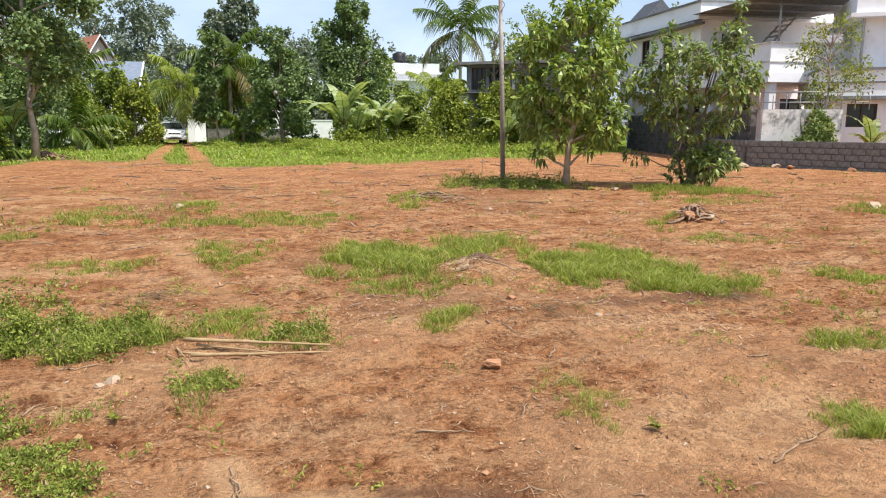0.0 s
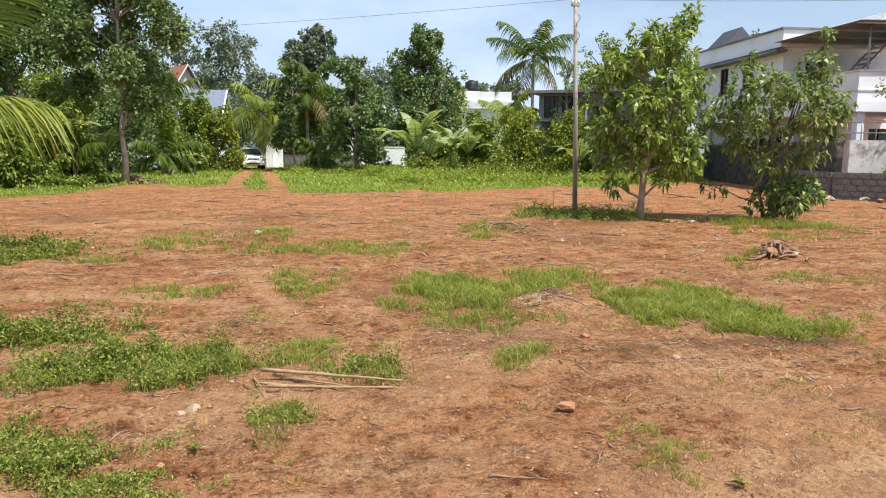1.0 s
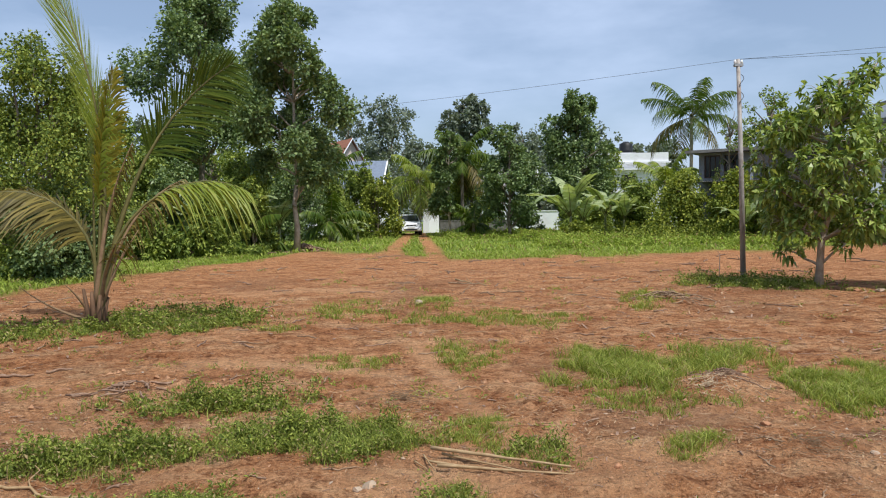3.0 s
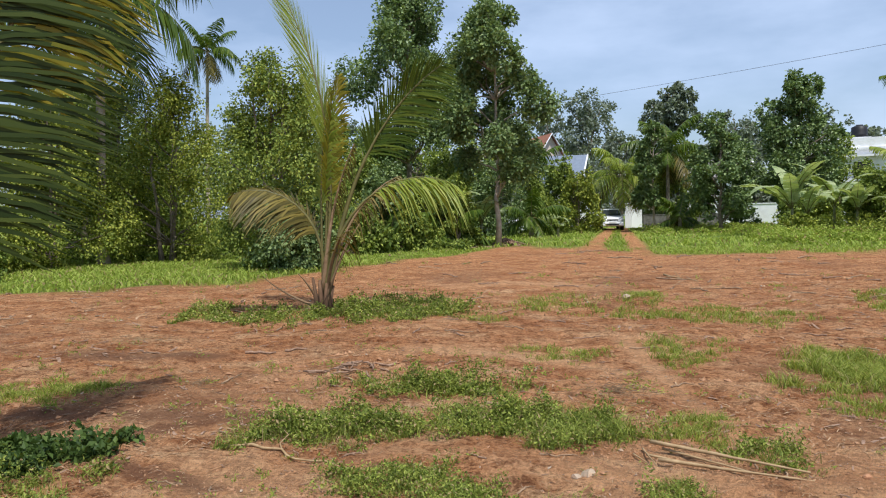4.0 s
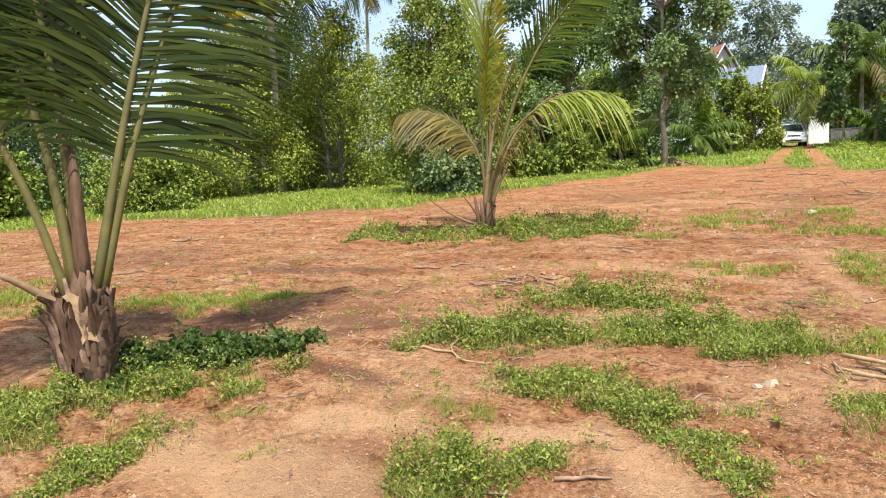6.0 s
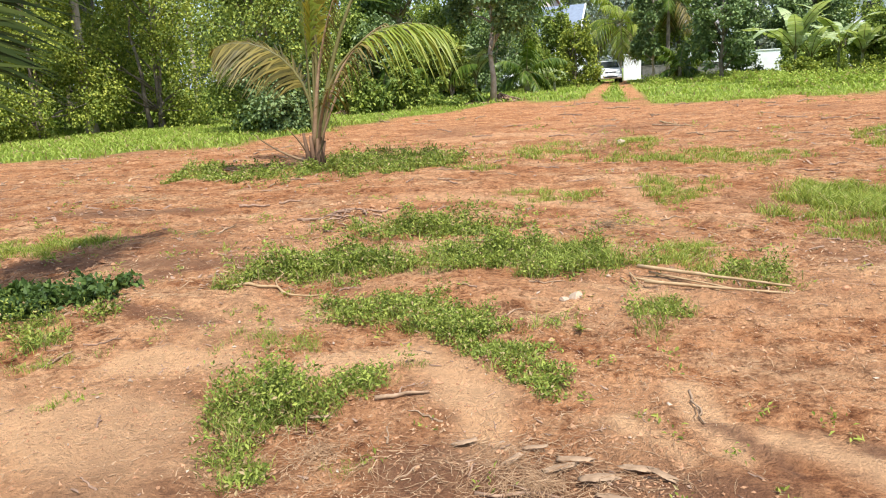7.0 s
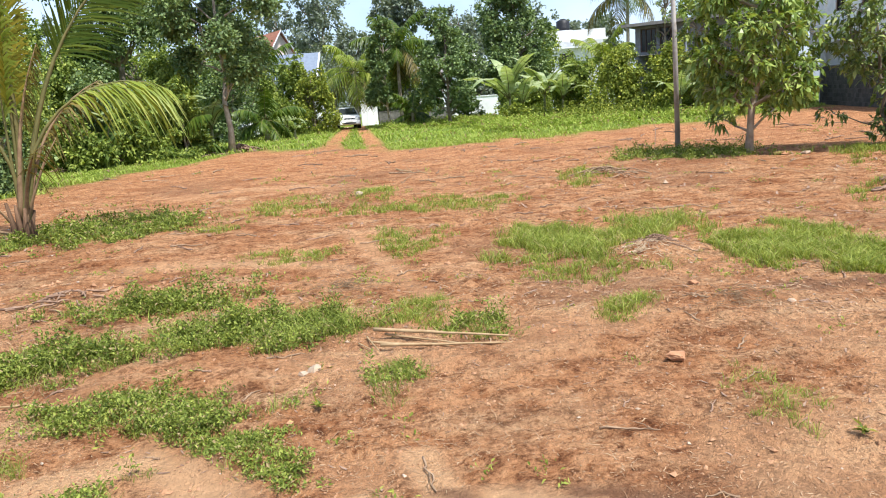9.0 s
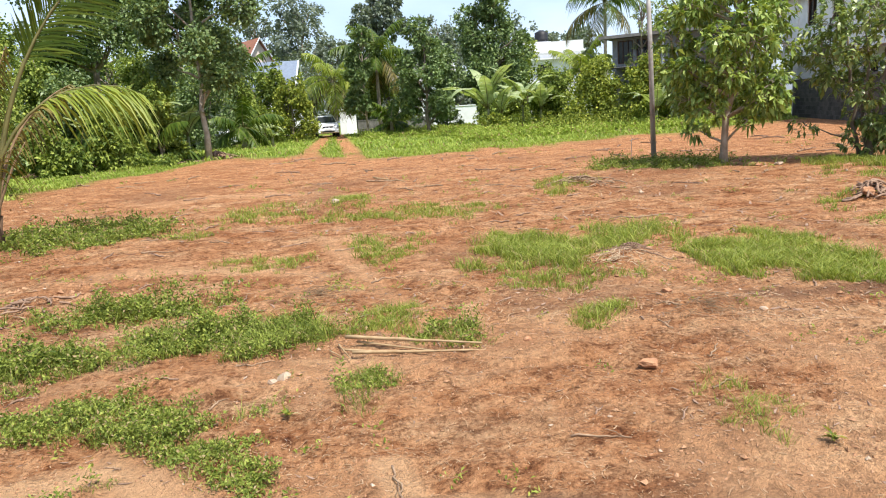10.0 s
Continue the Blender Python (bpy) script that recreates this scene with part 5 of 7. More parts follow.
def corrugated(g, x0, x1, y0, y1, z, slope=0.0, step=0.12, depth=0.03, thick=0.012):
    """A corrugated sheet with waves along x."""
    n = int((x1 - x0) / step * 2)
    k = len(g.v)
    for i in range(n + 1):
        x = x0 + (x1 - x0) * i / n
        zz = z + slope * (x - x0) + (depth if i % 2 else 0)
        g.v += [(x, y0, zz), (x, y1, zz), (x, y1, zz - thick), (x, y0, zz - thick)]
    for i in range(n):
        a, b = k + 4 * i, k + 4 * i + 4
        g.f += [(a, b, b + 1, a + 1), (a + 3, a + 2, b + 2, b + 3), (a, a + 3, b + 3, b), (a + 1, b + 1, b + 2, a + 2)]
    return g


BLACK_TILE = plain("dark_roof_tile", (0.045, 0.05, 0.06), (0.10, 0.105, 0.115), 8, 0.7)


def white_house():
    ob = thing("white_house", "two-storey white plastered house with terrace and sheet roof", "house", 23.8, 28.8, 0, turn=-8.6)
    g = Geo()
    lower = [(1.2, 2.3, 1.5, 2.7), (5.2, 6.3, 1.5, 2.7)]
    panel(g, (0.9, 0.0), (0.9, 8.5), 0.0, 3.1, lower, inward=(1, 0))
    panel(g, (0.9, 0.0), (9.0, 0.0), 0.0, 3.1, [(1.0, 2.0, 0.7, 2.8), (3.6, 4.8, 1.5, 2.7)], inward=(0, 1))
    g.box((0.9, 8.3, 0), (9.0, 8.5, 3.1)).box((8.8, 0.2, 0), (9.0, 8.3, 3.1))
    part("ground_floor_wall", g.mesh("ground_floor_wall", WHITE_WALL), ob)
    for h in lower:
        window_in(ob, (0.9, 0.0), (0.9, 8.5), h, (1, 0))
    window_in(ob, (0.9, 0.0), (9.0, 0.0), (3.6, 4.8, 1.5, 2.7), (0, 1))
    window_in(ob, (0.9, 0.0), (9.0, 0.0), (1.0, 2.0, 0.7, 2.8), (0, 1), bars=1)
    part("floor_slab", Geo().box((-0.12, -0.05, 3.1), (9.1, 8.65, 3.5)).mesh("floor_slab", WHITE_WALL), ob)
    part("floor_ledge", Geo().box((-0.2, -0.02, 3.92), (0.0, 8.6, 4.0)).mesh("floor_ledge", WHITE_WALL), ob)
    u, upper = Geo(), [(2.75, 3.6, 4.55, 5.95), (5.05, 5.95, 4.55, 5.95)]
    panel(u, (0.0, 0.0), (0.0, 8.5), 3.5, 6.3, upper, inward=(1, 0))
    panel(u, (0.2, 0.0), (9.0, 0.0), 3.5, 6.3, [(0.9, 1.9, 3.6, 5.7)], inward=(0, 1))
    u.box((0.2, 8.3, 3.5), (9.0, 8.5, 6.3)).box((8.8, 0.2, 3.5), (9.0, 8.3, 6.3))
    part("upper_wall", u.mesh("upper_wall", WHITE_WALL), ob)
    for h in upper:
        window_in(ob, (0.0, 0.0), (0.0, 8.5), h, (1, 0))
    window_in(ob, (0.2, 0.0), (9.0, 0.0), (0.9, 1.9, 3.6, 5.7), (0, 1), bars=1)
    part("pilaster", Geo().box((-0.1, 6.75, 3.5), (0.0, 6.95, 6.1)).mesh("pilaster", WHITE_WALL), ob)
    part("sun_shade", Geo().box((-0.55, -0.3, 6.08), (0.0, 8.7, 6.2)).mesh("sun_shade", GREY_WALL), ob)
    part("roof_slab", Geo().box((-0.35, -0.35, 6.3), (9.2, 8.8, 6.48)).mesh("roof_slab", WHITE_WALL), ob)
    p = Geo().box((-0.2, -0.2, 6.48), (-0.05, 8.65, 7.1)).box((-0.05, -0.2, 6.48), (9.1, -0.05, 7.1)).box((-0.05, 8.5, 6.48), (9.1, 8.65, 7.1)).box((8.95, -0.05, 6.48), (9.1, 8.5, 7.1))
    part("parapet", p.mesh("parapet", WHITE_WALL), ob)
    c = Geo().box((-0.28, -0.28, 7.1), (0.03, 8.72, 7.18)).box((0.03, -0.28, 7.1), (9.18, 0.03, 7.18))
    part("coping", c.mesh("coping", GREY_WALL), ob)
    # terrace in front
    part("terrace_slab", Geo().box((-0.1, -5.4, 3.15), (5.2, -0.06, 3.55)).mesh("terrace_slab", WHITE_WALL), ob)
    t = Geo().box((-0.02, -5.32, 3.555), (0.12, -0.06, 4.7)).box((0.12, -5.32, 3.555), (5.1, -5.18, 4.7)).box((4.96, -5.18, 3.555), (5.1, -0.06, 4.7))
    part("terrace_parapet", t.mesh("terrace_parapet", WHITE_WALL), ob)
    part("terrace_coping", Geo().box((-0.08, -5.38, 4.7), (0.18, -0.06, 4.76)).box((0.18, -5.38, 4.7), (5.16, -5.12, 4.76)).box((-0.06, -5.36, 3.95), (-0.024, -0.06, 4.0)).box((0.0, -5.36, 3.95), (5.1, -5.322, 4.0)).mesh("terrace_coping", STAINED_WALL), ob)
    for x, y in ((0.35, -5.25), (4.9, -5.25), (0.35, -2.6)):
        part("roof_post", Geo().tube([(x, y, 4.76), (x, y, 6.42)], [0.045, 0.045], 10).mesh("roof_post", STEEL, True), ob)
    part("sheet_roof", corrugated(Geo(), -0.7, 5.6, -6.1, -0.3, 6.46, 0.012).mesh("sheet_roof", SHEET), ob, "rusty grey corrugated sheet roof")
    r = Geo()
    for y in (-5.9, -4.2, -2.5, -0.8):
        r.box((-0.65, y, 6.38), (5.5, y + 0.06, 6.45))
    part("roof_purlin", r.mesh("roof_purlin", STEEL), ob)
    s = Geo()
    for k in range(11):
        s.box((1.4 + 0.24 * k, -1.3, 3.75 + 0.25 * k), (1.68 + 0.24 * k, -0.5, 3.79 + 0.25 * k))
    for y in (-1.34, -0.5):
        s.tube([(1.3, y, 3.58), (4.1, y, 6.45)], [0.05, 0.05], 4)
    part("stair", s.mesh("stair", STEEL), ob, "steel stair up to the roof")
    for x, y in ((0.15, -5.2), (4.8, -5.2), (0.15, -2.6)):
        part("porch_column", Geo().box((x - 0.02, y - 0.02, 0), (x + 0.28, y + 0.28, 3.15)).mesh("porch_column", WHITE_WALL), ob)
    part("stair_tower", Geo().box((1.7, 8.9, 0), (3.5, 10.8, 7.6)).mesh("stair_tower", WHITE_WALL), ob)
    k = Geo().add([(1.4, 8.8, 7.5), (3.8, 8.8, 7.5), (3.8, 11.0, 7.5), (1.4, 11.0, 7.5), (2.6, 8.8, 8.75), (2.6, 11.0, 8.75)], [(0, 1, 4), (3, 5, 2), (0, 4, 5, 3), (1, 2, 5, 4), (0, 3, 2, 1)])
    part("tower_roof", k.mesh("tower_roof", BLACK_TILE), ob, "dark gabled tile roof")
    part("roof_room", Geo().box((5.6, 0.6, 6.48), (8.9, 4.2, 8.0)).box((5.2, 0.2, 8.0), (9.2, 4.4, 8.12)).mesh("roof_room", WHITE_WALL), ob)


def side_house():
    ob = thing("white_annex", "low white plastered house with flat roofs behind a block wall", "house", 23.2, 20.9, 0, turn=-40)
    g = Geo()
    panel(g, (0, 0), (7, 0), 0, 2.35, [(0.75, 1.75, 1.35, 2.2), (4.0, 5.0, 1.2, 2.2)])
    panel(g, (0, 0.2), (0, 6), 0, 2.35, [(2.0, 3.0, 1.2, 2.2)], inward=(1, 0))
    g.box((0.2, 5.8, 0), (7, 6, 2.35)).box((6.8, 0.2, 0), (7, 5.8, 2.35))
    part("wall", g.mesh("wall", WHITE_WALL), ob)
    window_in(ob, (0, 0), (7, 0), (0.75, 1.75, 1.35, 2.2), (0, 1))
    window_in(ob, (0, 0), (7, 0), (4.0, 5.0, 1.2, 2.2), (0, 1))
    window_in(ob, (0, 0.2), (0, 6), (2.0, 3.0, 1.2, 2.2), (1, 0))
    part("porch_roof", Geo().box((-0.4, -0.4, 2.35), (7.4, 6.2, 2.48)).mesh("porch_roof", GREY_WALL), ob)
    part("parapet", Geo().box((-0.3, -0.3, 2.48), (7.3, -0.15, 3.42)).box((-0.3, -0.15, 2.48), (-0.15, 6.1, 3.42)).mesh("parapet", WHITE_WALL), ob)
    part("coping", Geo().box((-0.36, -0.36, 3.42), (7.36, -0.1, 3.5)).box((-0.36, -0.1, 3.42), (-0.1, 6.1, 3.5)).box((-0.34, -0.34, 2.95), (7.3, -0.302, 3.0)).mesh("coping", GREY_WALL), ob)
    part("upper_storey", Geo().box((1.3, 1.2, 2.49), (7, 6, 5.4)).mesh("upper_storey", WHITE_WALL), ob)
    part("upper_roof", Geo().box((0.7, 0.6, 5.4), (7.4, 6.4, 5.55)).box((0.9, 0.8, 5.55), (7.2, 0.95, 6.3)).box((0.9, 0.95, 5.55), (1.05, 6.2, 6.3)).mesh("upper_roof", WHITE_WALL), ob)
    part("drain_pipe", Geo().tube([(1.24, 1.15, 2.6), (1.24, 1.15, 6.8)], [0.05, 0.05], 8).mesh("drain_pipe", STEEL, True), ob)


white_house()
side_house()


def tank_house():
    ob = thing("flat_roofed_house", "distant white flat-roofed house with dark windows", "house", 19.0, 65.4, 0, turn=-15)
    g = Geo()
    panel(g, (-4, 0), (4.5, 0), 0, 6.0, [(1.2, 2.4, 3.6, 5.0), (4.6, 5.8, 3.6, 5.0)])
    g.box((-4, 0.2, 0), (-3.8, 7, 6.0)).box((4.3, 0.2, 0), (4.5, 7, 6.0)).box((-3.8, 6.8, 0), (4.3, 7, 6.0))
    part("wall", g.mesh("wall", WHITE_WALL), ob)
    for h in ((1.2, 2.4, 3.6, 5.0), (4.6, 5.8, 3.6, 5.0)):
        window_in(ob, (-4, 0), (4.5, 0), h, (0, 1))
    part("roof_slab", Geo().box((-4.5, -0.6, 5.4), (5.0, -0.004, 5.55)).box((-4.4, -0.3, 6.0), (4.9, 7.3, 6.15)).mesh("roof_slab", WHITE_WALL), ob)
    part("parapet", Geo().box((-4.2, -0.15, 6.15), (4.7, 0.0, 6.95)).box((-4.2, 0.0, 6.15), (-4.05, 7, 6.95)).mesh("parapet", WHITE_WALL), ob)
    t = thing("water_tank", "black plastic water tank on a flat roof", "water tank", 20.3, 66.3, 6.15)
    part("tank_stand", Geo().box((-0.7, -0.7, 0), (0.7, 0.7, 0.9)).mesh("tank_stand", WHITE_WALL), t)
    part("tank_body", Geo().tube([(0, 0, 0.9), (0, 0, 0.95), (0, 0, 1.2), (0, 0, 1.24), (0, 0, 1.5), (0, 0, 1.54), (0, 0, 1.75), (0, 0, 1.9)], [0.58, 0.62, 0.62, 0.59, 0.62, 0.59, 0.6, 0.3], 20).mesh("tank_body", BLACK_PLASTIC, True), t)
    part("tank_lid", Geo().tube([(0, 0, 1.88), (0, 0, 1.96)], [0.27, 0.25], 14).mesh("tank_lid", BLACK_PLASTIC, True), t)


def gable_house(x, y, w, depth, eave, ridge, turn, wall, roof, label):
    ob = thing("gabled_house", label, "house", x, y, 0, turn=turn)
    g = Geo()
    panel(g, (-w / 2, 0), (w / 2, 0), 0, eave, [(w * 0.35, w * 0.35 + 1.0, eave - 1.9, eave - 0.7)])
    g.box((-w / 2, 0.2, 0), (-w / 2 + 0.2, depth, eave)).box((w / 2 - 0.2, 0.2, 0), (w / 2, depth, eave)).box((-w / 2 + 0.2, depth - 0.2, 0), (w / 2 - 0.2, depth, eave))
    g.add([(-w / 2, 0, eave), (w / 2, 0, eave), (0, 0, ridge - 0.1), (-w / 2, 0.2, eave), (w / 2, 0.2, eave), (0, 0.2, ridge - 0.1)], [(0, 1, 2), (5, 4, 3), (0, 2, 5, 3), (1, 4, 5, 2)])
    part("wall", g.mesh("wall", wall), ob)
    window_in(ob, (-w / 2, 0), (w / 2, 0), (w * 0.35, w * 0.35 + 1.0, eave - 1.9, eave - 0.7), (0, 1))
    for sgn in (-1, 1):
        e = sgn * (w / 2 + 0.4)
        drop = (ridge - eave) * 0.4 / (w / 2)
        r = Geo().add([(0, -0.5, ridge), (e, -0.5, eave - drop), (e, depth + 0.4, eave - drop), (0, depth + 0.4, ridge), (0, -0.5, ridge + 0.12), (e, -0.5, eave - drop + 0.12), (e, depth + 0.4, eave - drop + 0.12), (0, depth + 0.4, ridge + 0.12)],
                      [(3, 2, 1, 0), (4, 5, 6, 7), (0, 1, 5, 4), (1, 2, 6, 5), (2, 3, 7, 6), (3, 0, 4, 7)])
        part("roof", r.mesh("roof", roof), ob)
    part("barge_board", Geo().tube([(-w / 2 - 0.4, -0.53, eave - (ridge - eave) * 0.4 / (w / 2) + 0.06), (0, -0.53, ridge + 0.06), (w / 2 + 0.4, -0.53, eave - (ridge - eave) * 0.4 / (w / 2) + 0.06)], [0.1, 0.1, 0.1], 4).mesh("barge_board", WHITE_WALL), ob)


tank_house()
gable_house(-5.9, 76, 5.2, 9, 5.4, 9.5, 28, CREAM_WALL, RED_TILE, "cream house with steep red tiled gable roof")
gable_house(-2.6, 74, 7.5, 4.0, 4.4, 7.0, 84, WHITE_WALL, BLUE_ROOF, "house with blue-grey sheet roof among trees")
gable_house(12.5, 72, 6.0, 5, 4.4, 6.2, 80, WHITE_WALL, SHEET, "white house half hidden by dark trees")


def grey_shed():
    ob = thing("grey_shed", "grey cement upper storey with open front and sheet roof", "building", 17.0, 41.4, 0, turn=-38)
    g = Geo()
    panel(g, (0, 0), (7.5, 0), 0, 4.95, [(0.3, 1.2, 3.5, 4.8), (1.4, 2.3, 3.5, 4.8), (5.2, 6.2, 3.5, 4.7)])
    g.box((0, 0.2, 0), (0.2, 5, 4.95)).box((7.3, 0.2, 0), (7.5, 5, 4.95)).box((0.2, 4.8, 0), (7.3, 5, 4.95))
    part("wall", g.mesh("wall", GREY_WALL), ob)
    for h in ((0.3, 1.2, 3.5, 4.8), (1.4, 2.3, 3.5, 4.8), (5.2, 6.2, 3.5, 4.7)):
        window_in(ob, (0, 0), (7.5, 0), h, (0, 1), bars=3)
    part("sheet_roof", corrugated(Geo(), -0.6, 8.2, -0.7, 5.4, 5.0, 0.015).mesh("sheet_roof", SHEET), ob)
    part("fascia", Geo().box((-0.6, -0.76, 4.93), (8.2, -0.705, 5.1)).mesh("fascia", SHEET), ob)
    part("canopy", corrugated(Geo(), 0.2, 5.0, -1.6, -0.02, 3.25, 0.0).mesh("canopy", SHEET), ob)
    part("corner_post", Geo().box((2.85, -0.12, 3.3), (2.97, -0.004, 4.93)).mesh("corner_post", WHITE_WALL), ob)


grey_shed()


# ---- walls of the neighbouring plots ----
def block_mesh(name, ln, h, d, mat, seed):
    rng = random.Random(seed)
    g = Geo().box((0, -d / 2, 0), (ln, d / 2, h), None, 0.012)
    g.v = [(x + rng.uniform(-0.006, 0.006), y + rng.uniform(-0.008, 0.008), z + rng.uniform(-0.005, 0.005)) for x, y, z in g.v]
    return g.mesh(name, mat)


BLOCK = plain("weathered_concrete_block", (0.12, 0.115, 0.105), (0.30, 0.285, 0.26), 7, 0.95, strength=0.6, stain=(0.07, 0.068, 0.055), stain_scale=1.5)


def block_wall(name, label, a, b, courses, z0=0.0, mat=None, core=True, ln=0.4, h=0.2):
    a, b = Vector((*a, z0)), Vector((*b, z0))
    d, total = (b - a).normalized(), (b - a).length
    turn = math.degrees(math.atan2(d.y, d.x))
    m = pose(a.x, a.y, a.z, 0, 0, turn)
    ob = solo(name, Geo().box((0, -0.075, -0.1), (total, 0.075, courses * h - 0.01)).mesh(name, MORTAR), label, "wall", "", "structure", m)
    full = [block_mesh("block", ln - 0.018, h - 0.018, 0.2, mat or BLOCK, k) for k in range(4)]
    rng = random.Random(int(total * 10))
    for c in range(courses):
        s = -(c % 2) * ln / 2
        while s < total - 0.05:
            if s >= 0 and s + ln <= total + 0.01:
                p = new("block", full[rng.randrange(4)])
                p.parent = ob
                p.matrix_local = pose(s, rng.uniform(-0.006, 0.006), c * h, 0, 0, rng.uniform(-0.6, 0.6))
            s += ln
    return ob


def plot_walls():
    block_wall("wall_east", "low weathered concrete block wall beside the field", (18.95, 20.1), (21.9, 12.5), 5, -0.1)
    block_wall("wall_base", "low concrete block base of a darker wall", (20.1, 23.2), (18.95, 20.15), 5, -0.1)
    ob = solo("wall_north_east", Geo().box((0, -0.1, -0.1), (17.5, 0.1, 1.85)).box((-0.02, -0.14, 1.85), (17.52, 0.14, 1.95)).mesh("wall_north_east", DARK_WALL), "tall dark mossy plastered wall of a house plot", "wall", "", "structure", pose(19.3, 20.3, 0, 0, 0, math.degrees(math.atan2(36.4 - 20.3, 25.4 - 19.3))))
    g = Geo()
    rng = random.Random(9)
    for c in range(9):
        s = 0.02 - (c % 2) * 0.2
        while s < 17.0:
            if s > 0:
                o = rng.uniform(0.0, 0.012)
                g.box((s, 0.1, c * 0.2), (s + 0.385, 0.112 + o, c * 0.2 + 0.185))
            s += 0.4
    tagged(part("block_courses", g.mesh("block_courses", islands("mossy_dark_blocks", ((0.065, 0.062, 0.055), (0.10, 0.095, 0.085), (0.14, 0.13, 0.115)))), ob), kind="stuff")
    w = solo("wall_white_section", Geo().box((0, -0.1, 0.7), (2.6, 0.1, 1.95)).mesh("wall_white_section", STAINED_WALL), "weather-stained white plaster wall section", "wall", "", "structure", pose(19.35, 20.0, 0, 0, 0, -28))
    r = thing("terrace_railing", "thin grey steel railing along a wall", "railing", 19.4, 20.2, 1.95, turn=-28)
    for k in range(9):
        part("baluster", Geo().tube([(k * 0.45, 0, 0), (k * 0.45, 0, 0.6)], [0.018, 0.018], 6).mesh("baluster", STEEL, True), r)
    for z in (0.25, 0.6):
        part("rail", Geo().tube([(0, 0, z), (3.6, 0, z)], [0.02, 0.02], 6).mesh("rail", STEEL, True), r)
    # white driveway walls
    for a, b, h, l in (((1.75, 61.5), (2.6, 61.7), 1.75, "white gate wall beside the driveway"), ((9.5, 66.0), (24.0, 62.0), 1.75, "long white compound wall in front of houses")):
        d = math.degrees(math.atan2(b[1] - a[1], b[0] - a[0]))
        ln = math.dist(a, b)
        solo("wall_white", Geo().box((0, -0.1, 0), (ln, 0.1, h)).box((-0.05, -0.15, h), (ln + 0.05, 0.15, h + 0.08)).mesh("wall_white", WHITE_WALL), l, "wall", "", "structure", pose(a[0], a[1], 0, 0, 0, d))
    solo("wall_grey", Geo().box((0, -0.1, 0), (7.0, 0.1, 1.0)).box((-0.03, -0.13, 1.0), (7.03, 0.13, 1.06)).mesh("wall_grey", DARK_WALL), "low grey compound wall beside the driveway", "wall", "", "structure", pose(2.7, 61.75, 0, 0, 0, 22))
    for x, y, h in ((-1.5, 61.8, 1.35), (-3.1, 62.0, 1.4), (1.5, 61.5, 2.05), (-4.6, 63.5, 1.4)):
        p = thing("gate_pillar", "white plastered gate pillar by the driveway", "pillar", x, y, 0, "gate pillars")
        part("pillar_shaft", Geo().box((-0.25, -0.25, 0), (0.25, 0.25, h - 0.1), None, 0.01).mesh("pillar_shaft", WHITE_WALL), p)
        part("pillar_cap", Geo().box((-0.32, -0.32, h - 0.1), (0.32, 0.32, h), None, 0.02).mesh("pillar_cap", WHITE_WALL), p)


plot_walls()


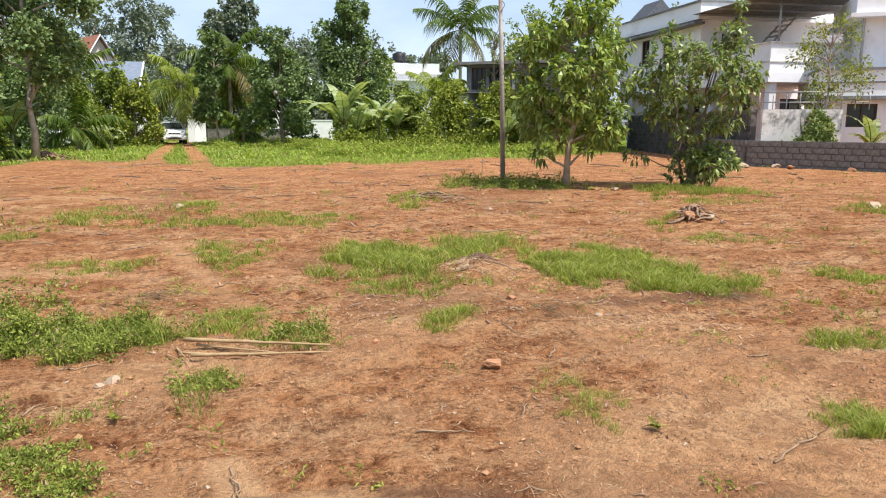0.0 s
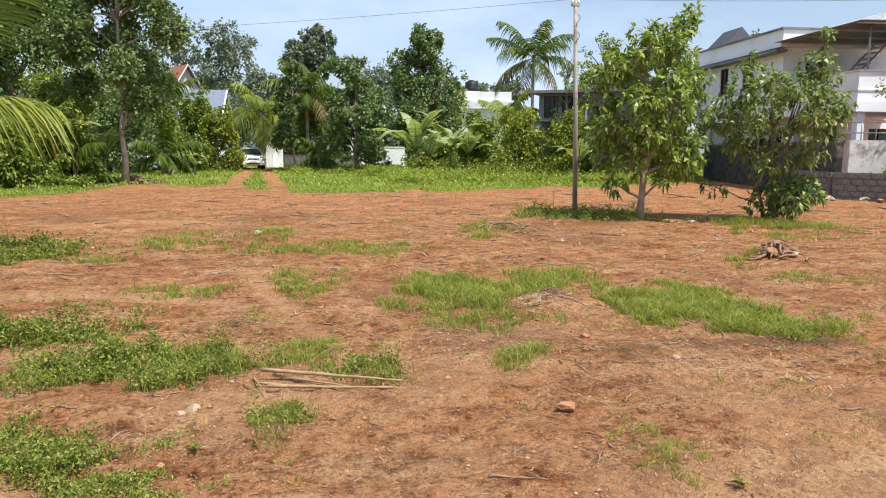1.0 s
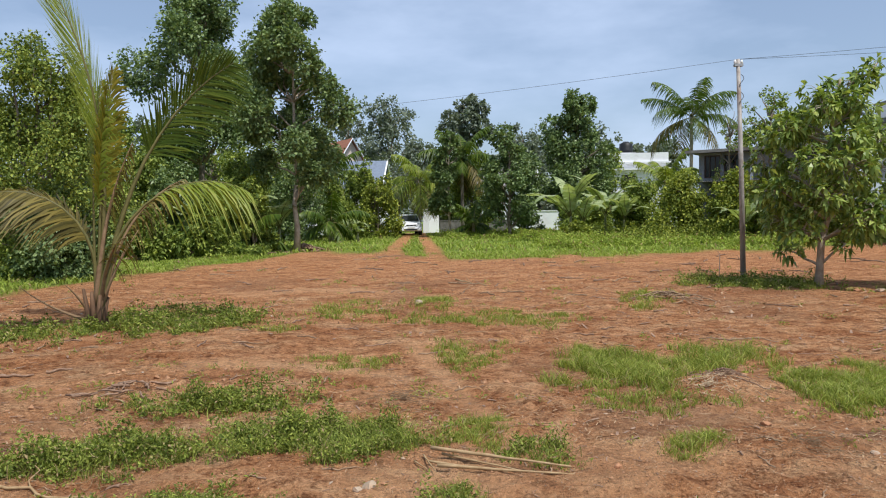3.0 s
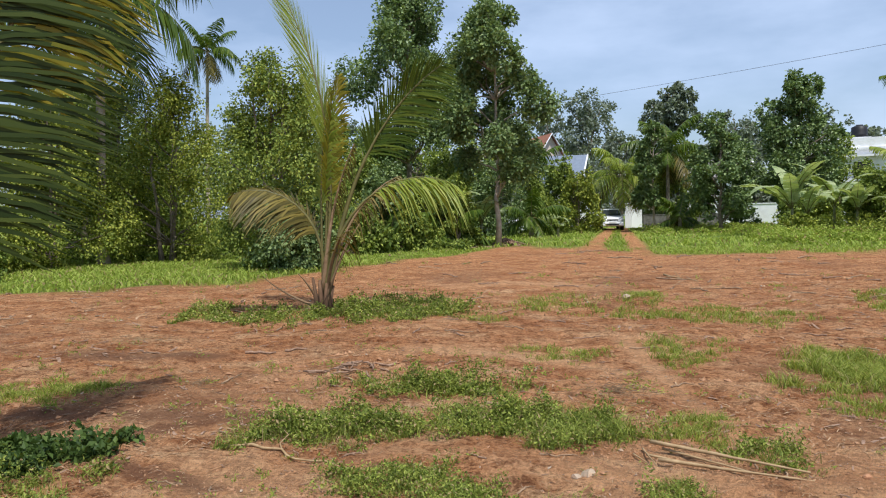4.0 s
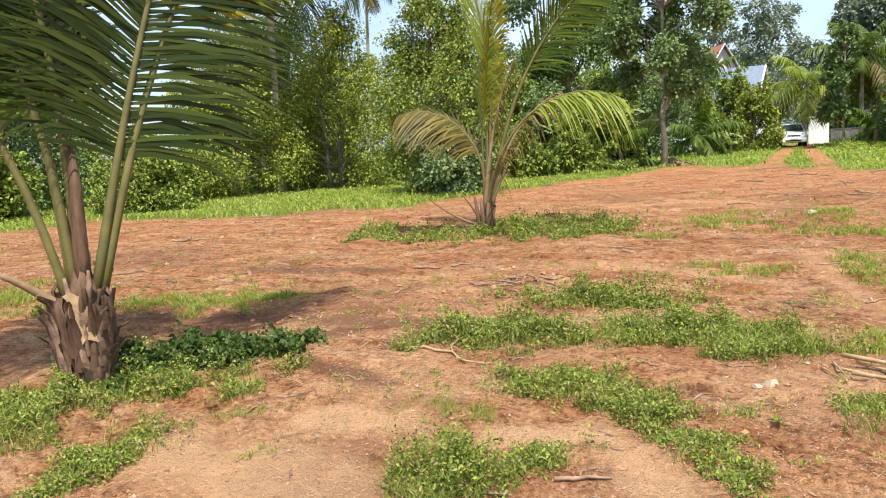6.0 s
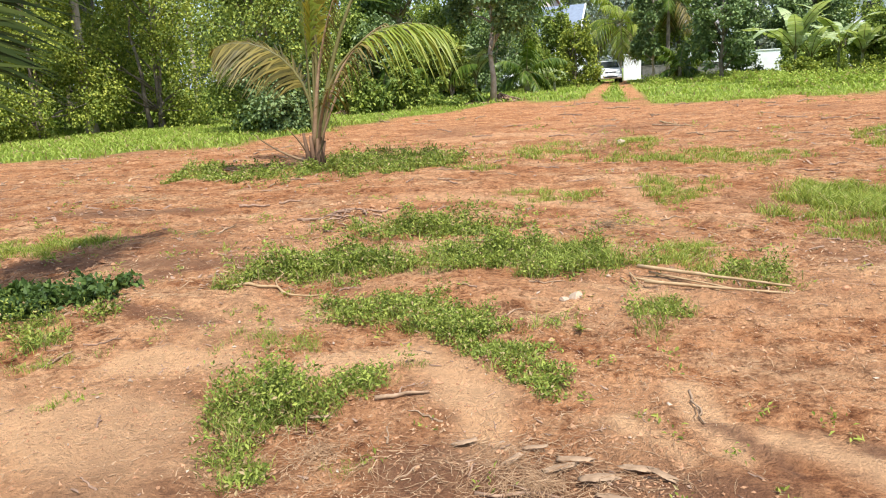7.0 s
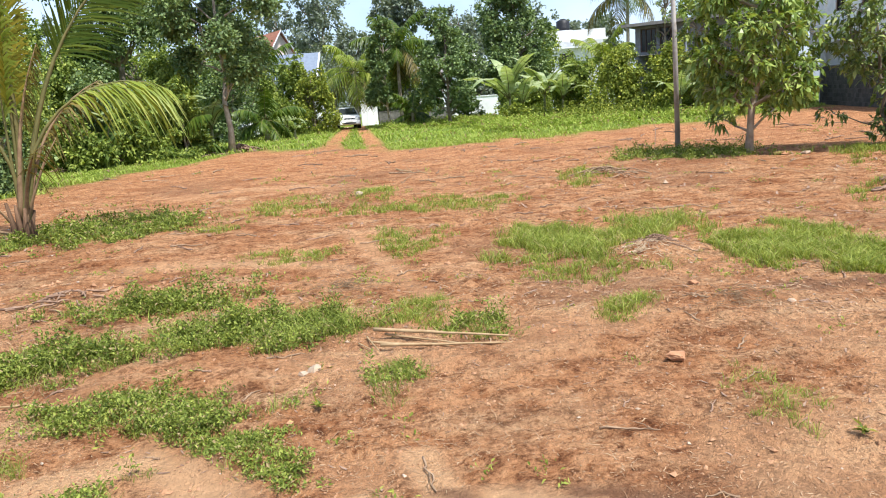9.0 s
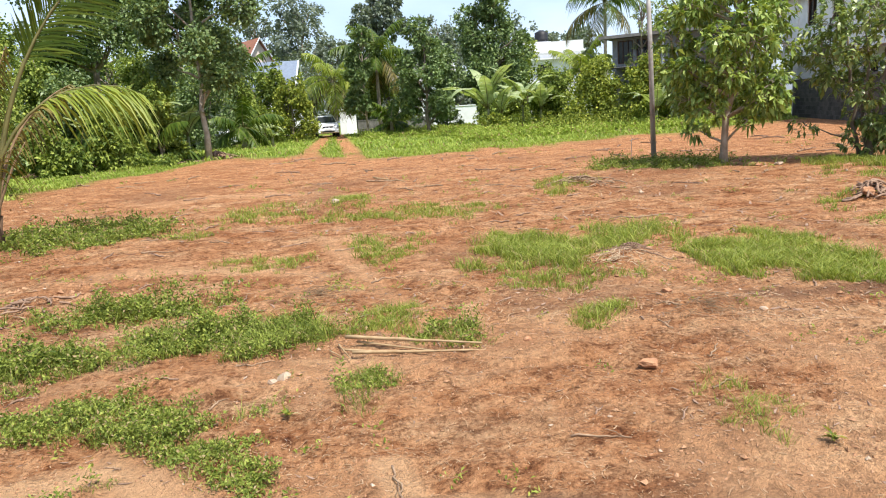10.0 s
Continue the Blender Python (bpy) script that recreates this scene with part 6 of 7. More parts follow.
# ---- cars ----
def car(x, y, turn, label, seed):
    """A small white off-road car: body sections lofted from nose to tail, glass, lamps, grille and wheels."""
    ob = thing("car", label, "car", x, y, gz(x, y), "cars", turn=turn)
    prof = [(-2.0, 0.42, 0.78, 0.74), (-1.9, 0.34, 0.92, 0.82), (-1.55, 0.30, 1.0, 0.86), (-0.95, 0.28, 1.06, 0.88), (-0.4, 0.28, 1.08, 0.88), (0.6, 0.28, 1.08, 0.88), (1.5, 0.30, 1.08, 0.87), (1.95, 0.36, 1.02, 0.82), (2.05, 0.45, 0.9, 0.76)]
    g = Geo()
    for py, zb, zt, w in prof:
        g.v += [(-w * 0.93, py, zb), (-w, py, zb + 0.18), (-w, py, zt - 0.14), (-w * 0.9, py, zt), (w * 0.9, py, zt), (w, py, zt - 0.14), (w, py, zb + 0.18), (w * 0.93, py, zb)]
    n = len(prof)
    for i in range(n - 1):
        for s in range(8):
            g.f.append((i * 8 + s, i * 8 + (s + 1) % 8, i * 8 + 8 + (s + 1) % 8, i * 8 + 8 + s))
    g.f += [tuple(range(7, -1, -1)), tuple((n - 1) * 8 + s for s in range(8))]
    body = part("body", g.mesh("body", CAR_PAINT, False), ob)
    c = Geo()
    for py, z, w in ((-0.98, 1.04, 0.82), (-0.35, 1.56, 0.66), (0.1, 1.62, 0.66), (1.35, 1.60, 0.66), (1.92, 1.06, 0.78)):
        c.v += [(-w, py, z), (w, py, z)]
    low = len(c.v)
    for py, w in ((-0.98, 0.82), (-0.35, 0.82), (0.1, 0.83), (1.35, 0.83), (1.92, 0.78)):
        c.v += [(-w, py, 1.03), (w, py, 1.03)]
    for i in range(4):
        a = 2 * i
        c.f += [(a, a + 1, a + 3, a + 2), (low + a, a, a + 2, low + a + 2), (a + 1, low + a + 1, low + a + 3, a + 3)]
    part("cabin", c.mesh("cabin", CAR_PAINT), ob)
    part("windscreen", Geo().add([(-0.74, -0.96, 1.10), (0.74, -0.96, 1.10), (0.60, -0.42, 1.53), (-0.60, -0.42, 1.53)], [(0, 1, 2, 3)]).mesh("windscreen", GLASS), ob)
    for sgn in (-1, 1):
        for y0, y1 in ((-0.55, 0.28), (0.36, 1.30)):
            top = 1.5
            part("side_window", Geo().add([(sgn * 0.832, y0, 1.10), (sgn * 0.832, y1, 1.10), (sgn * 0.70, y1 - 0.02, top), (sgn * 0.70, y0 + (0.25 if y0 < 0 else 0.02), top)], [(0, 1, 2, 3)]).mesh("side_window", GLASS), ob)
        part("headlight", Geo().box((sgn * 0.62 - 0.17, -1.985, 0.74), (sgn * 0.62 + 0.17, -1.87, 0.90), None, 0.03).mesh("headlight", LAMP), ob)
        part("fog_lamp", Geo().tube([(sgn * 0.62, -2.02, 0.52), (sgn * 0.62, -1.9, 0.52)], [0.06, 0.06], 12).mesh("fog_lamp", LAMP), ob)
        part("wing_mirror", Geo().box((sgn * 0.98 - 0.1, -0.72, 1.02), (sgn * 0.98 + 0.1, -0.6, 1.16), None, 0.03).mesh("wing_mirror", CAR_PAINT), ob)
        part("roof_rail", Geo().tube([(sgn * 0.6, -0.2, 1.64), (sgn * 0.6, 0.2, 1.68), (sgn * 0.6, 1.2, 1.66)], [0.02, 0.02, 0.02], 6).mesh("roof_rail", STEEL, True), ob)
        for wy in (-1.25, 1.3):
            wx = sgn * 0.78
            t = part("wheel", Geo().tube([(wx - 0.11, wy, 0.33), (wx - 0.09, wy, 0.33), (wx + 0.09, wy, 0.33), (wx + 0.11, wy, 0.33)], [0.29, 0.34, 0.34, 0.29], 24).mesh("tyre", TYRE, True), ob)
            part("rim", Geo().tube([(wx + sgn * 0.08, wy, 0.33), (wx + sgn * 0.116, wy, 0.33)], [0.21, 0.2], 16).mesh("rim", STEEL), t)
    part("grille", Geo().box((-0.4, -2.0, 0.70), (0.4, -1.9, 0.84), None, 0.01).mesh("grille", BLACK_PLASTIC), ob)
    part("bumper", Geo().box((-0.80, -2.08, 0.34), (0.80, -1.92, 0.60), None, 0.05).mesh("bumper", CAR_PAINT), ob)
    part("air_intake", Geo().box((-0.45, -2.095, 0.40), (0.45, -2.0, 0.50)).mesh("air_intake", BLACK_PLASTIC), ob)
    part("number_plate", Geo().box((-0.26, -2.11, 0.54), (0.26, -2.09, 0.65)).mesh("number_plate", PLATE), ob)
    return ob


car(0.0, 56.5, 6, "white off-road car parked on the driveway facing the field", 1)
car(-7.2, 48.5, 30, "white car half hidden behind a tree trunk", 2)


# ---- pole and cables ----
def pole():
    ob = thing("utility_pole", "thin weathered utility pole standing in the field", "pole", 7.98, 16.77, gz(7.98, 16.77) - 0.05)
    part("shaft", Geo().tube([(0, 0, 0), (-0.06, 0.02, 2.6), (-0.15, 0.05, 5.25)], [0.064, 0.055, 0.044], 12).mesh("shaft", POLE, True), ob)
    part("cross_arm", Geo().box((-0.24, 0.0, 5.08), (-0.04, 0.1, 5.14)).mesh("cross_arm", STEEL), ob)
    for s in (-0.22, -0.06):
        part("insulator", Geo().tube([(s, 0.05, 5.14), (s, 0.05, 5.17), (s, 0.05, 5.2), (s, 0.05, 5.24)], [0.02, 0.035, 0.03, 0.012], 10).mesh("insulator", PLATE, True), ob)
    part("cable_coil", Geo().tube([(-0.08 + 0.05 * math.cos(k * 0.9), 0.02 + 0.08 * math.sin(k * 0.9), 4.0 + 0.06 * k) for k in range(16)], [0.008] * 16, 5).mesh("cable_coil", WIRE, True), ob)
    top = Vector((7.83, 16.85, 5.18))
    for end, sag in (((-42, 46, 7.5), 1.2), ((40, 4, 8.4), 0.8), ((40, 3.0, 6.9), 0.8)):
        e = Vector(end)
        pts = [top.lerp(e, k / 30) - Vector((0, 0, sag * 4 * (k / 30) * (1 - k / 30))) for k in range(31)]
        solo("overhead_cable", Geo().tube(pts, [0.0042] * 31, 5).mesh("overhead_cable", WIRE, True), "thin dark overhead cable running from a utility pole", "cable", "overhead cables")
    part("stay_rod", Geo().tube([(-0.55, 0.1, 0), (-0.53, 0.1, 0.6)], [0.008, 0.008], 5).mesh("stay_rod", POLE), ob)


pole()


# ---- litter on the field ----
def field_spots(rng, n, near=1.3, far=14.0, power=1.5, bias=None):
    """Places on the field, denser towards the near ground."""
    az = np.radians(rng.uniform(-66, 58, n))
    d = near + (far - near) * rng.uniform(0, 1, n) ** power
    x, y = d * np.sin(az), d * np.cos(az)
    if bias:
        keep = cloudy(x, y, bias, 91) + rng.uniform(-0.18, 0.18, n) > 0.5
        x, y = x[keep], y[keep]
    return x, y


def straw():
    """Dry grass stalks and leaf scraps lying flat on the soil."""
    rng = np.random.default_rng(71)
    for lo, hi, n, ln, wd, bias, mat in ((1.3, 6.5, 44000, 0.011, 0.0014, 1.3, STRAW), (1.3, 7.0, 1300, 0.026, 0.0012, 1.3, STRAW), (5.0, 14.0, 22000, 0.024, 0.0032, 0.9, STRAW), (12.0, 30.0, 8000, 0.07, 0.010, 0.5, STRAW), (1.6, 7.0, 2600, 0.017, 0.0035, 1.0, DEAD_LEAF), (5.0, 14.0, 3200, 0.03, 0.007, 0.8, DEAD_LEAF), (9.0, 27.0, 3600, 0.05, 0.013, 0.6, DEAD_LEAF)):
        x, y = field_spots(rng, n, lo, hi, 1.1, bias)
        keep = turf_at(x, y) < 0.3
        x, y = x[keep], y[keep]
        m = len(x)
        a, l = rng.uniform(0, 2 * np.pi, m), ln * rng.uniform(0.3, 1.7, m) ** 1.3
        d = np.stack([np.cos(a), np.sin(a), rng.normal(size=m) * 0.12], -1) * l[:, None]
        s = np.stack([-np.sin(a), np.cos(a), np.zeros(m)], -1) * (wd * rng.uniform(0.5, 1.8, m))[:, None]
        c = np.stack([x, y, ground_z(x, y) + rng.uniform(0.001, 0.008, m) * ln / 0.02], -1)
        bow = np.stack([-np.sin(a), np.cos(a), rng.uniform(0, 0.6, m)], -1) * (l * rng.normal(size=m) * 0.12)[:, None]
        v = np.stack([c - d - s, c - d + s, c + bow + s, c + bow - s, c + d + s * 0.4, c + d - s * 0.4], 1).reshape(-1, 3)
        k = np.arange(m)[:, None] * 6
        solo("dry_straw", array_mesh("dry_straw", v, np.concatenate([k + [[0, 1, 2, 3]], k + [[3, 2, 4, 5]]]), mat), "dark dead leaf scraps scattered on soil" if mat is DEAD_LEAF else "dry straw and leaf scraps scattered on soil", "straw", "", "stuff")


def crumbs():
    """Small stones and soil crumbs, half sunk."""
    rng = np.random.default_rng(72)
    oct_v = np.array([[1, 0, 0], [-1, 0, 0], [0, 1, 0], [0, -1, 0], [0, 0, 1], [0, 0, -1]], float)
    oct_f = np.array([[0, 2, 4], [2, 1, 4], [1, 3, 4], [3, 0, 4], [2, 0, 5], [1, 2, 5], [3, 1, 5], [0, 3, 5]])
    for lo, hi, n, r, mat, label in ((1.3, 7, 40000, 0.0042, CLOD, "small red soil crumbs on the field"), (1.4, 8, 2600, 0.0070, CLOD, "loose red soil clods on the field"), (1.3, 8, 900, 0.006, STONE_PALE, "small pale stones on the field"), (6, 28, 9000, 0.013, CLOD, "red soil clods on the field"), (10, 30, 400, 0.016, STONE_PALE, "small pale stones on the field")):
        x, y = field_spots(rng, n, lo, hi, 1.15, 1.1)
        keep = turf_at(x, y) < 0.3
        x, y = x[keep], y[keep]
        m = len(x)
        size = r * np.minimum(rng.lognormal(0, 0.5, (m, 1, 1)), 2.6) * rng.uniform(0.6, 1.4, (m, 1, 3)) * [1, 1, 0.75]
        a = rng.uniform(0, 2 * np.pi, m)
        base = oct_v[None] * size + rng.normal(size=(m, 6, 3)) * size * 0.22
        rx = base[..., 0] * np.cos(a)[:, None] - base[..., 1] * np.sin(a)[:, None]
        ry = base[..., 0] * np.sin(a)[:, None] + base[..., 1] * np.cos(a)[:, None]
        v = np.stack([rx + x[:, None], ry + y[:, None], base[..., 2] + ground_z(x, y)[:, None] + size[:, :, 2] * 0.3], -1).reshape(-1, 3)
        q = (np.arange(m)[:, None, None] * 6 + oct_f[None]).reshape(-1, 3)
        solo("soil_crumbs" if mat is CLOD else "small_stones", array_mesh("crumbs", v, q, mat), label, "soil" if mat is CLOD else "stones", "", "stuff")


def sprouts():
    """Single small weeds and grass blades scattered between the patches."""
    rng = np.random.default_rng(73)
    for lo, hi, n, ln, h in ((1.4, 8, 520, 0.026, 0.03), (6, 18, 700, 0.036, 0.045), (15, 30, 240, 0.06, 0.06)):
        x, y = field_spots(rng, n, lo, hi, 1.1, 0.8)
        cx, cy = np.repeat(x, 14) + rng.normal(size=len(x) * 14) * ln * 1.1, np.repeat(y, 14) + rng.normal(size=len(x) * 14) * ln * 1.1
        c = np.stack([cx, cy, ground_z(cx, cy) + rng.uniform(0, 1, len(cx)) * h], -1)
        out = np.zeros_like(c)
        out[:, 2] = 0.5
        v, q = leaves(rng, c, ln, 0.2, out, 0.1, 0.4)
        solo("weed_sprouts", array_mesh("weed_sprouts", v, q, GRASS), "small green weed sprouts dotted over soil", "weeds", "", "stuff")


straw()
crumbs()
sprouts()


def stone(name, label, x, y, r, mat, seed, flat=0.7, group=""):
    rng = random.Random(seed)
    b = bmesh.new()
    bmesh.ops.create_icosphere(b, subdivisions=4, radius=1.0)
    off = Vector((rng.uniform(0, 50), rng.uniform(0, 50), rng.uniform(0, 50)))
    cuts = [Vector((rng.gauss(0, 1), rng.gauss(0, 1), rng.gauss(0, 1))).normalized() for _ in range(10)]
    for q in b.verts:
        p = q.co.copy()
        for c in cuts:
            over = p.dot(c) - 0.55
            if over > 0:
                p -= c * over * 0.85
        p *= 1 + 0.12 * noise.noise(q.co * 2.2 + off) + 0.04 * noise.noise(q.co * 7 + off)
        q.co = Vector((p.x * r * 1.15, p.y * r * 0.9, p.z * r * flat))
    me = bpy.data.meshes.new(name)
    b.to_mesh(me)
    b.free()
    me.materials.append(mat)
    return solo(name, me, label, "stone", group, "", pose(x, y, gz(x, y) + r * flat * 0.45, 0, 0, rng.uniform(0, 360)))


stone("laterite_stone", "rough brown laterite stone on bare soil", 1.8, 3.68, 0.07, ROCK, 1, 0.62, "stones on the field")
stone("pale_stone", "broken pale stone lump beside creeping weeds", -0.24, 4.12, 0.042, STONE_PALE, 2, 0.95, "stones on the field")
stone("pale_stone", "flat pale stone flake beside a pale lump", -0.31, 4.11, 0.045, STONE_PALE, 3, 0.35, "stones on the field")
for k, (x, y, r, m, l) in enumerate(((3.06, 4.55, 0.035, STONE_PALE, "small pale stone"), (11.33, 8.97, 0.12, STONE_PALE, "pale stone at a grass tuft"), (7.0, 8.4, 0.12, ROCK, "rough brown stone in a rubble heap"), (7.25, 8.3, 0.10, STONE_PALE, "pale stone in a rubble heap"), (9.2, 13.6, 0.10, STONE_PALE, "pale stone below a young tree"), (8.95, 13.9, 0.08, ROCK, "brown stone below a young tree"), (2.6, 5.1, 0.05, ROCK, "brown stone beside grass"), (1.25, 4.25, 0.03, ROCK, "brown soil lump"), (0.15, 12.0, 0.09, STONE_PALE, "pale stone on a low mound"), (19.2, 19.0, 0.2, STONE_PALE, "pale rubble stone below a block wall"), (19.0, 18.2, 0.16, ROCK, "brown rubble stone below a block wall"), (18.3, 19.6, 0.2, STONE_PALE, "pale rubble stone below a block wall"), (18.0, 20.6, 0.18, ROCK, "brown rubble stone below a block wall"), (17.9, 19.0, 0.14, STONE_PALE, "pale rubble stone below a block wall"), (19.8, 16.6, 0.18, ROCK, "brown rubble stone below a block wall"))):
    stone("loose_stone", l if len(l.split()) > 3 else l + " on bare soil", x, y, r, m, 10 + k, 0.6, "stones on the field")


def stick(name, label, a, b, r, mat, seed, lift=0.01, group="dry sticks", sag=0.03, twigs=0):
    rng = np.random.default_rng(seed)
    p = bent(rng, (*a, 0), (*b, 0), 9, sag)
    if sag < 0.01:
        low = max(gz(q.x, q.y) for q in p) - 0.012
        p = [Vector((q.x, q.y, low + r + lift)) for q in p]
    else:
        p = [Vector((q.x, q.y, gz(q.x, q.y) + r * 0.6 + abs(q.z) * 0.5 + lift)) for q in p]
    ob = thing(name, label, "stick", p[0].x, p[0].y, p[0].z, group)
    o = p[0].copy()
    g = Geo().tube([q - o for q in p], [r * (1 - 0.06 * i) for i in range(10)], 7, wobble=0.15, rng=rng)
    part("stem", g.mesh("stem", mat, True), ob)
    for k in range(twigs):
        i = int(rng.integers(2, 9))
        e = p[i] + Vector((rng.normal() * 0.12, rng.normal() * 0.12, abs(rng.normal()) * 0.06)) * (Vector(b) - Vector(a)).length * 1.6
        part("twig", Geo().tube([q - o for q in bent(rng, p[i], e, 4, 0.08)], [r * 0.5, r * 0.42, r * 0.35, r * 0.25, r * 0.12], 5).mesh("twig", mat, True), ob)
    return ob


# the bundle of peeled canes
for k, (a, b, r, lift) in enumerate((((0.13, 4.60), (0.95, 4.18), 0.014, 0.03), ((0.16, 4.36), (0.96, 4.14), 0.012, 0.0), ((0.2, 4.58), (0.66, 4.24), 0.009, 0.015), ((0.10, 4.50), (0.58, 4.26), 0.008, 0.0), ((0.08, 4.60), (0.15, 4.28), 0.006, 0.02), ((0.02, 4.56), (0.12, 4.36), 0.005, 0.012))):
    stick("peeled_cane", "pale peeled dry cane lying in a loose bundle", a, b, r, CANE, 200 + k, lift, "bundle of canes", 0.005)
NEAR_STICKS = [
    ("dry_stick", "long pale dry stick on bare soil", (-2.63, 4.3), (-1.76, 4.08), 0.012, CANE, 1),
    ("dry_branch", "dry forked branches on the far field", (1.1, 17.0), (1.75, 16.1), 0.02, CANE, 3),
    ("dry_branch", "dry forked branches on the far field", (0.9, 16.4), (1.7, 16.3), 0.018, WOOD_DRY, 3),
    ("dry_stick", "dark short stick on bare soil", (-4.18, 7.4), (-3.85, 7.5), 0.02, DEAD_LEAF, 0),
    ("dry_stick", "dark short stick on bare soil", (-3.78, 7.6), (-3.55, 7.7), 0.018, DEAD_LEAF, 0),
    ("dry_branch", "forked dry branch on bare soil", (-10.05, 9.35), (-9.3, 9.45), 0.025, WOOD_DRY, 4),
    ("dry_stick", "thin long dry twig on bare soil", (-8.4, 6.35), (-7.6, 6.62), 0.014, WOOD_DRY, 1),
    ("dry_twig", "thin curved dry twig on bare soil", (0.28, 2.98), (0.30, 2.62), 0.006, WOOD_DRY, 1),
    ("dry_twig", "dark bent root on bare soil", (-0.5, 2.1), (0.2, 2.05), 0.007, DEAD_LEAF, 2),
    ("dry_twig", "short thick twig on bare soil", (1.15, 2.31), (1.27, 2.2), 0.009, WOOD_DRY, 0),
]
FAR_STICKS = [
    ("dry_twig", "thin branched dry twig on bare soil", (2.4, 2.17), (2.86, 2.36), 0.007, WOOD_DRY, 4),
    ("dry_twig", "thin dry twig on bare soil", (1.1, 2.98), (1.36, 2.9), 0.006, WOOD_DRY, 1),
    ("dry_stick", "pale broken stick on bare soil", (-2.8, 1.74), (-2.62, 1.88), 0.012, CANE, 0),
    ("dry_stick", "dry stick beside creeping weeds", (-1.1, 5.62), (-0.85, 5.45), 0.016, WOOD_DRY, 0),
    ("dry_stick", "dry stick in straw", (-1.05, 2.72), (-0.82, 2.78), 0.012, WOOD_DRY, 0),
    ("dry_stick", "dry stick beside low grass", (4.0, 8.8), (4.6, 8.7), 0.012, WOOD_DRY, 1),
    ("dry_stick", "dry stick on the far field", (-1.2, 14.6), (-0.7, 14.7), 0.018, DEAD_LEAF, 0),
    ("dry_stick", "dry stick on the far field", (3.6, 17.3), (4.2, 17.1), 0.018, DEAD_LEAF, 1),
    ("dry_stick", "dry stick on the far field", (-2.6, 18.1), (-2.0, 18.2), 0.018, DEAD_LEAF, 1),
    ("dry_stick", "dry stick on the far field", (-2.2, 9.0), (-1.8, 8.9), 0.011, WOOD_DRY, 0),
]
for k, (n, l, a, b, r, m, tw) in enumerate(NEAR_STICKS + FAR_STICKS):
    stick(n, l if len(l.split()) > 3 else l + " on bare soil", a, b, r, m, 300 + k, 0.004, "dry sticks", 0.04, tw)
rngs = np.random.default_rng(77)
for k in range(190):
    a, d = math.radians(rngs.uniform(-55, 50)), rngs.uniform(2.2, 27)
    x, y, t, ln = d * math.sin(a), d * math.cos(a), rngs.uniform(0, math.pi), (0.05 + 0.02 * d) * rngs.uniform(0.7, 1.8)
    stick("fallen_twig", "small dry fallen twig on bare soil", (x, y), (x + math.cos(t) * ln, y + math.sin(t) * ln), 0.003 + 0.0009 * d, WOOD_DRY if k % 2 else DEAD_LEAF, 600 + k, 0.0, "fallen twigs", 0.06, int(rngs.integers(0, 3)))


def bark_piece(x, y, ln, w, turn, seed):
    """A curled slab of bark, thick and split."""
    rng = random.Random(seed)
    v, n, m = [], 9, 5
    for layer in (0.0, 0.006):
        for i in range(n):
            for j in range(m):
                s, a = (i / (n - 1) - 0.5) * ln, (j / (m - 1) - 0.5) * 1.9
                ww = w * (0.55 + 0.45 * math.sin(math.pi * (i + 0.6) / n)) + rng.uniform(-0.002, 0.002)
                v.append((s + rng.uniform(-0.006, 0.006) * (i in (0, n - 1)) * 3, math.sin(a) * (ww + layer), math.cos(a) * (ww * 0.6 + layer) - ww * 0.3 + rng.uniform(-0.002, 0.002)))
    f = []
    k = n * m
    for i in range(n - 1):
        for j in range(m - 1):
            q = (i * m + j, i * m + j + 1, i * m + m + j + 1, i * m + m + j)
            f += [tuple(reversed(q)), tuple(z + k for z in q)]
        f += [(i * m, i * m + m, i * m + m + k, i * m + k), (i * m + m - 1, i * m + m - 1 + k, i * m + 2 * m - 1 + k, i * m + 2 * m - 1)]
    for i in (0, n - 1):
        f += [(i * m + j, i * m + j + 1, i * m + j + 1 + k, i * m + j + k) for j in range(m - 1)]
    solo("bark_piece", Geo().add(v, f).mesh("bark_piece", WOOD_DRY, True), "curled piece of dry bark in straw litter", "bark", "bark pieces", "", pose(x, y, gz(x, y) + 0.015, 0, 0, turn))


for k, (x, y, ln, w, t) in enumerate(((-0.17, 2.34, 0.12, 0.016, 2), (0.05, 2.31, 0.13, 0.018, -6), (-0.09, 2.2, 0.12, 0.026, 12), (-0.22, 2.26, 0.12, 0.015, 30), (0.12, 2.22, 0.1, 0.014, -40), (-0.4, 2.3, 0.1, 0.014, 60), (-0.33, 2.4, 0.08, 0.012, 15), (-0.02, 2.08, 0.14, 0.016, -12), (-0.6, 2.45, 0.1, 0.012, 35), (-1.25, 2.55, 0.1, 0.01, 10))):
    bark_piece(x, y, ln, w, t, 800 + k)


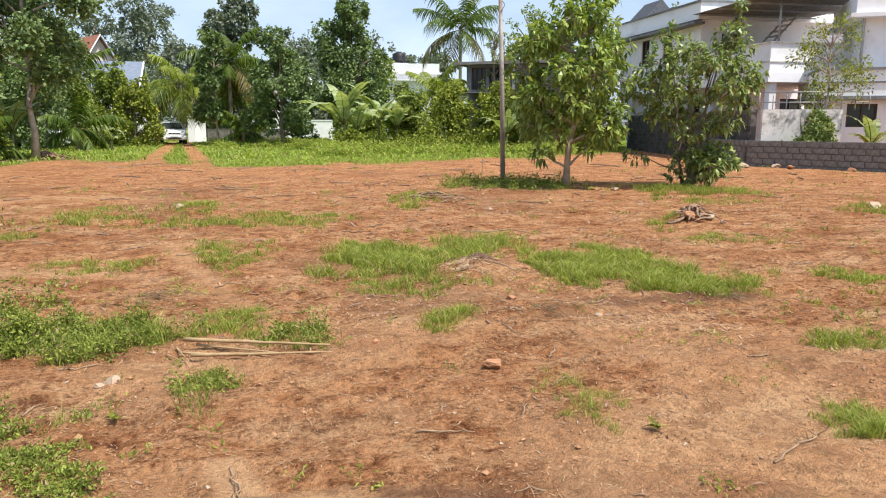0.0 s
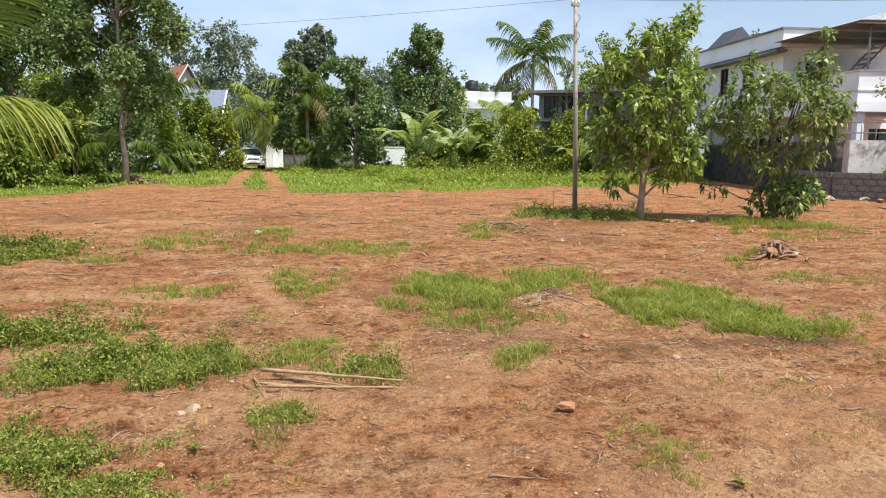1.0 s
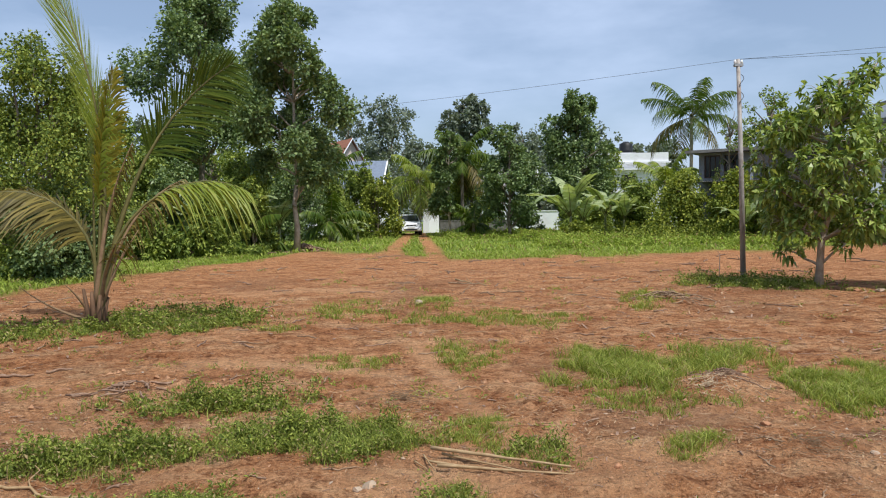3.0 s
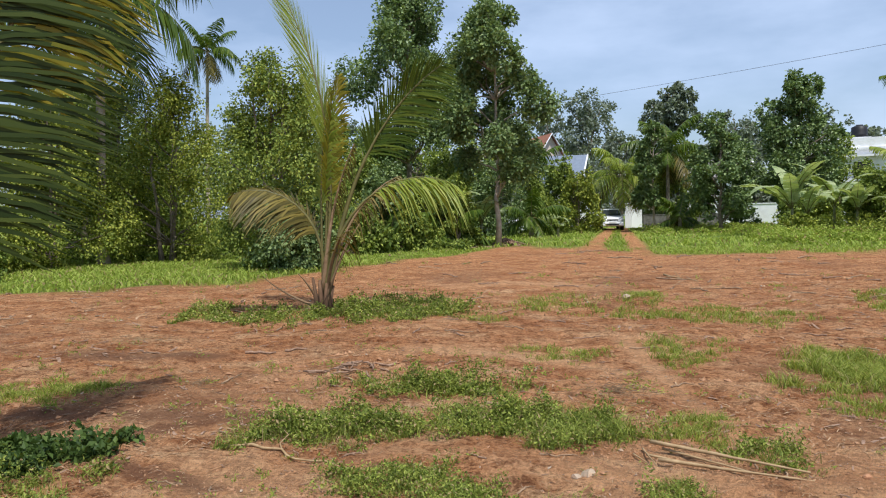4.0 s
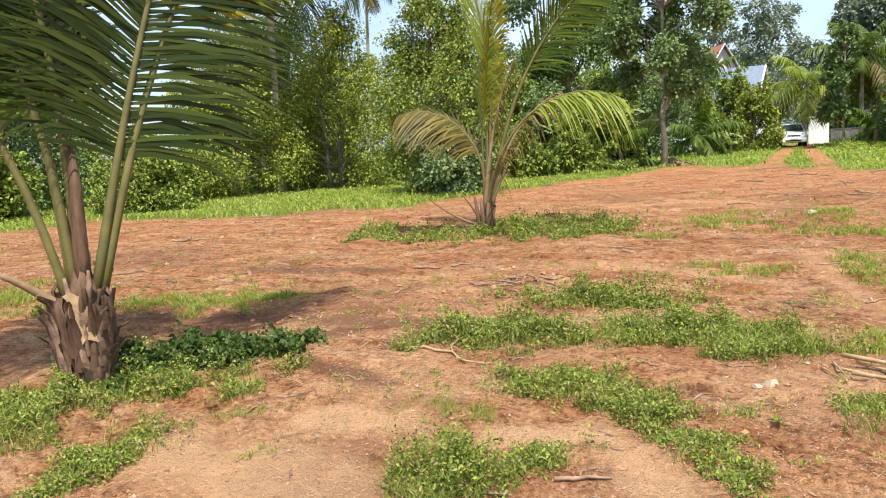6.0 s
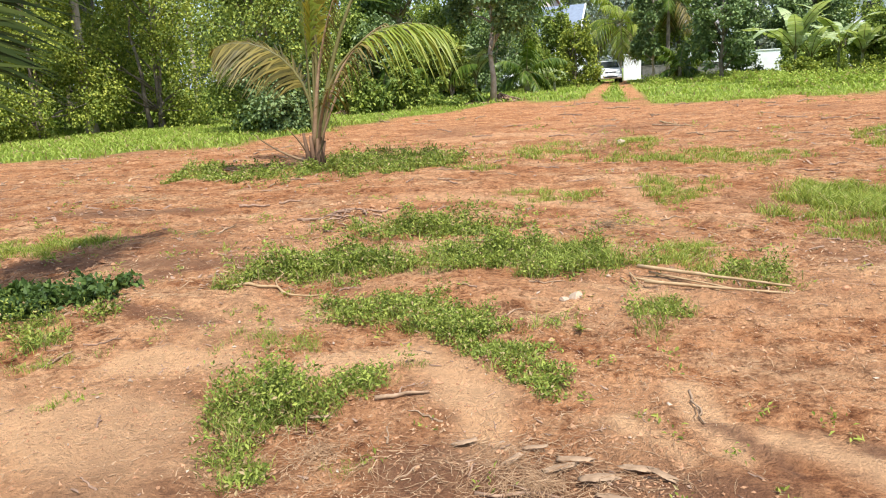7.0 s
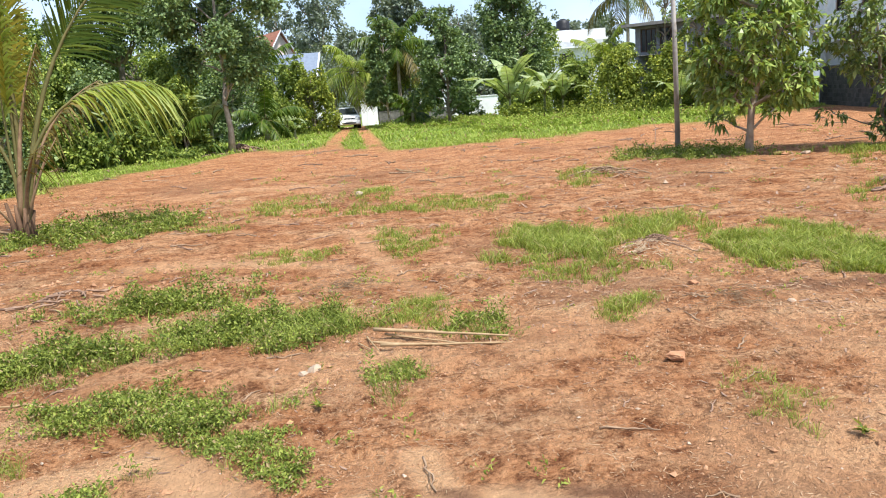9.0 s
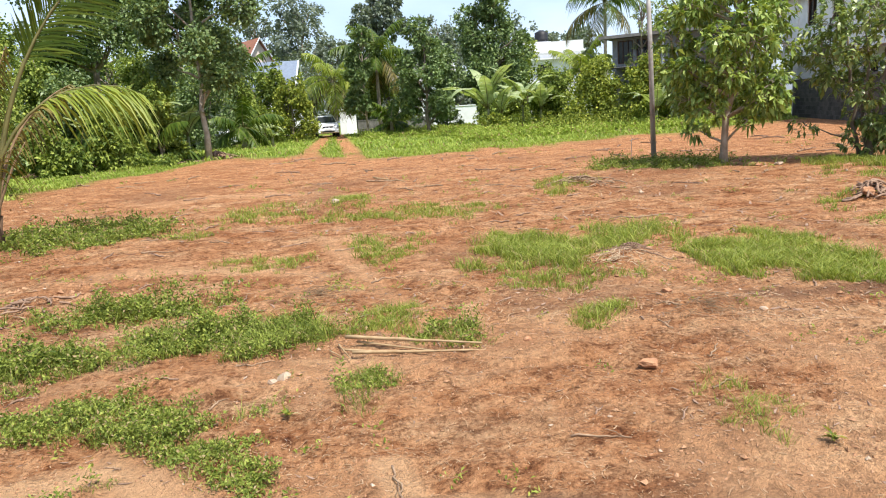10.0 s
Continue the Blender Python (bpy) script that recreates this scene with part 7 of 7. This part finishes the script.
def strap_heap(name, label, x, y, r, h, count, mat, seed, category="heap", width=0.012):
    """A loose heap of dry strap leaves, stalks and roots lying criss-cross."""
    rng = np.random.default_rng(seed)
    g = Geo()
    for k in range(count):
        a, d, w = rng.uniform(0, 2 * math.pi), r * abs(rng.normal()) * 0.5, rng.uniform(0, 2 * math.pi)
        ln, ox, oy = (r * rng.uniform(0.15, 0.6) if width > 0.0055 else rng.uniform(0.02, 0.13) * (0.7 + r * 0.3)), math.cos(a) * d, math.sin(a) * d
        curl = rng.normal() * 0.5
        px, py = ox + math.cos(w) * ln * (np.arange(5) / 4 - 0.5), oy + math.sin(w) * ln * (np.arange(5) / 4 - 0.5)
        px, py = px - math.sin(w) * curl * ln * (np.arange(5) / 4 - 0.5) ** 2, py + math.cos(w) * curl * ln * (np.arange(5) / 4 - 0.5) ** 2
        hump = h * np.clip(1 - np.hypot(px, py) / r, 0, 1) * rng.uniform(0.3, 1.0)
        pz = ground_z(x + px, y + py) - gz(x, y) + hump + width * 0.5
        g.tube(list(zip(px, py, pz)), [width * q * rng.uniform(0.5, 1.0) for q in (0.7, 1.0, 1.0, 0.8, 0.3)], 4)
    return solo(name, g.mesh(name, mat, True), label, category, "dry heaps", "stuff", pose(x, y, gz(x, y)))


strap_heap("dead_root_heap", "few dead brown palm roots and leaf bases", -2.6, 6.4, 0.5, 0.07, 26, DEAD_LEAF, 1, width=0.014)
strap_heap("dry_root_clump", "clump of dry roots and straw beside tall grass", 2.85, 6.35, 0.42, 0.07, 150, DEAD_LEAF, 2, width=0.0052)
strap_heap("dry_root_clump", "clump of pale dry straw on a low mound", 2.6, 6.1, 0.5, 0.06, 220, PALE_STRAW, 3, width=0.0028)
strap_heap("rubble_heap", "small heap of dry stalks and roots", 7.15, 8.45, 0.45, 0.16, 50, DEAD_LEAF, 4, width=0.022)
strap_heap("straw_heap", "pale straw litter heap below bark pieces", -0.3, 2.15, 0.7, 0.04, 1500, STRAW, 5, width=0.0013)
strap_heap("straw_heap", "dry straw litter beside creeping weeds", -2.1, 4.55, 0.5, 0.04, 160, CANE, 6, width=0.0022)
strap_heap("straw_heap", "dry straw litter on bare soil", 2.7, 4.6, 0.7, 0.04, 260, RACHIS_DRY, 7, width=0.002)
strap_heap("straw_heap", "dry straw litter on bare soil", 4.4, 4.6, 0.7, 0.05, 200, RACHIS_DRY, 8, width=0.0026)
strap_heap("straw_heap", "reddish dry straw litter on bare soil", -0.05, 6.1, 0.5, 0.05, 180, RACHIS_DRY, 9, width=0.0026)
strap_heap("straw_heap", "dry litter on a low soil mound", 4.6, 12.5, 0.8, 0.14, 60, WOOD_DRY, 10, width=0.014)
strap_heap("straw_heap", "dry pale straw below creeping weeds", -1.15, 2.3, 0.4, 0.03, 400, STRAW, 13, width=0.0014)
strap_heap("straw_heap", "dry straw litter on bare soil", -6.0, 8.0, 0.6, 0.05, 150, CANE, 11, width=0.003)
strap_heap("straw_heap", "dry straw litter on bare soil", -3.9, 6.0, 0.5, 0.04, 120, RACHIS_DRY, 12, width=0.003)
for k, (x, y, r, h) in enumerate(((-6.4, 31.6, 1.3, 0.7), (-8.2, 29.6, 1.3, 0.6), (-9.8, 27.6, 1.0, 0.4), (-4.7, 32.8, 1.0, 0.4))):
    strap_heap("brush_pile", "heap of dry brown brush below tall trees", x, y, r, h, 110, DEAD_LEAF, 20 + k, width=0.035)


def yellow_plant(x, y):
    ob = thing("weed_plant", "small weed with one yellow leaf on bare soil", "weed", x, y, gz(x, y), "single weeds")
    rng = np.random.default_rng(5)
    c = np.zeros((16, 3)) + [0, 0, 0.01]
    out = np.zeros_like(c)
    out[:, 2] = 1.1
    v, q = leaves(rng, c, 0.06, 0.12, out, 0.2, 0.4)
    part("green_leaves", array_mesh("green_leaves", v, q, WEED), ob)
    v, q = leaves(rng, c[:2], 0.09, 0.1, out[:2], 0.0, 0.1)
    part("yellow_leaf", array_mesh("yellow_leaf", v, q, FROND_YELLOW), ob, "bright yellow leaf")


yellow_plant(-0.19, 3.62)
yellow_plant(2.15, 2.62)
yellow_plant(3.1, 7.25)
# bushes behind the block wall
tree(501, "garden_shrub", "light green bush growing over a block wall", 20.5, 18.9, 1.9, 0.9, 0.3, 0.13, 3500, LEAF_GREY, BARK, 0.04, 12, 0.3, 0.3, stems=3, size=0.42, top=0.6, clump=0.22, group="garden shrubs", category="shrub")
tree(502, "slim_tree", "slim sparse tree with feathery leaves behind a wall", 21.4, 19.2, 5.2, 1.3, 1.9, 0.12, 2200, LEAF_YELLOW, BARK_PALE, 0.05, 12, 0.25, 0.4, size=0.36, top=0.7, clump=0.3, group="trees by the houses")
tree(503, "bare_vine_tree", "half-bare brown vine-covered tree beside a shed", 18.2, 40.0, 7.4, 1.0, 2.5, 0.16, 700, LEAF_GREY, BARK, 0.09, 16, 0.25, 0.7, size=0.34, top=0.8, clump=0.3, group="trees by the houses")
